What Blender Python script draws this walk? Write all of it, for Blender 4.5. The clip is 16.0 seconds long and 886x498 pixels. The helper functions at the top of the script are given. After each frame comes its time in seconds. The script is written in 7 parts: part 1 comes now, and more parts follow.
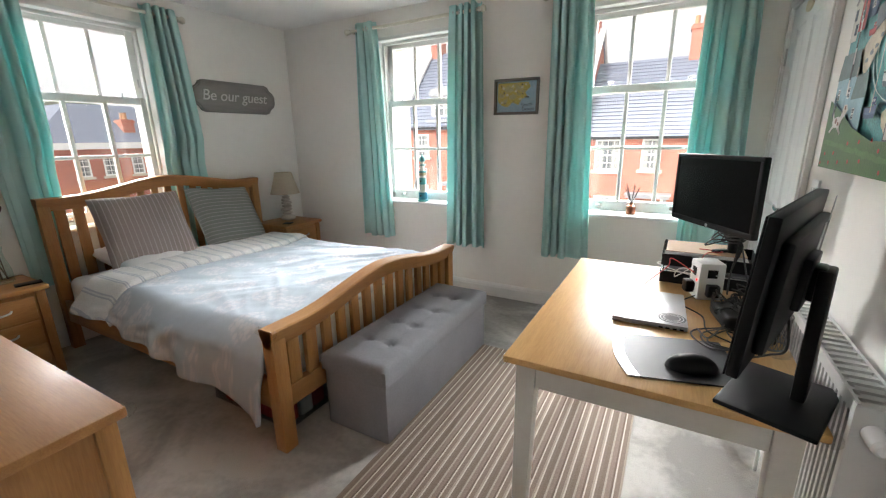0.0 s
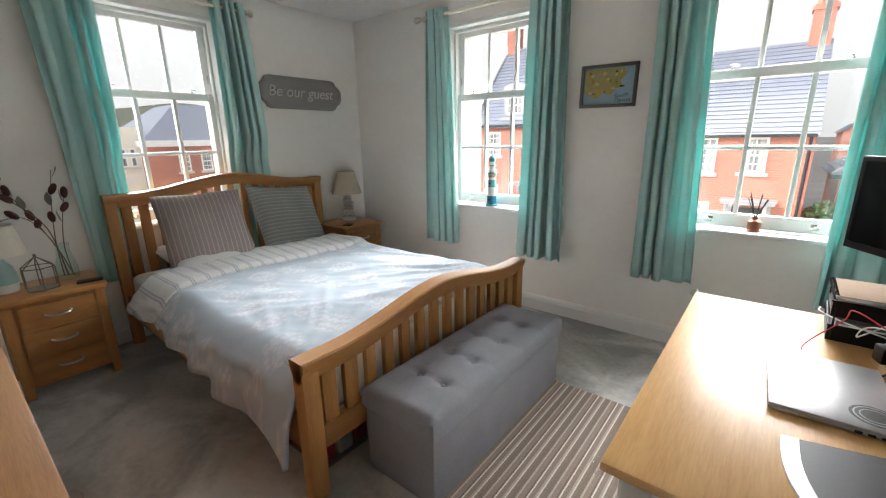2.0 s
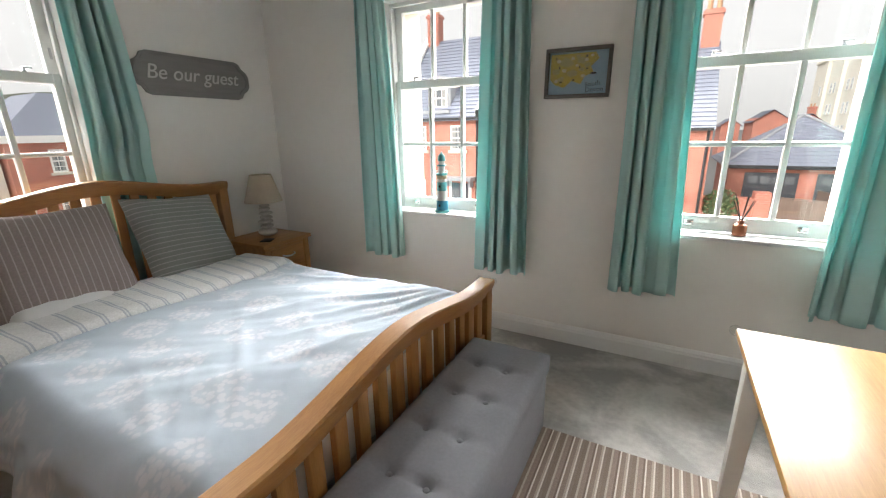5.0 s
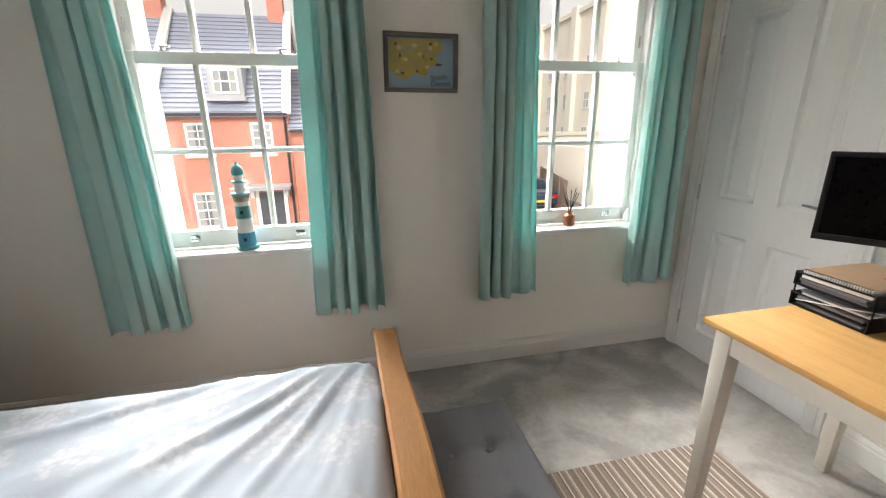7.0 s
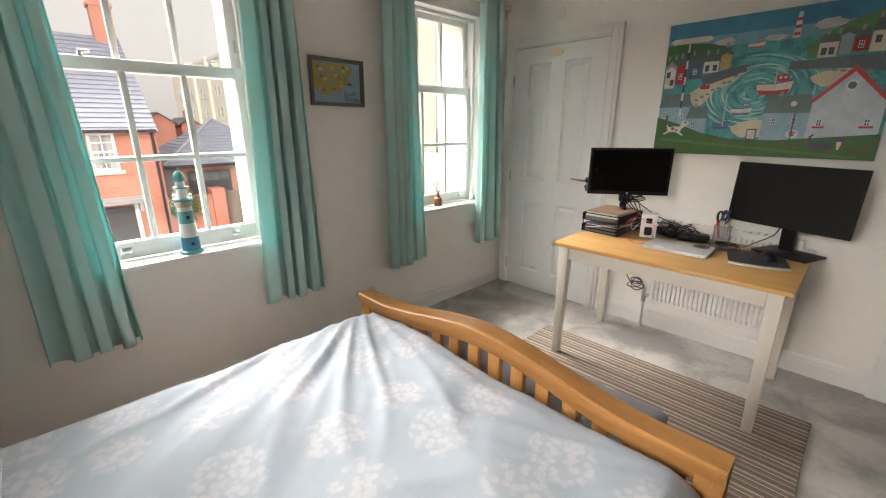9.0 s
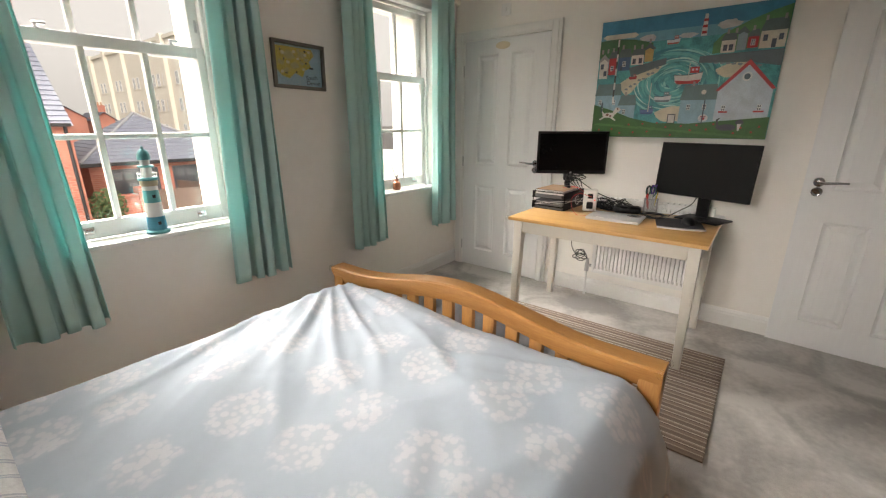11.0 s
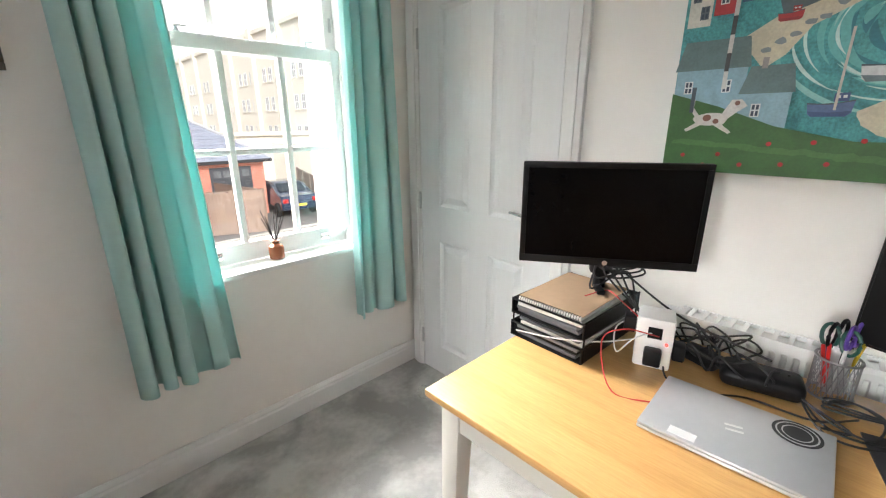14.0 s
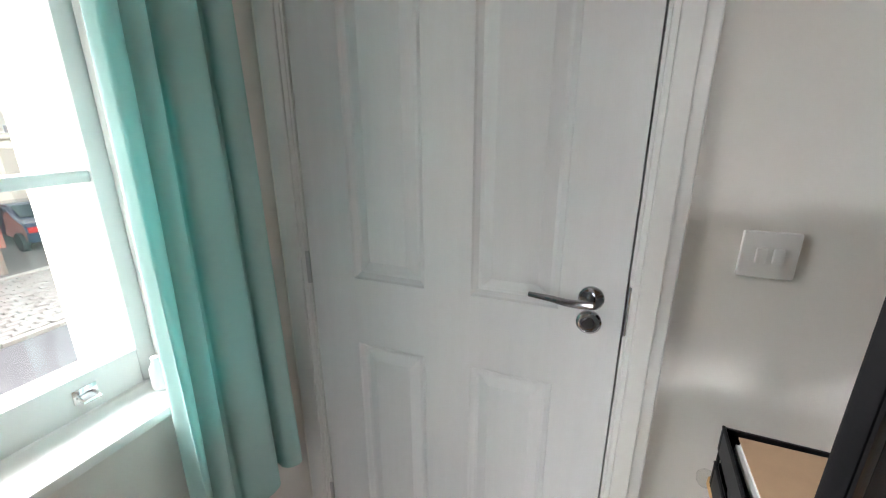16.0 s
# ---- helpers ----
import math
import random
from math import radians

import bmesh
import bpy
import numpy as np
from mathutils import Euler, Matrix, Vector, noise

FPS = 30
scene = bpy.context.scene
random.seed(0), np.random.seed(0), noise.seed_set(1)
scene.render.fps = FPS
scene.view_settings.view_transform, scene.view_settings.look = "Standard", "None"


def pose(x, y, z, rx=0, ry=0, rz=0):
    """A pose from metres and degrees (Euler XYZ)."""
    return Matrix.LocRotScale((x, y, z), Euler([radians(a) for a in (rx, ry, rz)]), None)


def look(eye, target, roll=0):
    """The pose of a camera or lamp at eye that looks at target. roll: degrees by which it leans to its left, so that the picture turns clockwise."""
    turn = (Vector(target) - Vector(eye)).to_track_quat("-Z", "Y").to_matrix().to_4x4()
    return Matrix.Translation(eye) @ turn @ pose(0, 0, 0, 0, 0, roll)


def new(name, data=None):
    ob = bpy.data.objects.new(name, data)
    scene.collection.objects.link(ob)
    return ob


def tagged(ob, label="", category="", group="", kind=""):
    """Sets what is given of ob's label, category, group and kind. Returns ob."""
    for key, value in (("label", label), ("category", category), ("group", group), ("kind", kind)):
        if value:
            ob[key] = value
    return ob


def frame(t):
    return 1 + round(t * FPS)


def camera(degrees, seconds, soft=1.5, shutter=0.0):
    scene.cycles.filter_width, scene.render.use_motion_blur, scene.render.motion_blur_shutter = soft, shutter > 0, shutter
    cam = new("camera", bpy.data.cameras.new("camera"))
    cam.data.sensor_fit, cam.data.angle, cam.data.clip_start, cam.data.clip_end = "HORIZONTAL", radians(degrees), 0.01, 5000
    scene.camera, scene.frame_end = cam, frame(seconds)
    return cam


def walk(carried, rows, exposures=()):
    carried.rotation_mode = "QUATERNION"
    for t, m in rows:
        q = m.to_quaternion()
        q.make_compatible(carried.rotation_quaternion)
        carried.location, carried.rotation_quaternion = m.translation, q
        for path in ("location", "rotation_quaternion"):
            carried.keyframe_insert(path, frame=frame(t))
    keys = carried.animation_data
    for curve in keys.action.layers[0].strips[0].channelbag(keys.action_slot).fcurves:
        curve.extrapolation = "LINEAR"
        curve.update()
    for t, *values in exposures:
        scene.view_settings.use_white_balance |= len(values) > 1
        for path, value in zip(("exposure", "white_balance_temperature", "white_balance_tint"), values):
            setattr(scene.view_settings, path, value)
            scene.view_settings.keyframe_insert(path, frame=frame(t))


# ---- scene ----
cam = camera(94.1, 16.0, soft=1.2)
PATH = [
    (0, (-0.264, 0.583, 1.356), (-1.21, 2.268, 0.839), -1.0),
    (0.5, (-0.314, 0.608, 1.356), (-1.272, 2.284, 0.836), -1.0),
    (1, (-0.361, 0.677, 1.353), (-1.367, 2.324, 0.831), -1.0),
    (1.5, (-0.42, 0.824, 1.354), (-1.522, 2.409, 0.831), -1.0),
    (2, (-0.461, 0.908, 1.348), (-1.674, 2.412, 0.829), -0.9),
    (2.5, (-0.501, 0.949, 1.349), (-1.811, 2.368, 0.832), -0.8),
    (3, (-0.529, 0.958, 1.35), (-1.893, 2.325, 0.832), -0.9),
    (3.2, (-0.533, 0.972, 1.350), (-1.903, 2.336, 0.834), -0.9),
    (5.3, (-1.006, 1.344, 1.366), (-1.759, 3.113, 0.817), -1.0),
    (5.5, (-1.087, 1.412, 1.372), (-1.72, 3.229, 0.826), -1.0),
    (6, (-1.323, 1.555, 1.369), (-1.622, 3.451, 0.808), -0.8),
    (6.5, (-1.56, 1.616, 1.383), (-1.512, 3.532, 0.811), -0.8),
    (6.75, (-1.667, 1.657, 1.402), (-1.434, 3.553, 0.830), -0.7),
    (7, (-1.773, 1.692, 1.369), (-1.354, 3.563, 0.798), -0.7),
    (7.5, (-2.003, 1.72, 1.397), (-1.239, 3.475, 0.818), -0.5),
    (8, (-2.353, 1.666, 1.424), (-1.317, 3.276, 0.844), -0.3),
    (8.5, (-2.592, 1.569, 1.42), (-1.365, 3.039, 0.841), -0.2),
    (9, (-2.78, 1.496, 1.415), (-1.44, 2.864, 0.84), -0.2),
    (9.2, (-2.850, 1.476, 1.412), (-1.480, 2.809, 0.830), -0.2),
    (11.3, (-3.005, 1.450, 1.325), (-1.488, 2.617, 0.742), 0.1),
    (11.5, (-2.891, 1.465, 1.326), (-1.381, 2.638, 0.739), 0.1),
    (12, (-2.555, 1.524, 1.35), (-1.054, 2.709, 0.763), -0.1),
    (12.5, (-2.161, 1.627, 1.338), (-0.693, 2.853, 0.755), -0.3),
    (13, (-1.81, 1.698, 1.365), (-0.391, 2.98, 0.779), -0.2),
    (13.5, (-1.501, 1.806, 1.381), (-0.14, 3.147, 0.79), -0.3),
    (14, (-1.229, 2.07, 1.38), (0.111, 3.435, 0.794), -0.3),
    (14.5, (-1.032, 2.365, 1.372), (0.341, 3.695, 0.784), -0.1),
    (15, (-0.891, 2.612, 1.375), (0.576, 3.834, 0.782), -0.2),
    (15.5, (-0.801, 2.813, 1.376), (0.828, 3.811, 0.784), -0.2),
    (16, (-0.652, 2.967, 1.368), (1.126, 3.664, 0.775), -0.2),
]
walk(cam, [(t, look(eye, target, roll)) for t, eye, target, roll in PATH],
     exposures=[(0, 1.25, 6350, 10), (2, 1.15, 6300, 10), (5, 1.05, 6450, 10), (6.5, 0.9, 6650, 11), (8.5, 0.82, 6900, 13), (12, 0.87, 7100, 13), (13, 1.25, 6450, 11), (14, 1.45, 6350, 11), (14.5, 1.3, 6350, 12), (15, 1.15, 6300, 12), (16, 0.92, 6250, 12)])

# ---- world and light ----
world = bpy.data.worlds.new("overcast_world")
scene.world = world
world.use_nodes = True
wn, wl = world.node_tree.nodes, world.node_tree.links
sky = wn.new("ShaderNodeTexSky")
sky.sky_type = "NISHITA"
sky.sun_disc = False
sky.sun_elevation = radians(38)
sky.sun_rotation = radians(202)
sky.dust_density = 6.0
sky.air_density = 1.0
soft_sky = wn.new("ShaderNodeHueSaturation")
soft_sky.inputs["Saturation"].default_value = 0.12
wl.new(sky.outputs[0], soft_sky.inputs["Color"])
cloud = wn.new("ShaderNodeMix")
cloud.data_type = "RGBA"
cloud.inputs[0].default_value = 0.65
cloud.inputs[7].default_value = (7.0, 6.9, 6.7, 1)
wl.new(soft_sky.outputs[0], cloud.inputs[6])
wl.new(cloud.outputs[2], wn["Background"].inputs["Color"])
wn["Background"].inputs["Strength"].default_value = 0.085

sun_data = bpy.data.lights.new("sun", "SUN")
sun_data.energy, sun_data.angle, sun_data.color = 1.4, radians(14), (1.0, 0.96, 0.9)
sun = new("sun", sun_data)
sun.matrix_world = look((-9, -12, 14), (0, 10, 0))


# Area lamp added far outside a window to stand in for the sky's light.
def sky_lamp(eye, target, w, h, watts, tint):
    d = bpy.data.lights.new("sky_stand_in", "AREA")
    d.shape, d.size, d.size_y, d.energy, d.color = "RECTANGLE", w, h, watts, tint
    d.spread = radians(80)
    o = new("sky_stand_in", d)
    o.matrix_world = look(eye, target)


sky_lamp((-1.40, 16.5, 11.5), (-1.40, 3.8, 1.5), 18.0, 14.0, 6000, (1.0, 0.985, 0.96))
# The west lamp is also seen as white in the upper panes.
sky_lamp((-24.0, 4.0, 9.0), (-3.86, 2.2, 1.5), 21.0, 12.5, 3800, (1.0, 0.98, 0.95))

# ---- mesh helpers ----
def box(bm, x0, x1, y0, y1, z0, z1, bevel=0.0, m=None, seg=2):
    r = bmesh.ops.create_cube(bm, size=1.0)
    vs = r["verts"]
    for v in vs:
        v.co = Vector((x0 + (v.co.x + 0.5) * (x1 - x0), y0 + (v.co.y + 0.5) * (y1 - y0), z0 + (v.co.z + 0.5) * (z1 - z0)))
    if bevel:
        es = list({e for v in vs for e in v.link_edges})
        r = bmesh.ops.bevel(bm, geom=es, offset=bevel, segments=seg, profile=0.5, affect="EDGES")
        vs = list({v for f in r["faces"] for v in f.verts} | {v for v in vs if v.is_valid})
    if m is not None:
        bmesh.ops.transform(bm, matrix=m, verts=vs)
    return vs


def lathe(bm, cx, cy, profile, n=24, m=None):
    """Turned shape round a vertical axis: profile of (radius, z)."""
    rings = []
    for r, z in profile:
        rings.append([bm.verts.new((cx + r * math.cos(2 * math.pi * k / n), cy + r * math.sin(2 * math.pi * k / n), z)) for k in range(n)])
    for a, b in zip(rings, rings[1:]):
        for k in range(n):
            bm.faces.new((a[k], a[(k + 1) % n], b[(k + 1) % n], b[k]))
    bm.faces.new(list(reversed(rings[0])))
    bm.faces.new(rings[-1])
    if m is not None:
        bmesh.ops.transform(bm, matrix=m, verts=[v for r in rings for v in r])


def tube(bm, pts, r0, r1=None, n=8):
    """A round bar along the points, tapering from r0 to r1."""
    r1 = r0 if r1 is None else r1
    pts = [Vector(p) for p in pts]
    rings = []
    up = Vector((0, 0, 1))
    for i, p in enumerate(pts):
        d = (pts[min(i + 1, len(pts) - 1)] - pts[max(i - 1, 0)]).normalized()
        a = d.cross(up)
        if a.length < 0.05:
            a = d.cross(Vector((1, 0, 0)))
        a.normalize()
        b = d.cross(a)
        r = r0 + (r1 - r0) * i / max(1, len(pts) - 1)
        rings.append([bm.verts.new(p + r * (math.cos(2 * math.pi * k / n) * a + math.sin(2 * math.pi * k / n) * b)) for k in range(n)])
    for a, b in zip(rings, rings[1:]):
        for k in range(n):
            bm.faces.new((a[k], a[(k + 1) % n], b[(k + 1) % n], b[k]))
    bm.faces.new(list(reversed(rings[0])))
    bm.faces.new(rings[-1])


def curve_pts(pts, n=8):
    """Catmull-Rom through the points."""
    p = [Vector(q) for q in pts]
    p = [2 * p[0] - p[1]] + p + [2 * p[-1] - p[-2]]
    out = []
    for i in range(1, len(p) - 2):
        for k in range(n):
            t = k / n
            a, b, c, d = p[i - 1], p[i], p[i + 1], p[i + 2]
            out.append(0.5 * ((2 * b) + (c - a) * t + (2 * a - 5 * b + 4 * c - d) * t * t + (3 * b - a - 3 * c + d) * t ** 3))
    out.append(p[-2])
    return out


def prism(bm, outline, h, m):
    """A flat outline in local x, y raised by h along local z, put at the pose m."""
    lo = [bm.verts.new(m @ Vector((x, y, 0))) for x, y in outline]
    hi = [bm.verts.new(m @ Vector((x, y, h))) for x, y in outline]
    bm.faces.new(list(reversed(lo)))
    bm.faces.new(hi)
    for k in range(len(outline)):
        j = (k + 1) % len(outline)
        bm.faces.new((lo[k], lo[j], hi[j], hi[k]))


def ball(bm, c, rx, ry, rz, m=None, u=14, v=9):
    r = bmesh.ops.create_uvsphere(bm, u_segments=u, v_segments=v, radius=1.0)
    mm = Matrix.Translation(c) @ (m or Matrix()) @ Matrix.Diagonal((rx, ry, rz, 1))
    bmesh.ops.transform(bm, matrix=mm, verts=r["verts"])


def finish(name, bm, material, smooth=35):
    bmesh.ops.recalc_face_normals(bm, faces=bm.faces)
    me = bpy.data.meshes.new(name)
    bm.to_mesh(me)
    bm.free()
    me.materials.append(material)
    if smooth:
        me.polygons.foreach_set("use_smooth", [True] * len(me.polygons))
        me.set_sharp_from_angle(angle=radians(smooth))
    return me


def thing(name, at, label, category, group=""):
    o = new(name)
    o.empty_display_size = 0.05
    o.location = at
    o.rotation_euler = (0, 0, 0)
    return tagged(o, label, category, group)


def part(name, bm, material, parent, label="", smooth=35):
    o = new(name, finish(name, bm, material, smooth))
    o.parent = parent
    o.matrix_parent_inverse = Matrix.Translation(-parent.location) if parent.type == "EMPTY" else Matrix()
    return tagged(o, label)


def solo(name, bm, material, label, category="", group="", kind="", smooth=35):
    return tagged(new(name, finish(name, bm, material, smooth)), label, category, group, kind)


def B():
    return bmesh.new()


def lettering(text, size, m, material, name, parent, depth=0.001, align="CENTER"):
    cu = bpy.data.curves.new(name, "FONT")
    cu.body, cu.size, cu.extrude, cu.align_x, cu.align_y = text, size, depth, align, "CENTER"
    tmp = new(name + "_text", cu)
    me = bpy.data.meshes.new_from_object(tmp.evaluated_get(bpy.context.evaluated_depsgraph_get()))
    bpy.data.objects.remove(tmp)
    me.transform(m)
    me.materials.clear()
    me.materials.append(material)
    o = new(name, me)
    o.parent = parent
    o.matrix_parent_inverse = Matrix.Translation(-parent.location) if parent.type == "EMPTY" else Matrix()
    return o


# ---- materials ----
def mat(name, col, rough=0.6, metal=0.0, vary=0.06, scale=3.0, bump=0.0, bump_scale=80.0, spec=0.5, stretch=(1, 1, 1), col2=None, coat=0.0, fine=0.4, edge=(0.32, 0.68), swirl=0.0):
    """A surface with a slow stain and a fine grain, in metres."""
    m = bpy.data.materials.new(name)
    m.use_nodes = True
    n, l = m.node_tree.nodes, m.node_tree.links
    p = n["Principled BSDF"]
    tc = n.new("ShaderNodeTexCoord")
    mp = n.new("ShaderNodeMapping")
    mp.inputs["Scale"].default_value = stretch
    l.new(tc.outputs["Object"], mp.inputs["Vector"])
    a, b = n.new("ShaderNodeTexNoise"), n.new("ShaderNodeTexNoise")
    a.inputs["Scale"].default_value, a.inputs["Detail"].default_value = scale, 4
    b.inputs["Scale"].default_value, b.inputs["Detail"].default_value = scale * 14, 3
    l.new(mp.outputs[0], a.inputs["Vector"])
    l.new(mp.outputs[0], b.inputs["Vector"])
    mixn = n.new("ShaderNodeMix")
    mixn.inputs[0].default_value = fine
    a.inputs["Distortion"].default_value = swirl
    l.new(a.outputs["Fac"], mixn.inputs[2])
    l.new(b.outputs["Fac"], mixn.inputs[3])
    ramp = n.new("ShaderNodeValToRGB")
    c2 = col2 or tuple(min(1, c * (1 + vary)) for c in col)
    c1 = col if col2 else tuple(c * (1 - vary) for c in col)
    ramp.color_ramp.elements[0].position, ramp.color_ramp.elements[1].position = edge
    ramp.color_ramp.elements[0].color, ramp.color_ramp.elements[1].color = (*c1, 1), (*c2, 1)
    l.new(mixn.outputs[0], ramp.inputs[0])
    l.new(ramp.outputs[0], p.inputs["Base Color"])
    p.inputs["Roughness"].default_value, p.inputs["Metallic"].default_value = rough, metal
    p.inputs["Specular IOR Level"].default_value = spec
    p.inputs["Coat Weight"].default_value = coat
    if bump:
        c = n.new("ShaderNodeTexNoise")
        c.inputs["Scale"].default_value, c.inputs["Detail"].default_value = bump_scale, 3
        l.new(mp.outputs[0], c.inputs["Vector"])
        bp = n.new("ShaderNodeBump")
        bp.inputs["Strength"].default_value, bp.inputs["Distance"].default_value = bump, 0.004
        l.new(c.outputs["Fac"], bp.inputs["Height"])
        l.new(bp.outputs[0], p.inputs["Normal"])
    return m


def wood(name, dark, light, along, rough=0.46, coat=0.06):
    s = {"x": (0.7, 9, 9), "y": (9, 0.7, 9), "z": (9, 9, 0.7)}[along]
    return mat(name, dark, rough, stretch=s, scale=2.2, col2=light, bump=0.12, bump_scale=14, coat=coat)


def glass(name, tint=(1, 1, 1), rough=0.0):
    m = bpy.data.materials.new(name)
    m.use_nodes = True
    n, l = m.node_tree.nodes, m.node_tree.links
    n.remove(n["Principled BSDF"])
    tr, gl, mx, fr = n.new("ShaderNodeBsdfTransparent"), n.new("ShaderNodeBsdfGlossy"), n.new("ShaderNodeMixShader"), n.new("ShaderNodeLayerWeight")
    tr.inputs[0].default_value = (*tint, 1)
    gl.inputs["Roughness"].default_value = rough
    fr.inputs[0].default_value = 0.5
    pw, ma = n.new("ShaderNodeMath"), n.new("ShaderNodeMath")
    pw.operation, ma.operation = "POWER", "MULTIPLY_ADD"
    pw.inputs[1].default_value, ma.inputs[1].default_value, ma.inputs[2].default_value = 5.0, 0.8, 0.03
    l.new(fr.outputs["Facing"], pw.inputs[0])
    l.new(pw.outputs[0], ma.inputs[0])
    l.new(ma.outputs[0], mx.inputs[0])
    l.new(tr.outputs[0], mx.inputs[1])
    l.new(gl.outputs[0], mx.inputs[2])
    l.new(mx.outputs[0], n["Material Output"].inputs[0])
    return m


def stripes(name, cols, period, axis, rough=0.9, warp=0.0, bump=0.3, bump_scale=300):
    """Bands of the colours (position, colour) that repeat every period metres along the axis."""
    m = mat(name, cols[0][1], rough, bump=bump, bump_scale=bump_scale, vary=0.05)
    n, l = m.node_tree.nodes, m.node_tree.links
    tc = n.new("ShaderNodeTexCoord")
    sx = n.new("ShaderNodeSeparateXYZ")
    l.new(tc.outputs["Object"], sx.inputs[0])
    src = sx.outputs["XYZ".index(axis.upper())]
    dv, fr = n.new("ShaderNodeMath"), n.new("ShaderNodeMath")
    dv.operation, fr.operation = "DIVIDE", "FRACT"
    dv.inputs[1].default_value = period
    l.new(src, dv.inputs[0])
    l.new(dv.outputs[0], fr.inputs[0])
    rp = n.new("ShaderNodeValToRGB")
    rp.color_ramp.interpolation = "CONSTANT"
    els = rp.color_ramp.elements
    els[0].position, els[0].color = cols[0][0], (*cols[0][1], 1)
    els[1].position, els[1].color = cols[1][0], (*cols[1][1], 1)
    for pos, c in cols[2:]:
        e = els.new(pos)
        e.color = (*c, 1)
    l.new(fr.outputs[0], rp.inputs[0])
    grain = n.new("ShaderNodeTexNoise")
    grain.inputs["Scale"].default_value = 120
    l.new(tc.outputs["Object"], grain.inputs["Vector"])
    mx = n.new("ShaderNodeMix")
    mx.data_type, mx.blend_type = "RGBA", "MULTIPLY"
    mx.inputs[0].default_value = 0.35
    l.new(rp.outputs[0], mx.inputs[6])
    l.new(grain.outputs["Fac"], mx.inputs[7])
    br = n.new("ShaderNodeBrightContrast")
    br.inputs["Bright"].default_value = 0.0
    l.new(mx.outputs[2], br.inputs[0])
    l.new(br.outputs[0], n["Principled BSDF"].inputs["Base Color"])
    return m


M_wall = mat("wall_paint", (0.86, 0.838, 0.80), 0.75, vary=0.02, scale=1.2, bump=0.08, bump_scale=160)
M_ceil = mat("ceiling_paint", (0.88, 0.87, 0.85), 0.8, vary=0.02, bump=0.06, bump_scale=120)
M_white = mat("white_gloss_paint", (0.80, 0.80, 0.785), 0.32, vary=0.02, bump=0.03, bump_scale=60)
M_door = mat("door_paint", (0.80, 0.81, 0.82), 0.4, vary=0.02, stretch=(8, 8, 0.6), scale=6, bump=0.05, bump_scale=30)
M_carpet = mat("grey_carpet", (0.36, 0.35, 0.335), 0.95, scale=2.4, col2=(0.60, 0.585, 0.56), bump=0.9, bump_scale=260, spec=0.1, fine=0.16, edge=(0.40, 0.60), swirl=0.9)
M_oak_x = wood("oak_along_x", (0.324, 0.140, 0.041), (0.477, 0.239, 0.077), "x")
M_oak_y = wood("oak_along_y", (0.324, 0.140, 0.041), (0.477, 0.239, 0.077), "y")
M_oak_z = wood("oak_along_z", (0.310, 0.135, 0.038), (0.459, 0.230, 0.072), "z")
M_desk = wood("rubberwood_top", (0.55, 0.30, 0.10), (0.72, 0.44, 0.17), "y", rough=0.36, coat=0.15)
M_cream = mat("cream_paint", (0.66, 0.63, 0.57), 0.4, vary=0.03)
M_chrome = mat("chrome", (0.75, 0.75, 0.76), 0.12, metal=1.0, vary=0.02)
M_darkchrome = mat("dark_chrome", (0.38, 0.38, 0.40), 0.10, metal=1.0, vary=0.02)
M_steel = mat("brushed_steel", (0.55, 0.55, 0.56), 0.3, metal=1.0, vary=0.04)
M_black = mat("black_plastic", (0.007, 0.007, 0.008), 0.42, vary=0.1, bump=0.05, bump_scale=400, spec=0.18)
M_screen = mat("dark_screen", (0.0025, 0.0025, 0.003), 0.26, vary=0.05, spec=0.10)
M_screen_matt = mat("matt_screen", (0.008, 0.0085, 0.0095), 0.45, vary=0.05, spec=0.16)
M_glass = glass("window_glass")
M_greyfab = mat("grey_linen", (0.27, 0.275, 0.30), 0.95, vary=0.10, scale=6, bump=0.5, bump_scale=500, spec=0.15)
M_mattress = mat("mattress_ticking", (0.10, 0.09, 0.09), 0.9)
M_sheet = mat("white_cotton", (0.74, 0.74, 0.75), 0.9, vary=0.03, bump=0.2, bump_scale=400, spec=0.15)


# ---- structure ----
XW, XE, YN, YS, H = -3.86, 0.22, 3.80, 0.36, 2.43


def slabs(bm, lo, hi, holes, put):
    """A wall as boxes round rectangular holes: lo, hi = (u, z); put(u0, u1, z0, z1) adds one box."""
    us = sorted({lo[0], hi[0], *[h[0] for h in holes], *[h[1] for h in holes]})
    for u0, u1 in zip(us, us[1:]):
        mid = (u0 + u1) / 2
        z = lo[1]
        for h in sorted((h for h in holes if h[0] < mid < h[1]), key=lambda h: h[2]):
            if h[2] > z:
                put(u0, u1, z, h[2])
            z = h[3]
        if z < hi[1]:
            put(u0, u1, z, hi[1])


SILL, HEAD = 0.775, 2.225
W1, W2, W0 = -2.29, -0.505, 2.05
HALF = 0.435
bm = B()
slabs(bm, (XW - 0.3, -0.3), (XE + 0.3, H + 0.3), [(W1 - HALF, W1 + HALF, SILL, HEAD), (W2 - HALF, W2 + HALF, SILL, HEAD)], lambda a, b, c, d: box(bm, a, b, YN, YN + 0.22, c, d))
solo("wall_north", bm, M_wall, "off-white painted plaster wall with two sash windows", "wall", kind="structure", smooth=0)
bm = B()
slabs(bm, (YS - 0.1, -0.3), (YN, H + 0.3), [(W0 - HALF, W0 + HALF, SILL, HEAD)], lambda a, b, c, d: box(bm, XW - 0.22, XW, a, b, c, d))
solo("wall_west", bm, M_wall, "off-white painted plaster wall behind the bed", "wall", kind="structure", smooth=0)
D0, D1, DH = 2.893, 3.698, 1.995
bm = B()
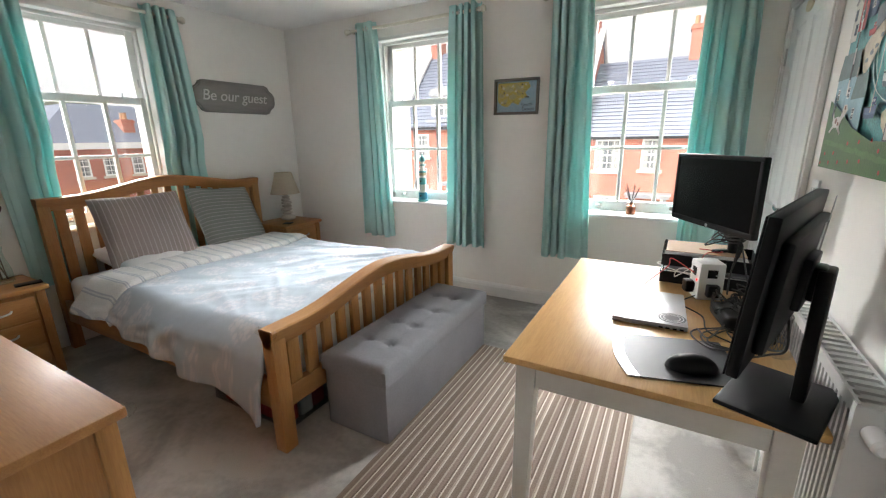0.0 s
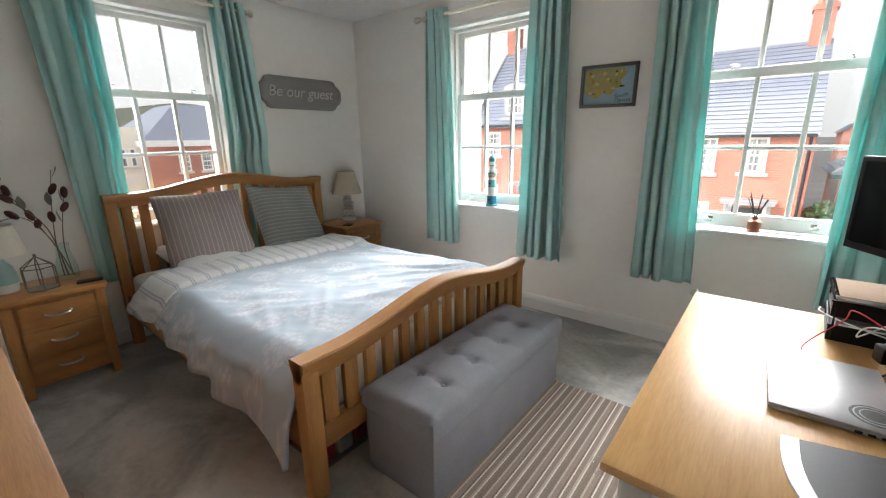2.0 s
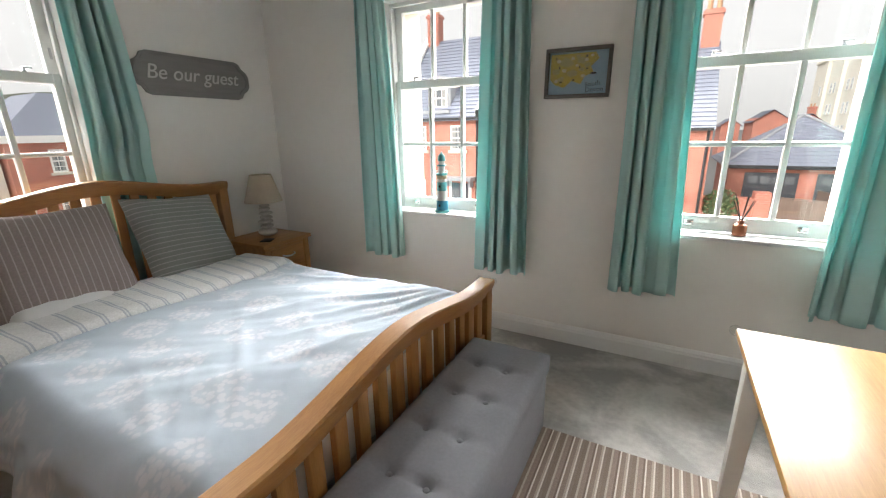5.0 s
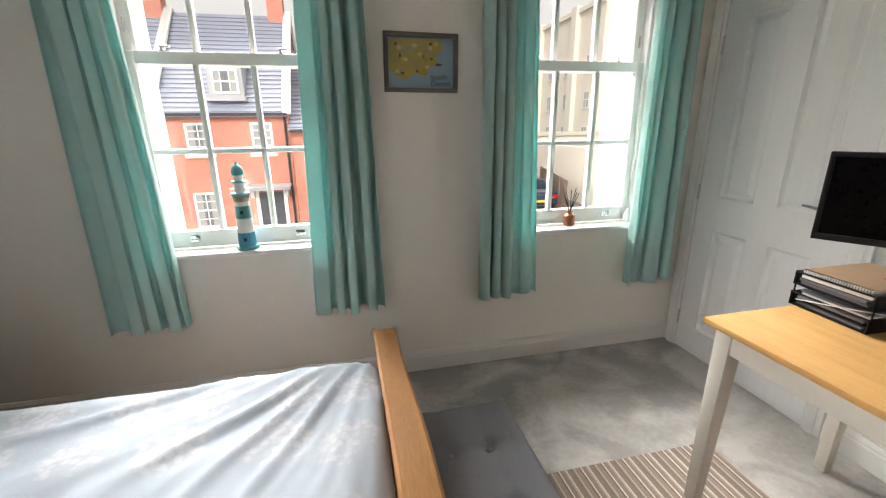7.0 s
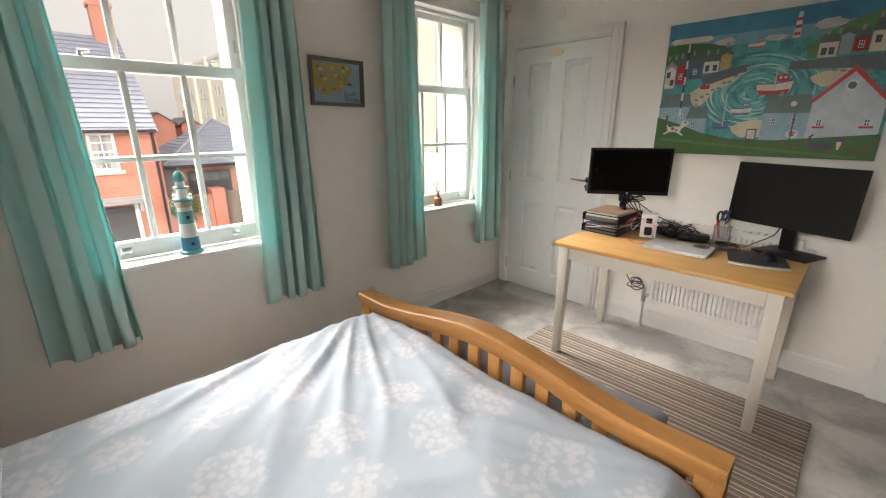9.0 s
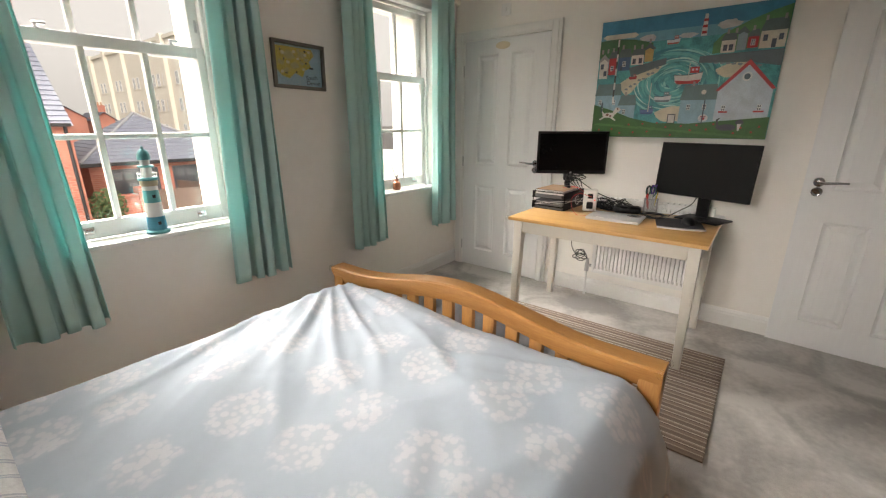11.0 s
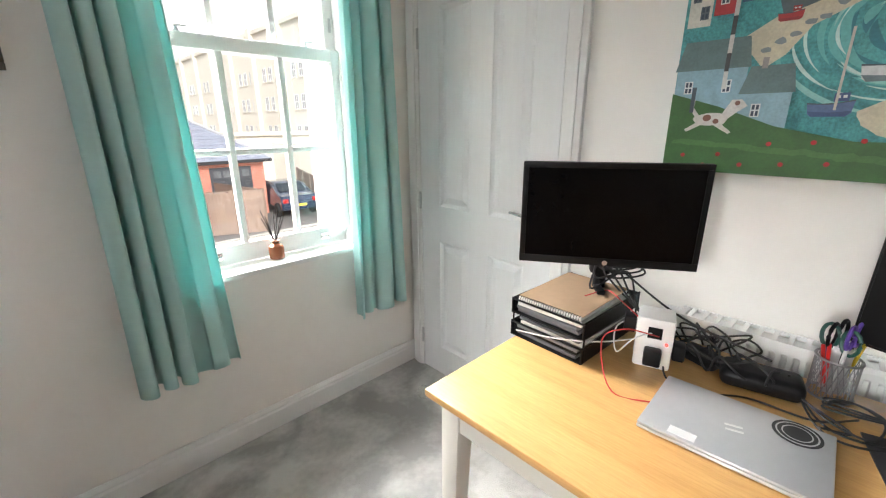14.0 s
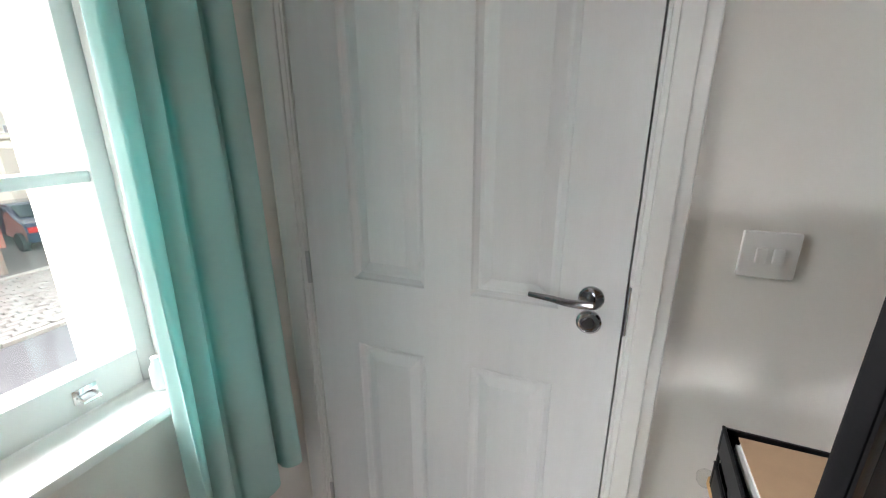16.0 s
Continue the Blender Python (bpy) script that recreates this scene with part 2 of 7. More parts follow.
slabs(bm, (-1.3, -0.3), (YN, H + 0.3), [(D0, D1, -0.02, DH)], lambda a, b, c, d: box(bm, XE, XE + 0.12, a, b, c, d))
solo("wall_east", bm, M_wall, "off-white painted plaster wall with a panelled door", "wall", kind="structure", smooth=0)
bm = B()
slabs(bm, (XW - 0.3, -0.3), (XE, H + 0.3), [(-0.70, 0.10, -0.02, 2.0)], lambda a, b, c, d: box(bm, a, b, YS - 0.1, YS, c, d))
solo("wall_south", bm, M_wall, "off-white painted plaster wall with an open doorway", "wall", kind="structure", smooth=0)
# landing beyond the doorway, closed around
bm = B()
box(bm, -1.8, -1.7, -1.2, YS - 0.1, -0.3, H + 0.3)
box(bm, -1.8, XE, -1.3, -1.2, -0.3, H + 0.3)
solo("wall_landing", bm, M_wall, "plain off-white landing walls beyond the doorway", "wall", kind="structure", smooth=0)
bm = B()
box(bm, XW, XE, YS - 0.1, YN, -0.3, 0.0)
box(bm, -1.7, XE, -1.2, YS - 0.1, -0.3, 0.0)
solo("floor", bm, M_carpet, "mid-grey cut-pile carpet with brushed patches", "carpet", kind="structure", smooth=0)
bm = B()
box(bm, XW, XE, YS, YN, H, H + 0.25)
box(bm, -1.7, XE, -1.2, YS - 0.1, H, H + 0.25)
solo("ceiling", bm, M_ceil, "plain white painted ceiling", "ceiling", kind="structure", smooth=0)


def skirting(name, a, b, inward):
    """A moulded board along a straight run from a to b, standing inward of the wall."""
    a, b, n = Vector((*a, 0)), Vector((*b, 0)), Vector((*inward, 0))
    prof = [(0, 0), (0.018, 0), (0.018, 0.085), (0.014, 0.095), (0.014, 0.102), (0.007, 0.115), (0.005, 0.120), (0, 0.120)]
    bm = B()
    ends = [[bm.verts.new(p + n * d + Vector((0, 0, z))) for d, z in prof] for p in (a, b)]
    for k in range(len(prof)):
        j = (k + 1) % len(prof)
        bm.faces.new((ends[0][k], ends[0][j], ends[1][j], ends[1][k]))
    bm.faces.new(ends[0])
    bm.faces.new(list(reversed(ends[1])))
    solo(name, bm, M_white, "white gloss moulded skirting board", "skirting board", kind="structure", smooth=0)


skirting("baseboard_north", (XW, YN), (XE, YN), (0, -1))
skirting("baseboard_west", (XW, YS), (XW, YN - 0.019), (1, 0))
skirting("baseboard_east", (XE, YS), (XE, D0 - 0.076), (-1, 0))
skirting("baseboard_south", (XW + 0.019, YS), (-0.78, YS), (0, 1))


def sash_window(name, c, m):
    """A three-over-six sash window; local x along the wall, y outwards from the wall's face, z up."""
    w = new(name)
    w.matrix_world = Matrix()
    tagged(w, "white painted timber sash window, three panes over six", "window", kind="structure")

    def wp(nm, bm, material, parent=w, label=""):
        bmesh.ops.transform(bm, matrix=m, verts=bm.verts)
        return part(nm, bm, material, parent, label)
    bm = B()
    for s in (-1, 1):
        x0, x1 = sorted((s * HALF, s * (HALF - 0.022)))
        box(bm, x0, x1, 0.001, 0.22, SILL, HEAD, 0.002)
        x0, x1 = sorted((s * (HALF - 0.022), s * (HALF - 0.042)))
        box(bm, x0, x1, 0.075, 0.098, SILL + 0.02, HEAD - 0.022, 0.003)
    box(bm, -HALF + 0.022, HALF - 0.022, 0.001, 0.22, HEAD - 0.03, HEAD, 0.002)
    box(bm, -HALF + 0.022, HALF - 0.022, 0.075, 0.098, HEAD - 0.055, HEAD - 0.03, 0.003)
    wp("window_frame", bm, M_white)
    bm = B()
    box(bm, -HALF - 0.0, HALF + 0.0, -0.032, 0.10, SILL, SILL + 0.024, 0.006)
    box(bm, -HALF + 0.022, HALF - 0.022, 0.10, 0.26, SILL, SILL + 0.018, 0.003)
    wp("window_sill", bm, M_white)
    GW = 0.36
    for nm, y0, z0, z1, zb, zt, rows in (("lower_sash", 0.102, SILL + 0.026, 1.70, 0.885, 1.648, 2), ("upper_sash", 0.148, 1.648, HEAD - 0.032, 1.70, 2.145, 1)):
        y1 = y0 + 0.044
        bm = B()
        S = HALF - 0.024
        box(bm, -S, -GW, y0, y1, z0, z1, 0.003)
        box(bm, GW, S, y0, y1, z0, z1, 0.003)
        box(bm, -GW, GW, y0, y1, z0, zb, 0.003)
        box(bm, -GW, GW, y0, y1, zt, z1, 0.003)
        for x in (-0.122, 0.122):
            box(bm, x - 0.0125, x + 0.0125, y0 + 0.004, y1 - 0.004, zb, zt, 0.004)
        if rows == 2:
            zm = 1.268
            for xa, xb in ((-GW, -0.1345), (-0.1095, 0.1095), (0.1345, GW)):
                box(bm, xa, xb, y0 + 0.0045, y1 - 0.0045, zm - 0.0125, zm + 0.0125, 0.004)
        sash = wp(nm, bm, M_white)
        edges = [(-GW, -0.1345), (-0.1095, 0.1095), (0.1345, GW)]
        levels = [(zb, 1.2555), (1.2805, zt)] if rows == 2 else [(zb, zt)]
        for a, b in edges:
            for p, q in levels:
                bm = B()
                box(bm, a, b, y0 + 0.020, y0 + 0.024, p, q)
                g = wp("pane", bm, M_glass, sash)
                g.visible_shadow = False
        if rows == 2:
            for x in (-0.25, 0.25):
                bm = B()
                box(bm, x - 0.022, x + 0.022, y0 - 0.004, y0, SILL + 0.055, SILL + 0.085, 0.001)
                tube(bm, [(x - 0.014, y0 - 0.002, SILL + 0.068), (x - 0.014, y0 - 0.022, SILL + 0.062), (x + 0.014, y0 - 0.022, SILL + 0.062), (x + 0.014, y0 - 0.002, SILL + 0.068)], 0.004)
                wp("sash_lift", bm, M_chrome, sash, "chrome sash lift")
                bm = B()
                lathe(bm, x, y0 + 0.02, [(0.011, 1.70), (0.011, 1.708), (0.006, 1.71), (0.006, 1.718)], 12)
                box(bm, x - 0.008, x + 0.034, y0 + 0.012, y0 + 0.028, 1.717, 1.727, 0.003)
                wp("sash_fastener", bm, M_steel, sash, "grey metal sash fastener")
        else:
            for s in (-1, 1):
                bm = B()
                x = s * (GW + 0.03)
                box(bm, x - 0.006, x + 0.006, y0 - 0.006, y0, 1.78, 1.84, 0.002)
                wp("restrictor", bm, M_steel, sash, "small metal sash stop")
    return w


sash_window("window_1", W1, Matrix.Translation((W1, YN, 0)))
sash_window("window_2", W2, Matrix.Translation((W2, YN, 0)))
sash_window("window_3", W0, pose(XW, W0, 0, 0, 0, 90))


def door(name, m, label, lever):
    """A four-panel door; local x from the hinge to the free edge, y out of the face seen, z up."""
    d = new(name)
    tagged(d, label, "door", kind="structure")

    def dp(nm, bm, material, parent=d, lab="", smooth=35):
        bmesh.ops.transform(bm, matrix=m, verts=bm.verts)
        return part(nm, bm, material, parent, lab, smooth)
    w, h = 0.785, 1.991
    xs = [(0.135, 0.335), (0.455, 0.655)]
    zs = [(0.17, 0.785), (0.975, 1.875)]
    bm = B()
    slabs(bm, (0, 0.006), (w, h), [(a, b, c, e) for a, b in xs for c, e in zs], lambda a, b, c, e: box(bm, a, b, -0.040, 0.0, c, e))
    for a, b in xs:
        for c, e in zs:
            steps = [(0.0, 0.0), (0.004, -0.006), (0.014, -0.014), (0.022, -0.014), (0.048, -0.003)]
            rings = [[bm.verts.new((x, y, z)) for x, z in ((a + k, c + k), (b - k, c + k), (b - k, e - k), (a + k, e - k))] for k, y in steps]
            for p, q in zip(rings, rings[1:]):
                for k in range(4):
                    bm.faces.new((p[k], p[(k + 1) % 4], q[(k + 1) % 4], q[k]))
            bm.faces.new(rings[-1])
    dp("door_leaf", bm, M_door, smooth=0)
    hx, hz = w - 0.065, 1.012
    bm = B()
    tm = pose(hx, 0, hz, -90)
    lathe(bm, 0, 0, [(0.026, 0), (0.026, 0.006), (0.023, 0.009), (0.010, 0.010), (0.010, 0.040)], 24, tm)
    tube(bm, curve_pts([(hx + 0.004, 0.040, hz), (hx - 0.04, 0.044, hz - 0.001), (hx - 0.08, 0.042, hz + 0.003), (hx - 0.125, 0.036, hz + 0.004)], 6), 0.0095, 0.0055, 10)
    dp("door_handle", bm, M_darkchrome, lab="chrome lever handle on a round rose")
    bm = B()
    lathe(bm, 0, 0, [(0.026, 0), (0.026, 0.006), (0.022, 0.009), (0.021, 0.0085), (0.012, 0.0085), (0.011, 0.013)], 24, pose(hx, 0, hz - 0.055, -90))
    dp("escutcheon", bm, M_darkchrome, lab="chrome thumb-turn escutcheon")
    for z in (0.20, 0.99, 1.76):
        bm = B()
        lathe(bm, -0.006, 0.004, [(0.006, z - 0.045), (0.006, z + 0.045)], 10)
        dp("hinge", bm, M_steel, lab="small steel hinge knuckle")
    return d


# door in the east wall: hinges by the corner, its face towards the room
door("door_1", Matrix(((0, -1, 0, 0.204), (-1, 0, 0, 3.688), (0, 0, 1, 0), (0, 0, 0, 1))), "closed white four-panel door with chrome lever", 1)
bm = B()
for (y0, y1, z0, z1) in ((D0 - 0.075, D0, 0, DH + 0.075), (D1, D1 + 0.075, 0, DH + 0.075), (D0, D1, DH, DH + 0.075)):
    box(bm, 0.196, XE, y0, y1, z0, z1, 0.004)
    if y1 - y0 < 0.1:
        yy = (y0 + 0.012, y0 + 0.05) if y0 > 3 else (y1 - 0.05, y1 - 0.012)
        box(bm, 0.189, 0.197, *yy, z0, z1 - 0.02, 0.003)
    else:
        box(bm, 0.189, 0.197, y0 + 0.0, y1, z0 + 0.012, z0 + 0.05, 0.003)
box(bm, XE - 0.02, XE + 0.12, D0, D0 + 0.006, 0, DH)
box(bm, XE - 0.02, XE + 0.12, D1 - 0.006, D1, 0, DH)
box(bm, XE + 0.03, XE + 0.12, D0, D1, 0.0, DH)
solo("door_frame_1", bm, M_white, "white moulded door architrave", "door frame", kind="structure", smooth=0)
# entrance door, open against the east wall
door("door_2", Matrix(((0.05, -0.9987, 0, 0.128), (0.9987, 0.05, 0, 0.48), (0, 0, 1, 0), (0, 0, 0, 1))), "open white four-panel entrance door resting near the wall", 1)
bm = B()
box(bm, -0.775, -0.70, YS, YS + 0.018, 0, 2.075, 0.004)
box(bm, -0.70, 0.10, YS, YS + 0.018, 2.0, 2.075, 0.004)
solo("door_frame_2", bm, M_white, "white moulded door architrave round the open doorway", "door frame", kind="structure", smooth=0)


# ---- curtains ----
def curtain_material():
    m = mat("turquoise_cotton", (0.54, 0.745, 0.72), 0.9, vary=0.02, scale=5, bump=0.03, bump_scale=600, spec=0.1)
    n, l = m.node_tree.nodes, m.node_tree.links
    p = n["Principled BSDF"]
    tl, mx = n.new("ShaderNodeBsdfTranslucent"), n.new("ShaderNodeMixShader")
    tl.inputs[0].default_value = (0.34, 0.80, 0.77, 1)
    mx.inputs[0].default_value = 0.24
    l.new(p.outputs[0], mx.inputs[1])
    l.new(tl.outputs[0], mx.inputs[2])
    l.new(mx.outputs[0], n["Material Output"].inputs[0])
    return m


M_curtain = curtain_material()
M_pole = mat("cream_pole_paint", (0.70, 0.66, 0.56), 0.45, vary=0.05)


def curtain(top, bottom, m, seed, folds=3.8, z0=0.455, z1=2.335, tucked=False):
    """Pleated drape hung from a pole; local x along the wall, y into the room, z up."""
    rnd = random.Random(seed)
    ph = rnd.random() * 6
    bm = B()
    nu, nv = 120, 36
    grid = []
    for j in range(nv + 1):
        v = j / nv
        z = z1 + (z0 - z1) * v
        e = v ** 0.8
        a, b = top[0] + (bottom[0] - top[0]) * e, top[1] + (bottom[1] - top[1]) * e
        row = []
        for i in range(nu + 1):
            u = i / nu
            # rounded pleats of uneven width
            q = u + 0.055 * math.sin(5.1 * u + seed * 1.7) + 0.03 * math.sin(11.0 * u + seed) + 0.018 * math.sin(2.6 * v + 4 * u + seed)
            w = q * folds * 2 * math.pi + ph
            amp = 0.041 * (0.85 + 0.35 * math.sin(4.3 * u + seed * 2.1 + 0.8 * v))
            y = amp * (math.sin(w) + 0.18 * math.sin(2 * w + seed)) + 0.006 * math.sin(3 * v + 9 * u)
            x = a + (b - a) * u - 0.011 * math.sin(2 * w)
            zz = z + (0.006 * math.sin(w * 0.5 + seed) if j == nv else 0)
            # behind the headboard the cloth lies flat against the wall
            k = min(1.0, max(0.0, (1.42 - z) / 0.25)) if tucked else 0.0
            k = k * k * (3 - 2 * k)
            row.append(bm.verts.new((x, (0.085 + y) * (1 - k) + (0.032 + 0.30 * y) * k, zz)))
        grid.append(row)
    for r, s in zip(grid, grid[1:]):
        for i in range(nu):
            bm.faces.new((r[i], r[i + 1], s[i + 1], s[i]))
    bmesh.ops.transform(bm, matrix=m, verts=bm.verts)
    at = m @ Vector(((bottom[0] + bottom[1]) / 2, 0.085, z0))
    c = thing("curtain", at, "turquoise cotton eyelet curtain drawn to the side of the window", "curtain", "window curtains")
    cl = part("drape", bm, M_curtain, c, smooth=180)
    so = cl.modifiers.new("thickness", "SOLIDIFY")
    so.thickness = 0.003
    for k in range(4):
        bm = B()
        x = top[0] + (top[1] - top[0]) * (k + 0.5) / 4
        ring = [(x + 0.004 * (-1) ** k, 0.085 + 0.024 * math.cos(q * math.pi / 8), 2.283 + 0.024 * math.sin(q * math.pi / 8)) for q in range(17)]
        tube(bm, ring, 0.004, n=6)
        bmesh.ops.transform(bm, matrix=m, verts=bm.verts)
        part("eyelet", bm, M_steel, c, "steel eyelet ring")


def pole(x0, x1, m):
    p = thing("curtain_pole", m @ Vector(((x0 + x1) / 2, 0.0, 2.283)), "cream painted curtain pole with ball finials", "curtain pole", "curtain poles")

    def pp(nm, bm):
        bmesh.ops.transform(bm, matrix=m, verts=bm.verts)
        part(nm, bm, M_pole, p)
    bm = B()
    tube(bm, [(x0 + 0.05, 0.085, 2.283), (x1 - 0.05, 0.085, 2.283)], 0.013, n=14)
    pp("rod", bm)
    for s, x in ((1, x0), (-1, x1)):
        bm = B()
        lathe(bm, 0, 0, [(0.014, 0), (0.02, 0.006), (0.02, 0.012), (0.013, 0.016), (0.022, 0.028), (0.027, 0.042), (0.02, 0.056), (0.006, 0.062)], 16, pose(x + s * 0.055, 0.085, 2.283, 0, -90 * s))
        pp("finial", bm)
        bm = B()
        box(bm, x + s * 0.085 - 0.012, x + s * 0.085 + 0.012, 0.0, 0.085, 2.262, 2.272, 0.003)
        lathe(bm, 0, 0, [(0.028, 0), (0.028, 0.008), (0.016, 0.014)], 16, pose(x + s * 0.085, 0.0, 2.267, -90))
        pp("bracket", bm)


MN = Matrix(((1, 0, 0, 0), (0, -1, 0, YN), (0, 0, 1, 0), (0, 0, 0, 1)))
MW = Matrix(((0, 1, 0, XW), (1, 0, 0, 0), (0, 0, 1, 0), (0, 0, 0, 1)))
pole(-2.98, -1.63, MN)
pole(-1.19, 0.14, MN)
pole(1.34, 2.74, MW)
curtain((-2.86, -2.67), (-2.905, -2.575), MN, 1)
curtain((-1.92, -1.68), (-2.00, -1.64), MN, 2)
curtain((-1.11, -0.86), (-1.12, -0.78), MN, 3)
curtain((-0.20, 0.05), (-0.215, 0.105), MN, 4)
curtain((1.43, 1.76), (1.50, 1.74), MW, 5, tucked=True)
curtain((2.44, 2.67), (2.46, 2.80), MW, 6, tucked=True)


# ---- bed ----
def arch(y, y0, y1, end, rise):
    """Height of a bed board's top edge: level at the ends, bowed up in the middle."""
    u = abs((y - (y0 + y1) / 2) / ((y1 - y0) / 2))
    k = min(1, max(0, (0.80 - u) / 0.80))
    return end + rise * (k * k * (3 - 2 * k))


BY0, BY1 = 1.585, 3.195
bed = thing("bed", (-2.7, 2.39, 0), "oak double bed with slatted arched head and foot boards", "bed")


def board(x0, x1, end, rise, low, post_w, nslat, name):
    for y0, y1 in ((BY0, BY0 + post_w), (BY1 - post_w, BY1)):
        bm = B()
        box(bm, x0 - 0.008, x1 + 0.008, y0, y1, 0, end - 0.004, 0.005)
        part(name + "_post", bm, M_oak_z, bed)
    bm = B()
    n = 48
    rows = []
    for k in range(n + 1):
        y = BY0 + 0.0 + (BY1 - BY0) * k / n
        z = arch(y, BY0, BY1, end, rise)
        rows.append([bm.verts.new(p) for p in ((x0 - 0.018, y, z - 0.028), (x1 + 0.018, y, z - 0.028), (x1 + 0.020, y, z - 0.006), (x1 + 0.012, y, z), (x0 - 0.012, y, z), (x0 - 0.020, y, z - 0.006))])
        rows[-1] += [bm.verts.new((x0 + 0.006, y, z - 0.085)), bm.verts.new((x1 - 0.006, y, z - 0.085))]
    for p, q in zip(rows, rows[1:]):
        for a, b in ((1, 2), (2, 3), (3, 4), (4, 5), (5, 0), (0, 6), (6, 7), (7, 1)):
            bm.faces.new((p[a], p[b], q[b], q[a]))
    for p in (rows[0], rows[-1]):
        bm.faces.new([p[k] for k in (7, 1, 2, 3, 4, 5, 0, 6)])
    part(name + "_top_rail", bm, M_oak_y, bed)
    bm = B()
    box(bm, x0 + 0.004, x1 - 0.004, BY0 + post_w, BY1 - post_w, low, low + 0.10, 0.004)
    part(name + "_lower_rail", bm, M_oak_y, bed)
    span = BY1 - BY0 - 2 * post_w
    for k in range(nslat):
        yc = BY0 + post_w + span * (k + 0.5) / nslat
        w = span / nslat * (0.5 if 1 < k < nslat - 2 else 0.62)
        bm = B()
        box(bm, x0 + 0.012, x1 - 0.012, yc - w / 2, yc + w / 2, low + 0.10, arch(yc, BY0, BY1, end, rise) - 0.08, 0.003)
        part(name + "_slat", bm, M_oak_z, bed)


board(-3.795, -3.755, 1.03, 0.085, 0.35, 0.065, 15, "headboard")
board(-1.705, -1.655, 0.598, 0.085, 0.20, 0.07, 14, "footboard")
for y0, y1 in ((BY0 + 0.015, BY0 + 0.04), (BY1 - 0.04, BY1 - 0.015)):
    bm = B()
    box(bm, -3.755, -1.705, y0, y1, 0.20, 0.35, 0.004)
    part("side_rail", bm, M_oak_x, bed)
bm = B()
box(bm, -3.74, -1.72, BY0 + 0.05, BY1 - 0.05, 0.27, 0.50, 0.05, seg=4)
solo("mattress", bm, M_sheet, "white sprung mattress on the bed base", "mattress")


def duvet_z(x, y):
    """Lie of the duvet over the mattress."""
    p = Vector((x * 2.2, y * 2.2, 3.1))
    q = Vector((x * 1.6 + y * 1.1, y * 6.5 - x * 5.0, 1.7))
    h = 0.030 * noise.noise(p) + 0.010 * noise.noise(q) + 0.004 * noise.noise(q * 2.3)
    # creases that fan out from the two foot corners
    for cx, cy, k, g in ((-1.70, 3.20, 0.0, 1.0), (-1.70, 1.55, 7.0, 0.5)):
        r, a = math.hypot(x - cx, y - cy), math.atan2(y - cy, x - cx)
        fold = 1 - abs(noise.noise(Vector((a * 4.2 + k, r * 0.9, k)))) * 3.2
        h += g * 0.019 * max(0.0, fold) ** 2 * math.exp(-((r - 0.60) / 0.65) ** 2)
        fold = 1 - abs(noise.noise(Vector((a * 9.0 + k + 3, r * 1.4, k + 2)))) * 3.0
        h += g * 0.009 * max(0.0, fold) ** 2 * math.exp(-((r - 0.40) / 0.45) ** 2)
    return h


def duvet_sheet(x0, x1, top, material, name, parent, south, north, lift=0.0, step=0.016, rag=0.0):
    bm = B()
    nx = int((x1 - x0) / step)
    # path across the bed: hang on the south side, over the top, hang on the north
    ys0, ys1 = BY0 - 0.012, BY1 - 0.055
    prof = []
    ns = 12
    for k in range(ns):
        prof.append(("s", 1 - k / ns))
    nt = int((ys1 - ys0) / step)
    for k in range(nt + 1):
        prof.append(("t", k / nt))
    for k in range(1, 9):
        prof.append(("n", k / 8))
    grid = []
    for i in range(nx + 1):
        x = x0 + (x1 - x0) * i / nx
        row = []
        for kind, u in prof:
            if kind == "t":
                y = ys0 + (ys1 - ys0) * u
                edge = min(1, min(u, 1 - u) * (ys1 - ys0) / 0.13)
                z = top - 0.10 * (1 - math.sin(edge * math.pi / 2)) + duvet_z(x, y) * (0.4 + 0.6 * edge)
            elif kind == "s":
                drop = south(x)
                y = ys0 - 0.05 * math.sin(u * math.pi * 0.5) - 0.022 * u * math.sin(x * 17 + 2 * math.sin(x * 5)) + 0.012 * noise.noise(Vector((x * 9, u * 3, 0)))
                z = top - 0.10 - drop * u + duvet_z(x, ys0) * 0.4
            else:
                y = ys1 + 0.035 * math.sin(u * math.pi * 0.5) + 0.01 * noise.noise(Vector((x * 8, u * 3, 9)))
                z = top - 0.10 - north * u + duvet_z(x, ys1) * 0.4
            e = min(1, (x1 - x) / 0.05)
            row.append(bm.verts.new((x, y, z + lift - 0.03 * (1 - math.sin(max(e, 0) * math.pi / 2)))))
        grid.append(row)
    for r, s in zip(grid, grid[1:]):
        for k in range(len(prof) - 1):
            bm.faces.new((r[k], r[k + 1], s[k + 1], s[k]))
    o = part(name, bm, material, parent, smooth=180)
    so = o.modifiers.new("thickness", "SOLIDIFY")
    so.thickness, so.offset = 0.022, -1
    return o


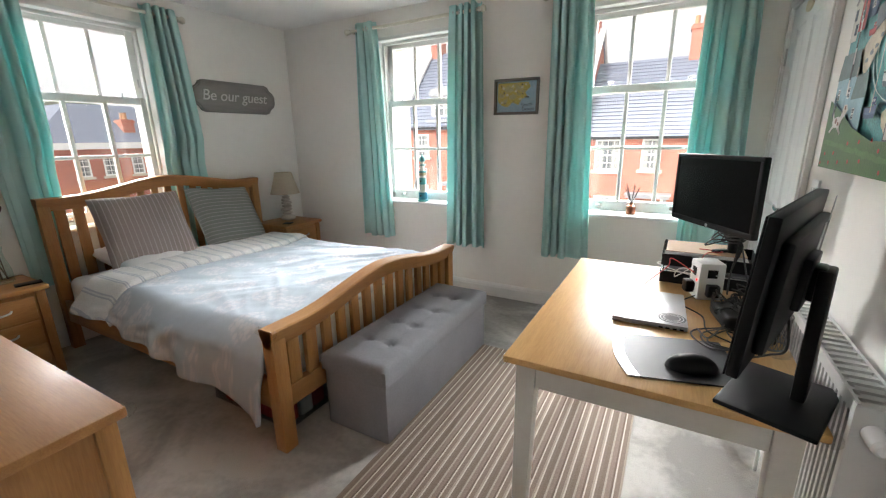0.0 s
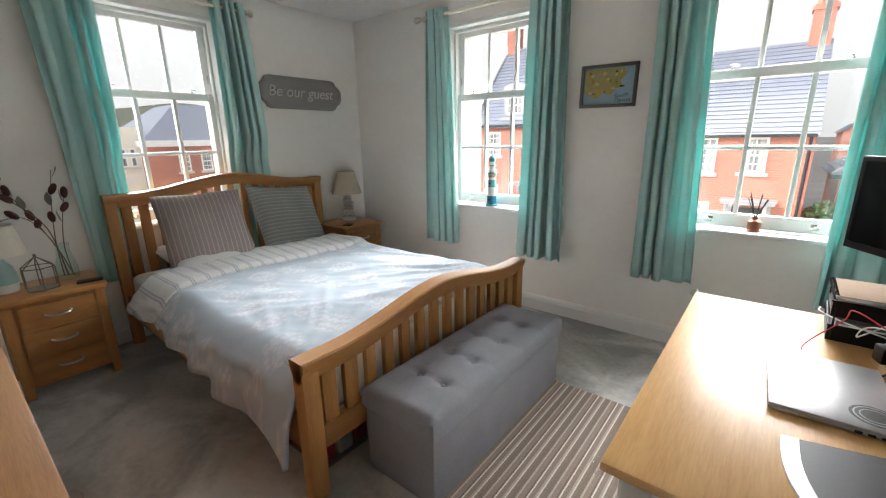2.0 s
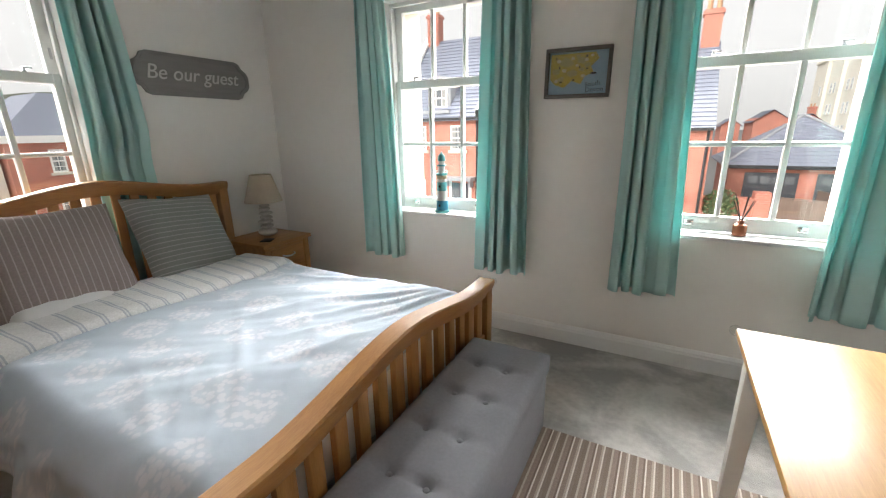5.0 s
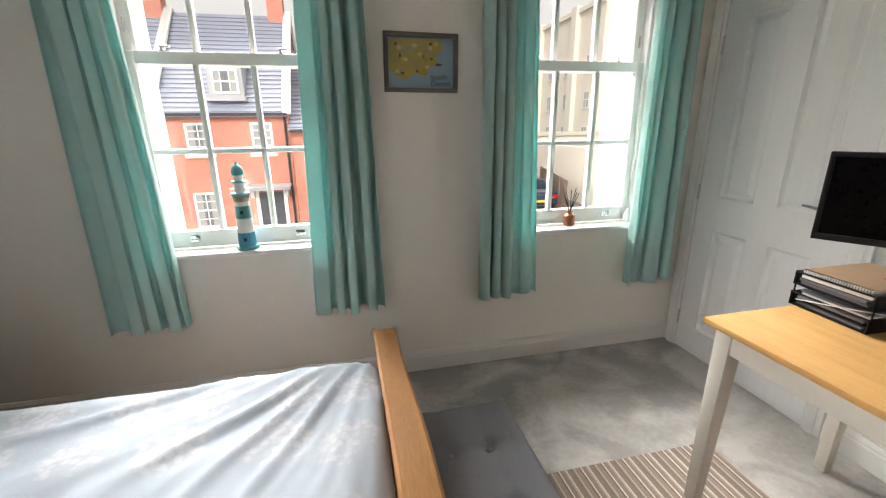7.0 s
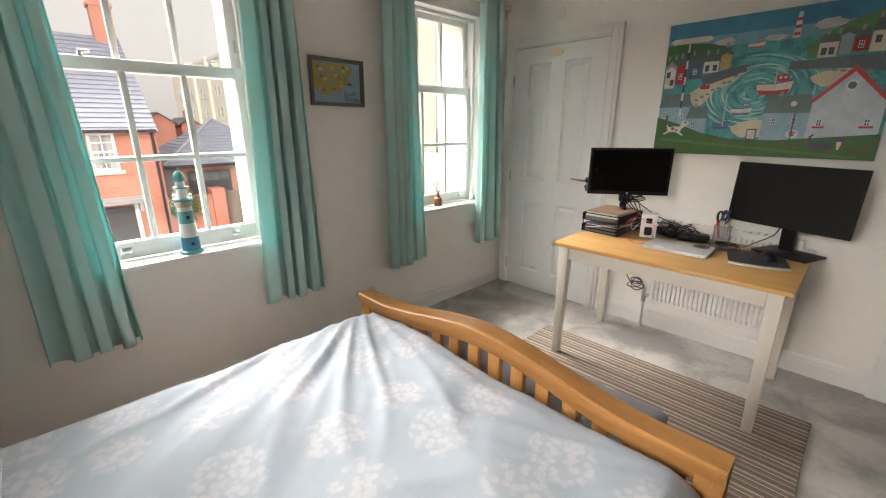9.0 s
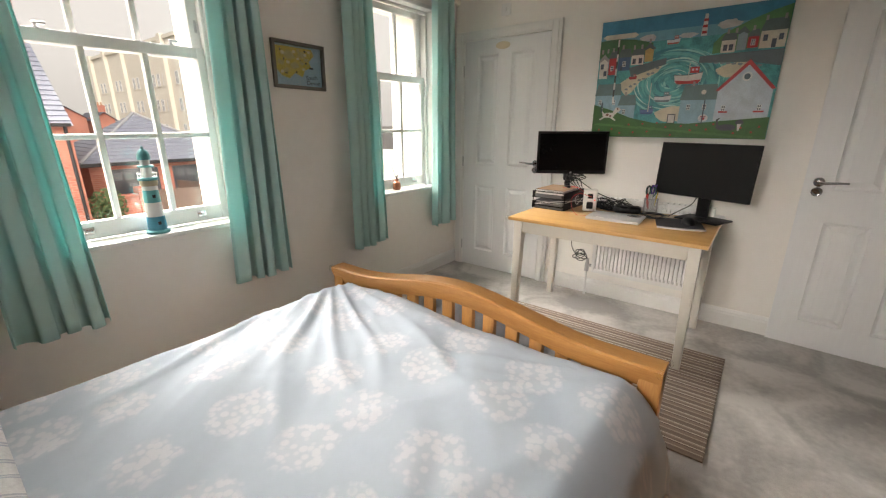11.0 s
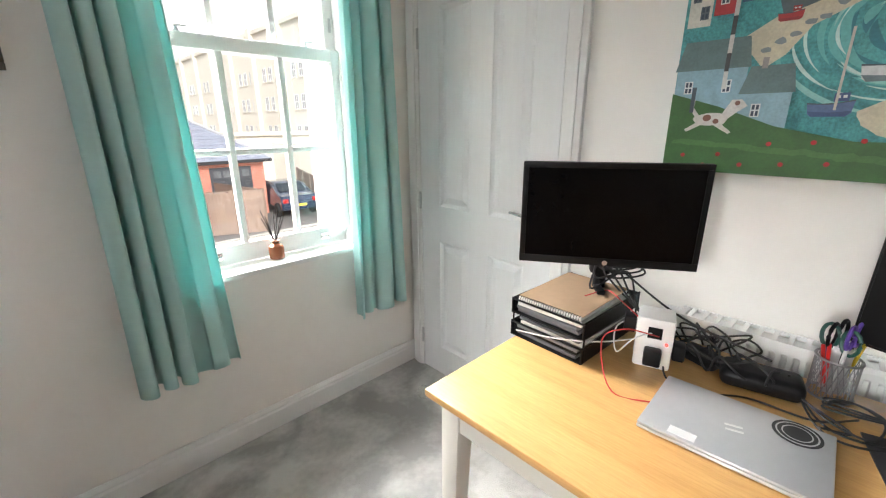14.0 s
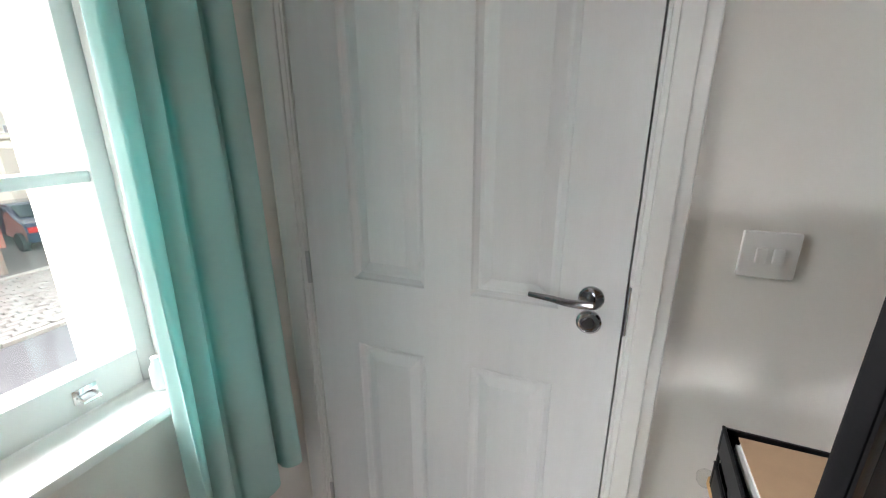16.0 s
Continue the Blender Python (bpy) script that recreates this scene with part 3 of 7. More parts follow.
def duvet_material():
    m = mat("pale_blue_printed_cotton", (0.41, 0.465, 0.53), 0.9, vary=0.03, scale=2, bump=0.15, bump_scale=500, spec=0.12)
    n, l = m.node_tree.nodes, m.node_tree.links
    p = n["Principled BSDF"]
    base = p.inputs["Base Color"].links[0].from_socket
    tc = n.new("ShaderNodeTexCoord")
    mp = n.new("ShaderNodeMapping")
    mp.inputs["Rotation"].default_value = (0, 0, 0.12)
    l.new(tc.outputs["Object"], mp.inputs["Vector"])
    flat = n.new("ShaderNodeVectorMath")
    flat.operation = "MULTIPLY"
    flat.inputs[1].default_value = (1, 1, 0)
    l.new(mp.outputs[0], flat.inputs[0])
    vo = n.new("ShaderNodeTexVoronoi")
    vo.inputs["Scale"].default_value, vo.inputs["Randomness"].default_value = 4.2, 0.30
    l.new(flat.outputs[0], vo.inputs["Vector"])
    inner = n.new("ShaderNodeTexVoronoi")
    inner.inputs["Scale"].default_value = 46
    l.new(flat.outputs[0], inner.inputs["Vector"])
    r1, r2 = n.new("ShaderNodeValToRGB"), n.new("ShaderNodeValToRGB")
    r1.color_ramp.elements[0].position, r1.color_ramp.elements[0].color = 0.34, (1, 1, 1, 1)
    r1.color_ramp.elements[1].position, r1.color_ramp.elements[1].color = 0.42, (0, 0, 0, 1)
    r2.color_ramp.elements[0].position, r2.color_ramp.elements[0].color = 0.42, (1, 1, 1, 1)
    r2.color_ramp.elements[1].position, r2.color_ramp.elements[1].color = 0.62, (0.25, 0.25, 0.25, 1)
    wob = n.new("ShaderNodeTexNoise")
    wob.inputs["Scale"].default_value = 24
    l.new(flat.outputs[0], wob.inputs["Vector"])
    ad = n.new("ShaderNodeMath")
    ad.operation = "MULTIPLY_ADD"
    ad.inputs[1].default_value, ad.inputs[2].default_value = 0.30, -0.15
    l.new(wob.outputs["Fac"], ad.inputs[0])
    sm = n.new("ShaderNodeMath")
    l.new(vo.outputs["Distance"], sm.inputs[0])
    l.new(ad.outputs[0], sm.inputs[1])
    l.new(sm.outputs[0], r1.inputs[0])
    l.new(inner.outputs["Distance"], r2.inputs[0])
    mu = n.new("ShaderNodeMath")
    mu.operation = "MULTIPLY"
    l.new(r1.outputs[0], mu.inputs[0])
    l.new(r2.outputs[0], mu.inputs[1])
    mx = n.new("ShaderNodeMix")
    mx.data_type = "RGBA"
    l.new(mu.outputs[0], mx.inputs[0])
    l.new(base, mx.inputs[6])
    mx.inputs[7].default_value = (0.535, 0.555, 0.595, 1)
    l.new(mx.outputs[2], p.inputs["Base Color"])
    return m


M_duvet = duvet_material()
M_turn = stripes("blue_striped_cotton", [(0.0, (0.78, 0.78, 0.78)), (0.62, (0.50, 0.54, 0.60)), (0.70, (0.72, 0.73, 0.75)), (0.78, (0.50, 0.54, 0.60)), (0.86, (0.78, 0.78, 0.78))], 0.085, "y")
duvet = thing("duvet", (-2.6, 2.39, 0.5), "pale blue duvet printed with white flowers, top edge folded back", "duvet")
duvet_sheet(-3.12, -1.72, 0.547, M_duvet, "cover", duvet, lambda x: 0.06 + 0.20 * max(0, (x + 3.2) / 1.5) ** 1.2, 0.12)
duvet_sheet(-3.40, -3.00, 0.575, M_turn, "folded_edge", duvet, lambda x: 0.10, 0.08)


def cushion(name, size, thick, m, material, label, category="cushion"):
    """A stuffed square cushion with a flanged edge; local x, y in its plane."""
    bm = B()
    n = 22
    sides = []
    for s in (1, -1):
        g = []
        for j in range(n + 1):
            row = []
            for i in range(n + 1):
                u, v = 2 * i / n - 1, 2 * j / n - 1
                f = max(0.0, (1 - abs(u) ** 3.2) * (1 - abs(v) ** 3.2)) ** 0.5
                pin = 1 - 0.05 * (1 - abs(u)) * abs(v) ** 4 - 0.05 * (1 - abs(v)) * abs(u) ** 4
                z = s * (thick / 2 * f + 0.003) + 0.008 * noise.noise(Vector((u * 2.5, v * 2.5, s * 3 + thick * 40)))
                row.append(bm.verts.new((u * size[0] / 2 * pin if isinstance(size, tuple) else u * size / 2 * pin, v * (size[1] if isinstance(size, tuple) else size) / 2 * pin, z)))
            g.append(row)
        sides.append(g)
        for a, b in zip(g, g[1:]):
            for i in range(n):
                bm.faces.new((a[i], a[i + 1], b[i + 1], b[i]))
    a, b = sides
    ring = lambda g: [g[0][i] for i in range(n)] + [g[j][n] for j in range(n)] + [g[n][n - i] for i in range(n)] + [g[n - j][0] for j in range(n)]
    ra, rb = ring(a), ring(b)
    for k in range(len(ra)):
        j = (k + 1) % len(ra)
        bm.faces.new((ra[k], ra[j], rb[j], rb[k]))
    o = solo(name, bm, material, label, category, smooth=180)
    o.matrix_world = m
    return o


M_cush_a = stripes("mauve_ticking", [(0.0, (0.360, 0.300, 0.288)), (0.45, (0.480, 0.420, 0.408)), (0.52, (0.624, 0.576, 0.552)), (0.60, (0.480, 0.420, 0.408)), (0.66, (0.360, 0.300, 0.288))], 0.030, "x")
M_cush_b = stripes("sage_ticking", [(0.0, (0.280, 0.291, 0.274)), (0.5, (0.381, 0.392, 0.370)), (0.58, (0.493, 0.504, 0.482)), (0.66, (0.381, 0.392, 0.370)), (0.72, (0.280, 0.291, 0.274))], 0.030, "y")
cushion("cushion", 0.56, 0.16, pose(-3.53, 2.08, 0.755, 62, 0, 84) , M_cush_a, "mauve striped square cushion leaning on the headboard")
cushion("cushion", 0.56, 0.16, pose(-3.53, 2.71, 0.745, 60, 5, 93), M_cush_b, "sage green striped square cushion leaning on the headboard")
cushion("pillow", (0.42, 0.62), 0.12, pose(-3.54, 2.02, 0.575, 8, 0, 90), M_sheet, "white pillow under the striped cushion", "pillow")


# ---- ottoman ----
OX0, OX1, OY0, OY1 = -1.645, -1.265, 1.835, 2.94
ott = thing("storage_ottoman", ((OX0 + OX1) / 2, 2.39, 0), "grey linen storage ottoman with buttoned lid at the bed foot", "ottoman")
bm = B()
box(bm, OX0 + 0.009, OX1 - 0.009, OY0 + 0.009, OY1 - 0.009, 0.002, 0.2995, 0.006)
part("body", bm, M_greyfab, ott)
bm = B()
nx, ny = 24, 64
btn = [(OX0 + (OX1 - OX0) * (0.31 + 0.34 * i), OY0 + (OY1 - OY0) * (0.20 + 0.20 * j)) for i in range(2) for j in range(4)]
g = []
for i in range(nx + 1):
    row = []
    for j in range(ny + 1):
        x, y = OX0 + (OX1 - OX0) * i / nx, OY0 + (OY1 - OY0) * j / ny
        e = min(x - OX0, OX1 - x, y - OY0, OY1 - y)
        z = 0.392 - 0.018 * max(0, 1 - e / 0.03) ** 2
        for bx, by in btn:
            d2 = (x - bx) ** 2 + (y - by) ** 2
            z -= 0.020 * math.exp(-d2 / 0.0007)
            if abs(x - bx) < 0.19:
                z -= 0.004 * math.exp(-((y - by) / 0.012) ** 2) * (1 if abs(x - bx) < 0.17 else 0)
        z -= 0.003 * (math.exp(-((x - btn[0][0]) / 0.012) ** 2) + math.exp(-((x - btn[4][0]) / 0.012) ** 2))
        row.append(bm.verts.new((x, y, z)))
    g.append(row)
for a, b in zip(g, g[1:]):
    for j in range(ny):
        bm.faces.new((a[j], a[j + 1], b[j + 1], b[j]))
rim = [r[0] for r in g] + g[-1][1:] + [r[-1] for r in reversed(g[:-1])] + list(reversed(g[0][1:-1]))
low = [bm.verts.new((v.co.x, v.co.y, 0.300)) for v in rim]
for k in range(len(rim)):
    j = (k + 1) % len(rim)
    bm.faces.new((rim[k], rim[j], low[j], low[k]))
bm.faces.new(low)
lid = part("lid", bm, M_greyfab, ott, smooth=50)
for x, y in btn:
    bm = B()
    ball(bm, (x, y, 0.370), 0.011, 0.011, 0.006, u=10, v=6)
    part("button", bm, M_greyfab, lid)

# ---- rug ----
M_rug = stripes("striped_rug_wool", [(0.0, (0.244, 0.183, 0.146)), (0.16, (0.512, 0.439, 0.366)), (0.24, (0.317, 0.244, 0.201)), (0.42, (0.207, 0.152, 0.122)), (0.50, (0.756, 0.695, 0.610)), (0.56, (0.293, 0.226, 0.183)), (0.74, (0.439, 0.366, 0.305)), (0.82, (0.708, 0.647, 0.561)), (0.88, (0.268, 0.207, 0.171))], 0.098, "x", bump=0.7, bump_scale=220)
bm = B()
box(bm, -1.285, -0.31, 1.44, 2.915, 0.0, 0.010, 0.004)
solo("rug", bm, M_rug, "brown and cream striped flatweave rug on the carpet", "rug")

# ---- desk ----
DX0, DX1, DY0, DY1, DZ = -0.645, 0.085, 1.605, 2.735, 0.745
desk = thing("desk", ((DX0 + DX1) / 2, (DY0 + DY1) / 2, 0), "small desk with light wood top and cream painted legs", "desk")
bm = B()
box(bm, DX0, DX1, DY0, DY1, DZ - 0.022, DZ, 0.005)
part("tabletop", bm, M_desk, desk)
for x0, x1, y0, y1 in ((DX0 + 0.035, DX0 + 0.055, DY0 + 0.09, DY1 - 0.09), (DX1 - 0.055, DX1 - 0.035, DY0 + 0.09, DY1 - 0.09), (DX0 + 0.09, DX1 - 0.09, DY0 + 0.035, DY0 + 0.055), (DX0 + 0.09, DX1 - 0.09, DY1 - 0.055, DY1 - 0.035)):
    bm = B()
    box(bm, x0, x1, y0, y1, DZ - 0.102, DZ - 0.022, 0.002)
    part("apron", bm, M_cream, desk, "cream painted apron")
for cx, sx in ((DX0 + 0.06, 1), (DX1 - 0.06, -1)):
    for cy, sy in ((DY0 + 0.06, 1), (DY1 - 0.06, -1)):
        bm = B()
        vs = box(bm, cx - 0.03, cx + 0.03, cy - 0.03, cy + 0.03, 0.0, DZ - 0.022, 0.004)
        for v in vs:
            if v.co.z < 0.3:
                v.co.x = cx - sx * 0.030 + (v.co.x - (cx - sx * 0.030)) * 0.68
                v.co.y = cy - sy * 0.030 + (v.co.y - (cy - sy * 0.030)) * 0.68
        part("leg", bm, M_cream, desk, "cream painted tapered leg")
M_clear = glass("clear_silicone", (0.96, 0.96, 0.95), 0.15)
def guard(x, y, z, parent=None):
    bm = B()
    ball(bm, (x, y, z), 0.017, 0.017, 0.017, u=12, v=8)
    solo("corner_guard", bm, M_clear, "clear silicone corner guard stuck on a corner", "corner guard", "corner guards")
for x in (DX0, DX1):
    for y in (DY0, DY1):
        guard(x, y, DZ - 0.01)

# ---- chest of drawers by the entrance ----
def drawer_unit(name, x0, x1, y0, y1, z, front, rows, label, category, cols=1, handles=True):
    """Oak unit with drawers; front is the outward axis of the drawer faces: '+x' or '+y'."""
    u = thing(name, ((x0 + x1) / 2, (y0 + y1) / 2, 0), label, category)
    bm = B()
    box(bm, x0, x1, y0, y1, z - 0.028, z, 0.006)
    part("top", bm, M_oak_y if front == "+x" else M_oak_x, u)
    o = 0.018
    a0, a1, b0, b1 = x0 + o, x1 - o, y0 + o, y1 - o
    if front == "+x":
        a0 = x0
    else:
        b0 = y0
    for xa in (a0, a1 - 0.045):
        for ya in (b0, b1 - 0.045):
            bm = B()
            box(bm, xa, xa + 0.045, ya, ya + 0.045, 0, z - 0.028, 0.004)
            part("leg", bm, M_oak_z, u)
    bm = B()
    box(bm, a0 + 0.008, a1 - 0.012, b0 + 0.008, b1 - 0.012, 0.06, z - 0.0285)
    part("carcass", bm, M_oak_z, u)
    zz0, zz1 = 0.075, z - 0.05
    dh = (zz1 - zz0) / rows
    for r in range(rows):
        for c in range(cols):
            bm, hb = B(), B()
            za, zb = zz0 + r * dh + 0.006, zz0 + (r + 1) * dh - 0.006
            if front == "+x":
                w0, w1 = b0 + 0.052, b1 - 0.052
                ya, yb = w0 + (w1 - w0) * c / cols + 0.004, w0 + (w1 - w0) * (c + 1) / cols - 0.004
                box(bm, a1 - 0.03, a1 - 0.004, ya, yb, za, zb, 0.003)
                ym, zm = (ya + yb) / 2, za + (zb - za) * 0.58
                pts = [(a1 - 0.004, ym - 0.055, zm), (a1 + 0.018, ym - 0.04, zm - 0.004), (a1 + 0.022, ym, zm - 0.008), (a1 + 0.018, ym + 0.04, zm - 0.004), (a1 - 0.004, ym + 0.055, zm)]
            else:
                w0, w1 = a0 + 0.052, a1 - 0.052
                ya, yb = w0 + (w1 - w0) * c / cols + 0.004, w0 + (w1 - w0) * (c + 1) / cols - 0.004
                box(bm, ya, yb, b1 - 0.03, b1 - 0.004, za, zb, 0.003)
                ym, zm = (ya + yb) / 2, za + (zb - za) * 0.58
                pts = [(ym - 0.055, b1 - 0.004, zm), (ym - 0.04, b1 + 0.018, zm - 0.004), (ym, b1 + 0.022, zm - 0.008), (ym + 0.04, b1 + 0.018, zm - 0.004), (ym + 0.055, b1 - 0.004, zm)]
            dr = part("drawer", bm, M_oak_y if front == "+x" else M_oak_x, u)
            if handles:
                tube(hb, curve_pts(pts, 5), 0.006, 0.006, 8)
                part("handle", hb, M_steel, dr, "brushed steel bow handle")
    return u


drawer_unit("chest_of_drawers", -2.58, -1.325, 0.47, 0.95, 0.765, "+y", 3, "low oak chest of drawers against the wall", "chest of drawers", 2, False)
guard(-1.325, 0.95, 0.755)
guard(-2.58, 0.95, 0.755)
for gx in (-1.722, -1.638):
    for gy in (BY0 + 0.003, BY1 - 0.003):
        guard(gx, gy, 0.588)

# clear box with things in it, pushed under the foot of the bed
M_boxplastic = glass("clear_box_plastic", (0.86, 0.87, 0.88), 0.2)
sb = thing("storage_box", (-2.05, 1.93, 0), "clear plastic storage box of red and white things under the bed", "storage box")
bm = B()
for x0, x1, y0, y1, z0, z1 in ((-2.34, -1.76, 1.70, 2.16, 0.002, 0.006), (-2.34, -1.76, 1.70, 1.704, 0.006, 0.150), (-2.34, -1.76, 2.156, 2.16, 0.006, 0.150), (-2.34, -2.336, 1.704, 2.156, 0.006, 0.150), (-1.764, -1.76, 1.704, 2.156, 0.006, 0.150)):
    box(bm, x0, x1, y0, y1, z0, z1)
part("tub", bm, M_boxplastic, sb, smooth=0)
bm = B()
box(bm, -2.355, -1.745, 1.685, 2.175, 0.150, 0.162, 0.004)
part("lid", bm, mat("cloudy_plastic", (0.55, 0.55, 0.56), 0.35, vary=0.05), sb, "cloudy white lid")
rnd = random.Random(21)
for k, c in enumerate(((0.45, 0.05, 0.06), (0.62, 0.60, 0.60), (0.50, 0.10, 0.12), (0.30, 0.28, 0.30), (0.60, 0.55, 0.54))):
    bm = B()
    y = 1.712 + 0.088 * k
    box(bm, -2.28 + rnd.uniform(0, 0.05), -1.775 - rnd.uniform(0, 0.02), y, y + 0.078, 0.0065, rnd.uniform(0.08, 0.135), 0.008, seg=1)
    solo("folded_cloth", bm, mat("stored_cloth", c, 0.9, vary=0.15, scale=14, bump=0.3, bump_scale=90), "folded cloth stored in the box", "cloth", "things in the storage box", smooth=40)
# low oak stool tucked behind the chest
bm = B()
box(bm, -2.80, -2.61, 0.62, 0.90, 0.50, 0.53, 0.006)
st = thing("side_table", (-2.70, 0.76, 0), "small oak side table between chest and bedside cabinet", "side table")
part("top", bm, M_oak_y, st)
for x in (-2.79, -2.65):
    for y in (0.63, 0.86):
        bm = B()
        box(bm, x, x + 0.03, y, y + 0.03, 0, 0.50, 0.004)
        part("leg", bm, M_oak_z, st)
drawer_unit("bedside_cabinet", -3.80, -3.345, 3.125, 3.575, 0.595, "+x", 3, "oak bedside cabinet with three drawers and steel handles", "bedside cabinet")
drawer_unit("bedside_cabinet", -3.82, -3.42, 0.985, 1.455, 0.57, "+x", 3, "oak bedside cabinet with three drawers, lamp and vase on top", "bedside cabinet")

# ---- pictures and fittings on the walls ----
M_frame = mat("grey_brown_frame", (0.13, 0.115, 0.10), 0.6, vary=0.2, stretch=(2, 2, 20), scale=6)
M_yellow = mat("map_yellow", (0.46, 0.37, 0.07), 0.5, vary=0.15, scale=30)
M_mapsea = mat("map_sea", (0.28, 0.42, 0.52), 0.5, vary=0.06, scale=10)
M_ink = mat("black_ink", (0.02, 0.02, 0.022), 0.6)
M_signgrey = mat("grey_painted_wood", (0.25, 0.24, 0.23), 0.7, vary=0.1, stretch=(6, 0.8, 6), scale=8, bump=0.1, bump_scale=60)
M_signwhite = mat("sign_white", (0.62, 0.61, 0.59), 0.6)
M_ivory = mat("ivory_ceramic", (0.68, 0.60, 0.45), 0.35)
M_plastic = mat("white_plastic", (0.80, 0.80, 0.79), 0.3, vary=0.01)


def blob(cx, cy, rx, ry, n=28, wob=0.0, seed=0.0):
    return [(cx + rx * math.cos(a) * (1 + wob * noise.noise(Vector((math.cos(a) * 1.7 + seed, math.sin(a) * 1.7, seed)))), cy + ry * math.sin(a) * (1 + wob * noise.noise(Vector((math.cos(a) * 1.7, math.sin(a) * 1.7 + seed, seed + 4))))) for a in (2 * math.pi * k / n for k in range(n))]


def rect(x0, x1, y0, y1):
    return [(x0, y0), (x1, y0), (x1, y1), (x0, y1)]


# framed map on the north wall; local x to the right, y up, z towards the room
PM = Matrix(((1, 0, 0, -1.398), (0, 0, -1, YN - 0.002), (0, 1, 0, 1.657), (0, 0, 0, 1))) @ pose(0, 0, 0, 0, 0, -0.8)
pic = thing("framed_map", (-1.398, YN - 0.01, 1.525), "small framed illustrated coast map in grey-brown wood", "picture")
bm = B()
for x0, x1, y0, y1 in ((-0.178, 0.178, -0.131, -0.111), (-0.178, 0.178, 0.111, 0.131), (-0.178, -0.158, -0.111, 0.111), (0.158, 0.178, -0.111, 0.111)):
    box(bm, x0, x1, y0, y1, 0, 0.022, 0.003, PM)
part("frame", bm, M_frame, pic)
bm = B()
prism(bm, rect(-0.158, 0.158, -0.111, 0.111), 0.004, PM)
chart = part("map_sheet", bm, M_mapsea, pic, "pale blue printed sea")
bm = B()
prism(bm, [(-0.15, 0.10), (0.09, 0.102), (0.11, 0.07), (0.07, 0.03), (0.085, 0.0), (0.04, -0.02), (0.02, -0.06), (-0.03, -0.04), (-0.07, -0.075), (-0.12, -0.06), (-0.15, -0.03)], 0.005, PM)
part("land", bm, M_yellow, chart, "yellow printed land")
M_olive = mat("map_olive", (0.40, 0.36, 0.17), 0.5, vary=0.2, scale=40)
bm = B()
for cx, cy, r in ((-0.06, 0.055, 0.026), (0.02, 0.06, 0.018), (-0.03, 0.0, 0.02), (-0.12, 0.01, 0.016), (0.05, 0.04, 0.012), (-0.09, -0.03, 0.014), (0.0, 0.085, 0.010), (0.02, 0.015, 0.010)):
    prism(bm, blob(cx, cy, r * 1.3, r, 16, 0.5, cx * 30), 0.0056, PM)
part("moor", bm, M_olive, chart, "olive printed moorland")
M_pale = mat("map_cream", (0.58, 0.55, 0.42), 0.5, vary=0.15, scale=60)
for cx, cy, r in ((-0.105, 0.065, 0.010), (-0.03, 0.075, 0.009), (0.045, 0.065, 0.009), (-0.075, 0.015, 0.010), (0.03, -0.015, 0.009), (-0.115, -0.04, 0.009), (-0.005, 0.04, 0.008), (0.075, 0.085, 0.008)):
    bm = B()
    prism(bm, blob(cx, cy, r * 1.2, r, 12, 0.5, cx * 50), 0.0060, PM)
    part("printed_village", bm, M_pale, chart, "small cream printed village")
for cx, cy, w, h in ((-0.12, 0.08, 0.008, 0.012), (-0.10, 0.03, 0.008, 0.016), (0.045, 0.085, 0.012, 0.01), (0.05, 0.02, 0.012, 0.008), (-0.02, -0.035, 0.010, 0.010), (-0.09, -0.045, 0.014, 0.008), (0.01, 0.03, 0.006, 0.012), (0.085, -0.005, 0.03, 0.010)):
    bm = B()
    prism(bm, rect(cx - w / 2, cx + w / 2, cy - h / 2, cy + h / 2), 0.0062, PM)
    part("printed_mark", bm, M_ink, chart, "small dark printed marks")
lettering("South", 0.036, PM @ pose(0.085, -0.060, 0.0052, 0, 0, 6), M_ink, "lettering", chart, 0.0004)
lettering("Devon", 0.036, PM @ pose(0.095, -0.090, 0.0052, 0, 0, 2), M_ink, "lettering", chart, 0.0004)
bm = B()
box(bm, -0.157, 0.157, -0.110, 0.110, 0.0105, 0.0125, 0, PM)
part("glazing", bm, M_glass, pic, "clear picture glass").visible_shadow = False

# plaque over the bed; local x to the right (northwards)
SM = Matrix(((0, 0, 1, XW + 0.002), (1, 0, 0, 3.165), (0, 1, 0, 1.745), (0, 0, 0, 1))) @ pose(0, 0, 0, 0, 0, 0.0)
sign = thing("wall_sign", (XW + 0.01, 3.165, 1.6), "grey wooden wall plaque with raised white script lettering", "sign")


def plaque(w, h, r):
    pts = []
    for sx, sy in ((1, 1), (-1, 1), (-1, -1), (1, -1)):
        arcs = [(w / 2, h / 2 - 2.2 * r), (w / 2 - 0.4 * r, h / 2 - 1.5 * r), (w / 2 - 1.2 * r, h / 2 - r), (w / 2 - 1.6 * r, h / 2 - 0.3 * r), (w / 2 - 2.4 * r, h / 2)]
        pts += [(sx * x, sy * y) for x, y in (arcs if sx * sy > 0 else reversed(arcs))]
    return pts


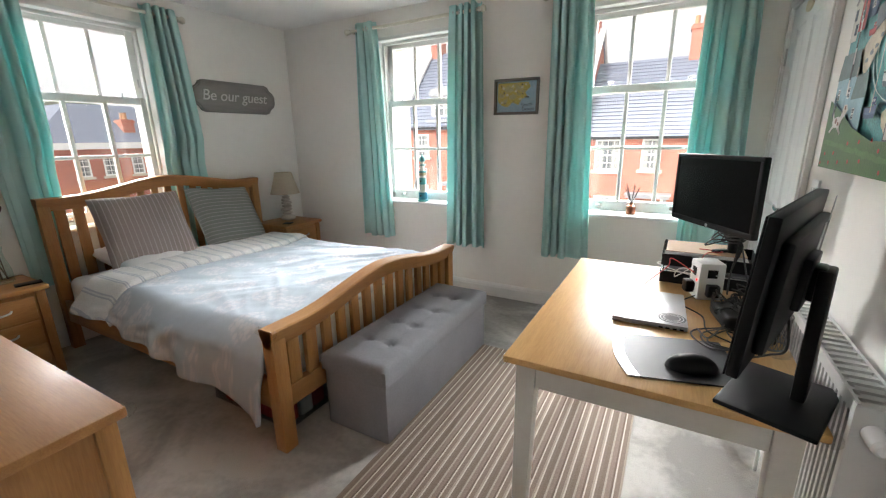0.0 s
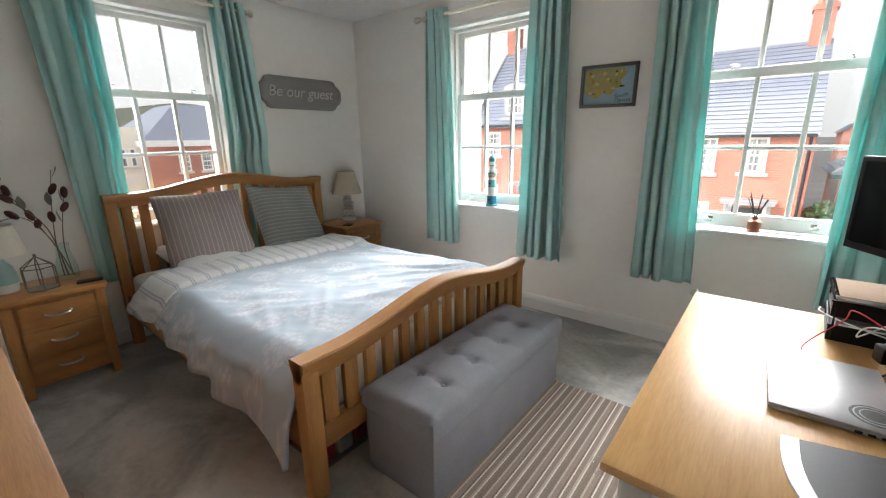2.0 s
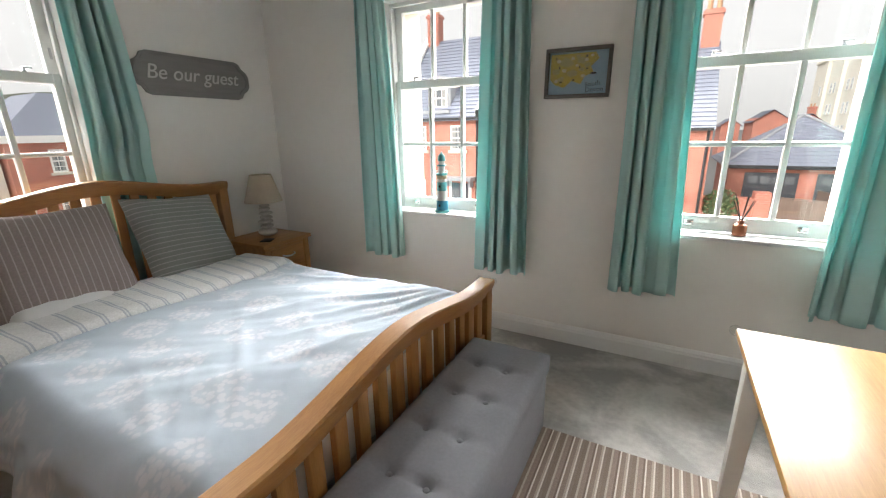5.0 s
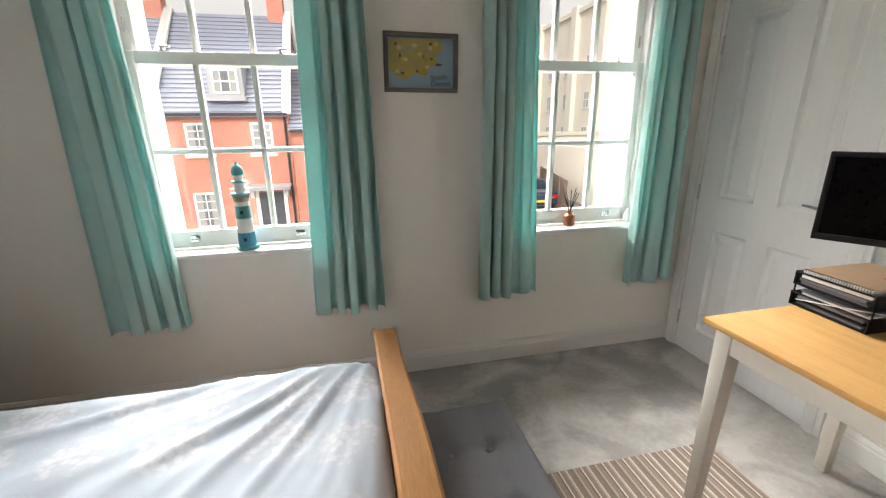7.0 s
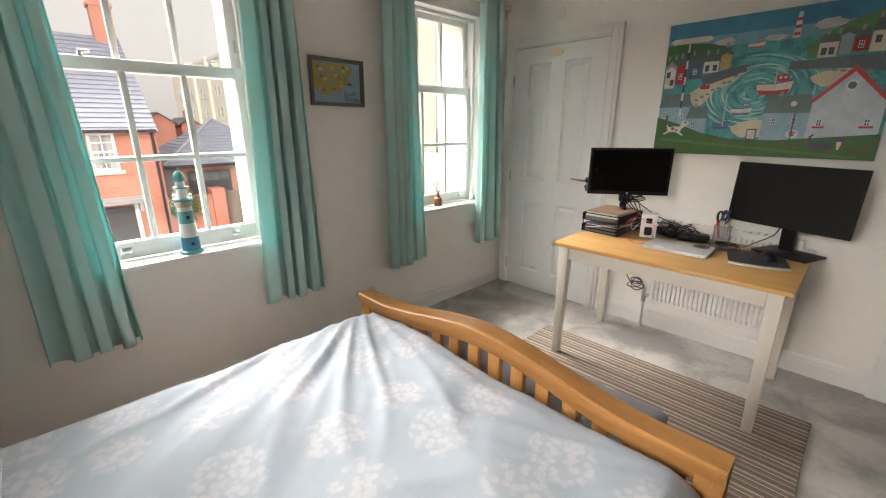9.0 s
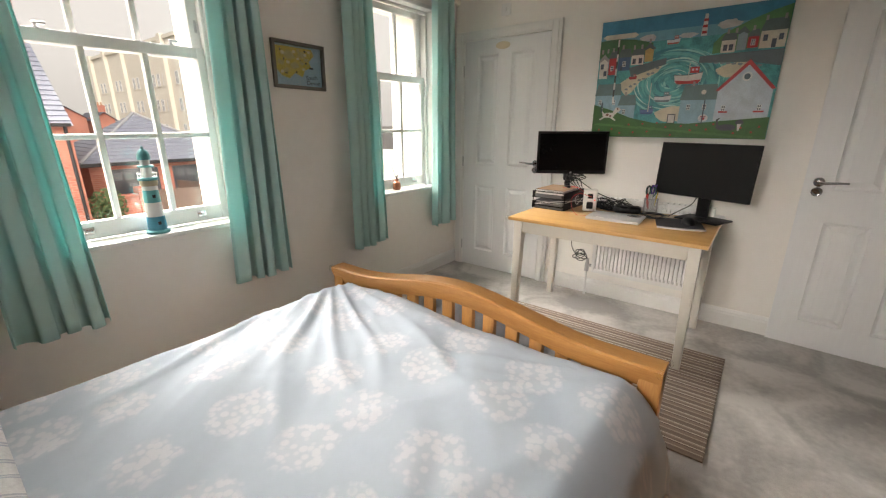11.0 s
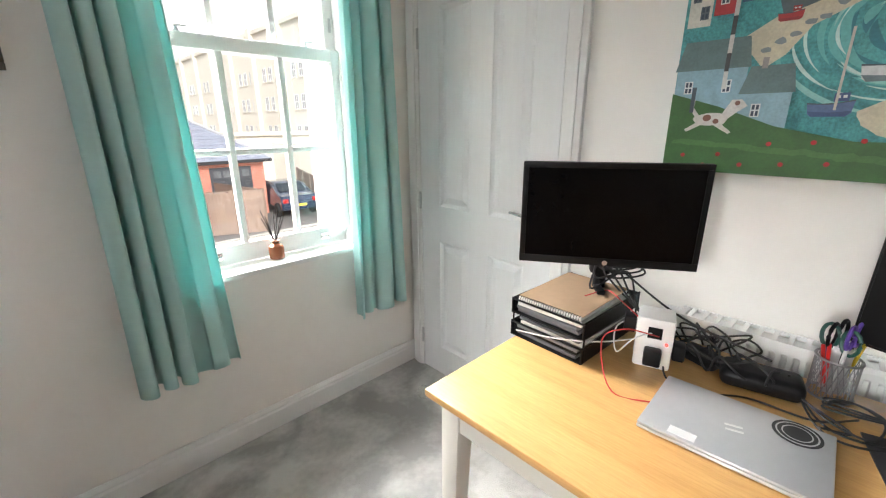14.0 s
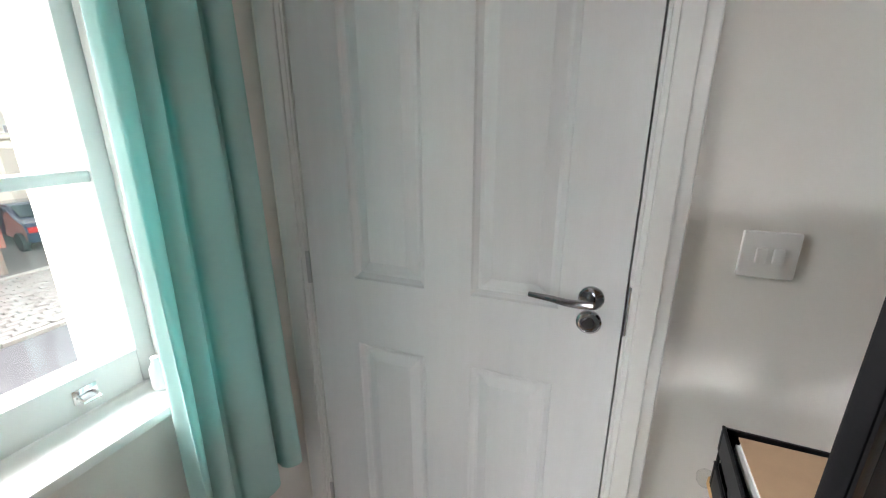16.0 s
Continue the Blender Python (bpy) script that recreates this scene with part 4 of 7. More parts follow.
bm = B()
prism(bm, plaque(0.83, 0.265, 0.045), 0.012, SM)
bk = part("board", bm, M_signgrey, sign, smooth=0)
bm = B()
o, i = plaque(0.80, 0.238, 0.043), plaque(0.775, 0.216, 0.041)
lo = [bm.verts.new(SM @ Vector((*p, 0.0123))) for p in o]
hi = [bm.verts.new(SM @ Vector((*p, 0.018))) for p in o]
hj = [bm.verts.new(SM @ Vector((*p, 0.018))) for p in i]
lj = [bm.verts.new(SM @ Vector((*p, 0.0123))) for p in i]
for k in range(len(o)):
    j = (k + 1) % len(o)
    for a, b in ((lo, hi), (hi, hj), (hj, lj)):
        bm.faces.new((a[k], a[j], b[j], b[k]))
part("rim", bm, M_signgrey, sign, smooth=0)
shear = Matrix(((1, 0.22, 0, 0), (0, 1, 0, 0), (0, 0, 1, 0), (0, 0, 0, 1)))
lettering("Be our guest", 0.125, SM @ pose(0, 0.006, 0.013) @ shear, M_signwhite, "lettering", sign, 0.004)

# painted canvas over the desk; local x southwards, y up, z into the room
CW, CH = 1.035, 0.755
CM = Matrix(((0, 0, -1, XE - 0.002), (-1, 0, 0, 2.522), (0, 1, 0, 1.238), (0, 0, 0, 1)))
canvas = thing("canvas_painting", (XE, 2.02, 1.243), "naive harbour painting on canvas with cottages, boats and green hill", "painting")
_paint = {}


def paint(c, vary=0.13):
    if c not in _paint:
        _paint[c] = mat("oil_paint", c, 0.5, vary=vary, scale=11, bump=0.25, bump_scale=130, swirl=1.2, edge=(0.38, 0.62))
    return _paint[c]


bm = B()
box(bm, 0, CW, 0, CH, 0, 0.030, 0.003, CM)
body = part("stretched_canvas", bm, paint((0.07, 0.31, 0.32), 0.40), canvas, "deep teal painted sea")
_layer = [0.0302]


def shape(name, outlines, c, label=""):
    _layer[0] += 0.0001
    small = len(outlines) > 6
    bm = B()
    for k, o in enumerate(outlines):
        prism(bm, [(x * CW, y * CH) for x, y in o], 0.0004, CM @ pose(0, 0, _layer[0]))
        _layer[0] += 0.00002
        if not small or k == len(outlines) - 1:
            ob = part(name, bm, paint(c), body, label, smooth=0)
            if small:
                tagged(ob, kind="stuff")
            bm = B()


shape("sky", [rect(0.002, 0.998, 0.80, 0.998)], (0.05, 0.22, 0.36))
shape("sky", [rect(0.002, 0.998, 0.80, 0.88)], (0.15, 0.36, 0.46))
shape("cloud", [blob(0.30, 0.83, 0.05, 0.03, wob=0.4), blob(0.72, 0.87, 0.06, 0.035, wob=0.4, seed=2), blob(0.52, 0.82, 0.05, 0.02, wob=0.4, seed=5)], (0.50, 0.52, 0.52))
shape("hill", [[(0.002, 0.70), (0.002, 0.84), (0.10, 0.85), (0.22, 0.83), (0.33, 0.79), (0.33, 0.68)]], (0.06, 0.16, 0.07))
shape("hill", [[(0.66, 0.74), (0.70, 0.80), (0.82, 0.88), (0.92, 0.93), (0.998, 0.96), (0.998, 0.70), (0.66, 0.66)]], (0.09, 0.24, 0.09))
def stroke(cx, cy, r, a0, a1, w, squash=0.75, n=12):
    """One curved brush mark round a centre, tapered at its ends."""
    arc = [a0 + (a1 - a0) * k / n for k in range(n + 1)]
    half = lambda k: w * math.sin(math.pi * (k + 0.4) / (n + 0.8))
    return [(cx + (r + half(k)) * math.cos(q), cy + squash * 1.37 * (r + half(k)) * math.sin(q)) for k, q in enumerate(arc)] + [(cx + (r - half(n - k)) * math.cos(q), cy + squash * 1.37 * (r - half(n - k)) * math.sin(q)) for k, q in enumerate(reversed(arc))]


for col, num, w, sd in (((0.04, 0.20, 0.24), 26, 0.010, 0), ((0.13, 0.44, 0.43), 34, 0.009, 31), ((0.26, 0.56, 0.53), 30, 0.006, 62), ((0.52, 0.70, 0.66), 18, 0.0035, 95)):
    rs = random.Random(sd)
    shape("wave", [stroke(0.47 + rs.uniform(-0.02, 0.02), 0.46, rs.uniform(0.04, 0.27), q, q + rs.uniform(0.4, 1.2), w * rs.uniform(0.6, 1.3)) for q in (rs.uniform(0, 6.28) for _ in range(num))], col)
shape("sand", [[(0.14, 0.46), (0.30, 0.60), (0.40, 0.60), (0.38, 0.55), (0.28, 0.48), (0.24, 0.40), (0.20, 0.36)], blob(0.80, 0.53, 0.10, 0.06, wob=0.3), blob(0.50, 0.20, 0.10, 0.07, wob=0.3)], (0.58, 0.54, 0.40))
shape("shore_rock", [blob(0.20 + 0.025 * k, 0.42 + 0.022 * k + 0.012 * math.sin(k * 3), 0.012, 0.010, 9, 0.5, k) for k in range(8)] + [blob(0.66 + 0.03 * k, 0.60 - 0.006 * k, 0.014, 0.010, 9, 0.5, k) for k in range(9)], (0.22, 0.26, 0.27))
shape("quay", [[(0.20, 0.60), (0.42, 0.66), (0.42, 0.61), (0.22, 0.52)], [(0.60, 0.60), (0.60, 0.65), (0.998, 0.66), (0.998, 0.54), (0.86, 0.58)]], (0.10, 0.14, 0.16))


def cottage(x, y, w, h, wall, roof, rh, wins, gable=False, win=(0.70, 0.72, 0.70)):
    shape("cottage_wall", [rect(x, x + w, y, y + h)], wall)
    if gable:
        shape("cottage_roof", [[(x - 0.012, y + h), (x + w / 2, y + h + rh), (x + w + 0.012, y + h), (x + w, y + h - 0.005), (x, y + h - 0.005)]], roof)
        shape("cottage_gable", [[(x + 0.005, y + h - 0.006), (x + w / 2, y + h + rh - 0.04), (x + w - 0.005, y + h - 0.006)]], wall)
    else:
        shape("cottage_roof", [[(x - 0.006, y + h), (x + 0.012, y + h + rh), (x + w - 0.006, y + h + rh), (x + w + 0.006, y + h)]], roof)
    if wins:
        shape("cottage_window", [rect(x + a * w - 0.010, x + a * w + 0.010, y + b * h - 0.022, y + b * h + 0.022) for a, b in wins], win)
        shape("cottage_window_pane", [rect(x + a * w + dx - 0.003, x + a * w + dx + 0.003, y + b * h + dy - 0.008, y + b * h + dy + 0.008) for a, b in wins for dx in (-0.0045, 0.0045) for dy in (-0.0105, 0.0105)], (0.03, 0.05, 0.08))


DK = (0.09, 0.13, 0.135)
cottage(0.01, 0.52, 0.055, 0.15, (0.62, 0.60, 0.54), (0.30, 0.30, 0.29), 0.06, [(0.3, 0.7), (0.7, 0.3)], True, (0.1, 0.12, 0.14))
cottage(0.07, 0.55, 0.055, 0.14, (0.42, 0.035, 0.04), DK, 0.06, [(0.4, 0.4)])
cottage(0.13, 0.58, 0.075, 0.11, (0.06, 0.12, 0.22), DK, 0.07, [(0.5, 0.5)])
cottage(0.21, 0.62, 0.075, 0.08, (0.64, 0.62, 0.56), DK, 0.05, [(0.25, 0.4), (0.75, 0.4)], False, (0.1, 0.12, 0.14))
cottage(0.29, 0.64, 0.05, 0.10, (0.46, 0.33, 0.13), DK, 0.05, [], True)
cottage(0.70, 0.66, 0.07, 0.09, (0.62, 0.60, 0.52), DK, 0.05, [(0.3, 0.4), (0.7, 0.4)], False, (0.1, 0.12, 0.14))
cottage(0.775, 0.67, 0.045, 0.12, (0.25, 0.34, 0.38), DK, 0.05, [], True)
cottage(0.825, 0.68, 0.05, 0.08, (0.42, 0.03, 0.035), DK, 0.05, [(0.5, 0.5)])
cottage(0.88, 0.67, 0.115, 0.12, (0.62, 0.58, 0.48), DK, 0.08, [(0.2, 0.6), (0.8, 0.6)], False, (0.1, 0.12, 0.14))
cottage(0.005, 0.22, 0.165, 0.15, (0.26, 0.42, 0.50), (0.12, 0.19, 0.19), 0.10, [(0.2, 0.6), (0.75, 0.6)])
cottage(0.165, 0.14, 0.105, 0.14, (0.26, 0.42, 0.50), (0.12, 0.19, 0.19), 0.09, [(0.35, 0.6)])
cottage(0.535, 0.12, 0.19, 0.19, (0.26, 0.42, 0.50), (0.12, 0.19, 0.19), 0.12, [(0.25, 0.7), (0.7, 0.7)])
cottage(0.725, 0.14, 0.262, 0.24, (0.48, 0.55, 0.61), (0.46, 0.045, 0.05), 0.22, [(0.16, 0.42), (0.82, 0.42)], True)
shape("round_window", [blob(0.856, 0.475, 0.024, 0.034)], (0.62, 0.64, 0.64))
shape("round_window_pane", [blob(0.856, 0.475, 0.015, 0.022)], (0.05, 0.09, 0.12))
shape("window_box", [rect(0.745, 0.79, 0.205, 0.218), rect(0.915, 0.965, 0.205, 0.218)], (0.42, 0.03, 0.03))
shape("signpost", [rect(0.118, 0.128, 0.30 + 0.12 * k, 0.36 + 0.12 * k) for k in range(5)], (0.64, 0.62, 0.58))
shape("signpost", [rect(0.118, 0.128, 0.36 + 0.12 * k, 0.42 + 0.12 * k) for k in range(4)], (0.05, 0.05, 0.05))
shape("finger_board", [[(0.02, 0.865), (0.04, 0.885), (0.22, 0.885), (0.24, 0.865), (0.22, 0.845), (0.04, 0.845)]], (0.64, 0.60, 0.50))
lettering("BEACH", 0.020, CM @ pose(0.078 * CW, 0.865 * CH, 0.0302 + 0.012), M_ink, "lettering", body, 0.0003)
lettering("HARBOUR", 0.020, CM @ pose(0.178 * CW, 0.865 * CH, 0.0302 + 0.012), M_ink, "lettering", body, 0.0003)


def boat(x, y, w, hull, band):
    shape("boat_hull", [[(x - w / 2, y + w * 0.52), (x - w * 0.44, y + w * 0.10), (x - w * 0.36, y), (x + w * 0.36, y), (x + w * 0.46, y + w * 0.12), (x + w / 2, y + w * 0.60), (x + w * 0.2, y + w * 0.50), (x - w * 0.2, y + w * 0.47)]], hull)
    shape("boat_band", [[(x - w * 0.46, y + w * 0.20), (x - w * 0.36, y), (x + w * 0.36, y), (x + w * 0.47, y + w * 0.20), (x, y + w * 0.15)]], band)
    shape("boat_rail", [[(x - w / 2, y + w * 0.52), (x - w * 0.2, y + w * 0.47), (x + w * 0.2, y + w * 0.50), (x + w / 2, y + w * 0.60), (x + w * 0.49, y + w * 0.54), (x, y + w * 0.43), (x - w * 0.49, y + w * 0.46)]], (0.07, 0.10, 0.12))
    shape("boat_cabin", [rect(x + w * 0.05, x + w * 0.36, y + w * 0.54, y + w * 0.84)], band)
    shape("boat_cabin_window", [rect(x + w * (0.10 + 0.13 * k), x + w * (0.18 + 0.13 * k), y + w * 0.66, y + w * 0.76) for k in (0, 1)], (0.62, 0.66, 0.66))


boat(0.555, 0.44, 0.155, (0.66, 0.64, 0.60), (0.48, 0.04, 0.04))
boat(0.445, 0.76, 0.075, (0.60, 0.62, 0.62), (0.45, 0.10, 0.08))
boat(0.43, 0.30, 0.10, (0.60, 0.64, 0.64), (0.14, 0.20, 0.22))
boat(0.345, 0.20, 0.085, (0.10, 0.16, 0.32), (0.06, 0.10, 0.22))
boat(0.235, 0.50, 0.05, (0.42, 0.05, 0.05), (0.30, 0.04, 0.04))
shape("mast", [rect(0.352, 0.357, 0.22, 0.46), rect(0.555, 0.559, 0.48, 0.60)], (0.55, 0.52, 0.46))
shape("painted_tower", [[(0.588, 0.80), (0.596, 0.96), (0.612, 0.96), (0.62, 0.80)]], (0.64, 0.62, 0.58))
shape("tower_band", [rect(0.592, 0.616, 0.815 + 0.045 * k, 0.835 + 0.045 * k) for k in range(3)], (0.42, 0.05, 0.05))
shape("notice_board", [rect(0.475, 0.52, 0.12, 0.20)], (0.06, 0.07, 0.08))
shape("notice_paper", [rect(0.48, 0.515, 0.128, 0.192)], (0.62, 0.60, 0.55))
shape("grass_bank", [[(0.002, 0.002), (0.998, 0.002), (0.998, 0.17), (0.80, 0.145), (0.60, 0.12), (0.40, 0.125), (0.25, 0.17), (0.12, 0.24), (0.002, 0.29)]], (0.040, 0.125, 0.028))
shape("grass_tuft", [blob((k * 0.381) % 1.0 * 0.90 + 0.05, 0.015 + 0.10 * ((k * 0.617) % 1.0), 0.035, 0.010, 10, 0.6, k) for k in range(24)], (0.065, 0.18, 0.045))
shape("poppy", [blob(0.02 + 0.96 * ((k * 0.618) % 1.0), 0.02 + 0.11 * ((k * 0.414) % 1.0), 0.006, 0.008, 8) for k in range(22)], (0.45, 0.02, 0.02))
shape("running_dog", [blob(0.108, 0.195, 0.042, 0.024, wob=0.2), [(0.128, 0.205), (0.150, 0.262), (0.172, 0.262), (0.186, 0.240), (0.168, 0.222), (0.145, 0.195)], [(0.070, 0.20), (0.052, 0.235), (0.056, 0.268), (0.063, 0.265), (0.062, 0.238), (0.08, 0.205)], [(0.075, 0.185), (0.045, 0.158), (0.052, 0.150), (0.090, 0.178)], [(0.130, 0.182), (0.160, 0.150), (0.153, 0.143), (0.118, 0.172)]], (0.64, 0.62, 0.57))
shape("dog_patch", [blob(0.098, 0.200, 0.010, 0.012), blob(0.120, 0.188, 0.007, 0.009), blob(0.163, 0.250, 0.006, 0.008)], (0.20, 0.09, 0.06))
shape("black_cat", [blob(0.800, 0.090, 0.052, 0.026, wob=0.2), [(0.750, 0.095), (0.742, 0.150), (0.760, 0.168), (0.762, 0.160), (0.752, 0.146), (0.762, 0.10)], blob(0.862, 0.128, 0.020, 0.020)], (0.06, 0.065, 0.07))
shape("cat_bib", [[(0.852, 0.118), (0.872, 0.118), (0.865, 0.065), (0.857, 0.065)]], (0.60, 0.58, 0.54))
shape("shop_sign", [blob(0.672, 0.165, 0.026, 0.030)], (0.60, 0.62, 0.62))
shape("paw_print", [blob(0.672, 0.160, 0.010, 0.010), blob(0.662, 0.175, 0.004, 0.006), blob(0.672, 0.179, 0.004, 0.006), blob(0.682, 0.175, 0.004, 0.006)], (0.36, 0.03, 0.05))
shape("chimney_stack", [rect(x, x + 0.012, y, y + 0.035) for x, y in ((0.02, 0.73), (0.055, 0.735), (0.09, 0.74), (0.15, 0.755), (0.22, 0.745), (0.265, 0.745), (0.31, 0.785), (0.72, 0.795), (0.76, 0.795), (0.84, 0.80), (0.89, 0.86), (0.97, 0.86), (0.20, 0.36), (0.59, 0.42))], (0.30, 0.28, 0.26))
shape("lamp_globe", [blob(0.655, 0.37, 0.013, 0.018)], (0.66, 0.64, 0.56))
shape("cottage_door", [rect(0.665, 0.671, 0.12, 0.31), rect(0.052, 0.062, 0.22, 0.31), rect(0.935, 0.955, 0.67, 0.73), rect(0.15, 0.16, 0.58, 0.62)], (0.05, 0.07, 0.09))
# switches, plaque on the door
def switch(y0, y1, z0, z1, rockers, label):
    s = thing("light_switch", (XE, (y0 + y1) / 2, (z0 + z1) / 2), label, "switch", "wall switches")
    bm = B()
    box(bm, XE - 0.010, XE, y0, y1, z0, z1, 0.003)
    pl = part("plate", bm, M_plastic, s)
    for k in range(rockers):
        ym = (y0 + y1) / 2 + (k - (rockers - 1) / 2) * 0.026
        bm = B()
        box(bm, XE - 0.017, XE - 0.009, ym - 0.008, ym + 0.008, (z0 + z1) / 2 - 0.014, (z0 + z1) / 2 + 0.014, 0.002)
        part("rocker", bm, M_plastic, s)


switch(2.637, 2.724, 1.093, 1.179, 2, "white plastic double light switch beside the door")
switch(3.265, 3.350, 2.150, 2.235, 1, "white plastic switch plate above the door")
bm = B()
prism(bm, blob(0, 0, 0.065, 0.028, 32), 0.007, Matrix(((0, 0, -1, 0.2035), (-1, 0, 0, 3.315), (0, 1, 0, 1.935), (0, 0, 0, 1))))
solo("door_plaque", bm, M_ivory, "oval cream plaque fixed high on the door", "plaque")
for z0, z1, c in ((0.99, 1.07, M_chrome),):
    bm = B()
    box(bm, 0.1945, 0.2055, D0 + 0.001, D0 + 0.006, 0.94, 1.05, 0.001)
    solo("strike_plate", bm, c, "chrome strike plate on the door frame", "strike plate")

# ---- radiator ----
rad = thing("radiator", (0.16, 2.05, 0.2), "white steel panel radiator under the desk", "radiator")
bm = B()
n = 26
ry0, ry1, rz0, rz1 = 1.66, 2.40, 0.21, 0.80
prof = []
for k in range(n):
    for u, d in ((0.0, 0.0), (0.22, 0.0), (0.32, 0.022), (0.68, 0.022), (0.78, 0.0)):
        prof.append((ry0 + 0.02 + (ry1 - ry0 - 0.04) * (k + u) / n, d))
prof.append((ry1 - 0.02, 0.0))
rows = []
for z, f in ((rz0, 0), (rz0 + 0.03, 0), (rz0 + 0.045, 1), (rz1 - 0.045, 1), (rz1 - 0.03, 0), (rz1, 0)):
    rows.append([bm.verts.new((0.125 + d * f, y, z)) for y, d in prof])
for a, b in zip(rows, rows[1:]):
    for k in range(len(prof) - 1):
        bm.faces.new((a[k], a[k + 1], b[k + 1], b[k]))
box(bm, 0.150, 0.20, ry0 + 0.02, ry1 - 0.02, rz0 + 0.01, rz1 - 0.01)
part("panel", bm, M_plastic, rad, smooth=0)
for y0, y1 in ((ry0, ry0 + 0.021), (ry1 - 0.021, ry1)):
    bm = B()
    box(bm, 0.122, 0.205, y0, y1, rz0, rz1, 0.004)
    part("side_cover", bm, M_plastic, rad)
grille = B()
for k in range(20):
    y = ry0 + 0.03 + (ry1 - ry0 - 0.07) * k / 19
    box(grille, 0.130, 0.200, y, y + 0.012, rz1 - 0.004, rz1 + 0.003)
box(grille, 0.124, 0.131, ry0, ry1, rz1 - 0.006, rz1 + 0.004)
box(grille, 0.199, 0.206, ry0, ry1, rz1 - 0.006, rz1 + 0.004)
part("top_grille", grille, M_plastic, rad)
bm = B()
tube(bm, [(0.16, 2.40, 0.25), (0.16, 2.445, 0.25)], 0.012)
lathe(bm, 0.16, 2.445, [(0.016, 0.20), (0.016, 0.262), (0.012, 0.27), (0.012, 0.30), (0.009, 0.305)], 14)
part("valve", bm, M_steel, rad, "steel radiator valve")
bm = B()
tube(bm, [(0.16, 2.445, 0.205), (0.16, 2.445, 0.0)], 0.008)
part("pipe", bm, M_plastic, rad, "white painted pipe")
bm = B()
lathe(bm, 0, 0, [(0.021, 0), (0.021, 0.03), (0.019, 0.05), (0.012, 0.058)], 18, pose(0.16, 1.66, 0.74, 90))
part("thermostat", bm, M_plastic, rad, "white thermostatic knob")

# ---- things on the desk ----
Z = DZ + 0.0005


def monitor(name, m, w, h, bezel, screen, label):
    """A flat screen; local x across to the right as one looks at it, y up, z out of the screen."""
    d = thing(name, m.translation, label, "monitor", "desk monitors")

    def mp(nm, bm, material, lab=""):
        bmesh.ops.transform(bm, matrix=m, verts=bm.verts)
        return part(nm, bm, material, d, lab)
    bm = B()
    box(bm, -w / 2, w / 2, -h / 2, h / 2, -0.022, 0.0, 0.004)
    vs = box(bm, -w / 2 + 0.05, w / 2 - 0.05, -h / 2 + 0.04, h / 2 - 0.05, -0.045, -0.0215, 0.008)
    case = mp("casing", bm, M_black)
    bm = B()
    b2 = bezel * 1.5 if bezel > 0.01 else bezel
    for x0, x1, y0, y1 in ((-w / 2 + 0.001, w / 2 - 0.001, -h / 2 + 0.001, -h / 2 + b2), (-w / 2 + 0.001, w / 2 - 0.001, h / 2 - bezel, h / 2 - 0.001), (-w / 2 + 0.001, -w / 2 + bezel, -h / 2 + b2, h / 2 - bezel), (w / 2 - bezel, w / 2 - 0.001, -h / 2 + b2, h / 2 - bezel)):
        box(bm, x0, x1, y0, y1, 0.0002, 0.004, 0.001)
    mp("bezel", bm, M_black)
    bm = B()
    box(bm, -w / 2 + bezel, w / 2 - bezel, -h / 2 + b2, h / 2 - bezel, 0.0002, 0.0015)
    mp("screen", bm, screen, "switched-off dark screen")
    return d, mp


def basis(x, y, c, tilt=0.0):
    """Pose whose local x runs along the flat direction, y up, z out of the face."""
    X = Vector((*x, 0)).normalized()
    Yv = Vector((0, 0, 1))
    Zv = X.cross(Yv)
    r = Matrix((X, Yv, Zv)).transposed().to_4x4()
    return Matrix.Translation(c) @ r @ pose(0, 0, 0, tilt)


MA = basis((0.535, -0.845), 0, (-0.131, 2.538, 1.133), 0.5)
mon_a, mp = monitor("monitor", MA, 0.475, 0.288, 0.015, M_screen, "black widescreen monitor on a desk arm above the paper tray")
bm = B()
lathe(bm, 0, 0, [(0.007, 0), (0.007, 0.0008)], 16, pose(0.0, -0.134, 0.004))
mp("badge", bm, M_steel, "small round grey badge")
bm = B()
box(bm, -0.05, 0.05, -0.05, 0.05, -0.058, -0.044, 0.004)
tube(bm, [(0, 0, -0.055), (0.01, -0.02, -0.12)], 0.016, n=10)
mp("mount", bm, M_black)
arm = mon_a
px, py = (MA @ Vector((0.01, -0.02, -0.12)))[:2]
bm = B()
lathe(bm, px, py, [(0.019, Z + 0.01), (0.019, 1.20), (0.015, 1.21)], 18)
part("stand_column", bm, M_black, arm)
bm = B()
box(bm, px - 0.05, px + 0.05, py - 0.045, py + 0.045, Z, Z + 0.012, 0.004)
box(bm, px - 0.03, px + 0.03, py - 0.03, py + 0.03, Z + 0.011, Z + 0.05, 0.006)
part("stand_base", bm, M_black, arm)
bm = B()
lathe(bm, px, py, [(0.030, 0.93), (0.034, 0.94), (0.034, 0.985), (0.030, 0.995)], 18)
part("stand_collar", bm, M_black, arm)
bm = B()
lathe(bm, px, py, [(0.028, 1.08), (0.032, 1.09), (0.032, 1.14), (0.028, 1.15)], 18)
part("stand_collar", bm, M_black, arm)

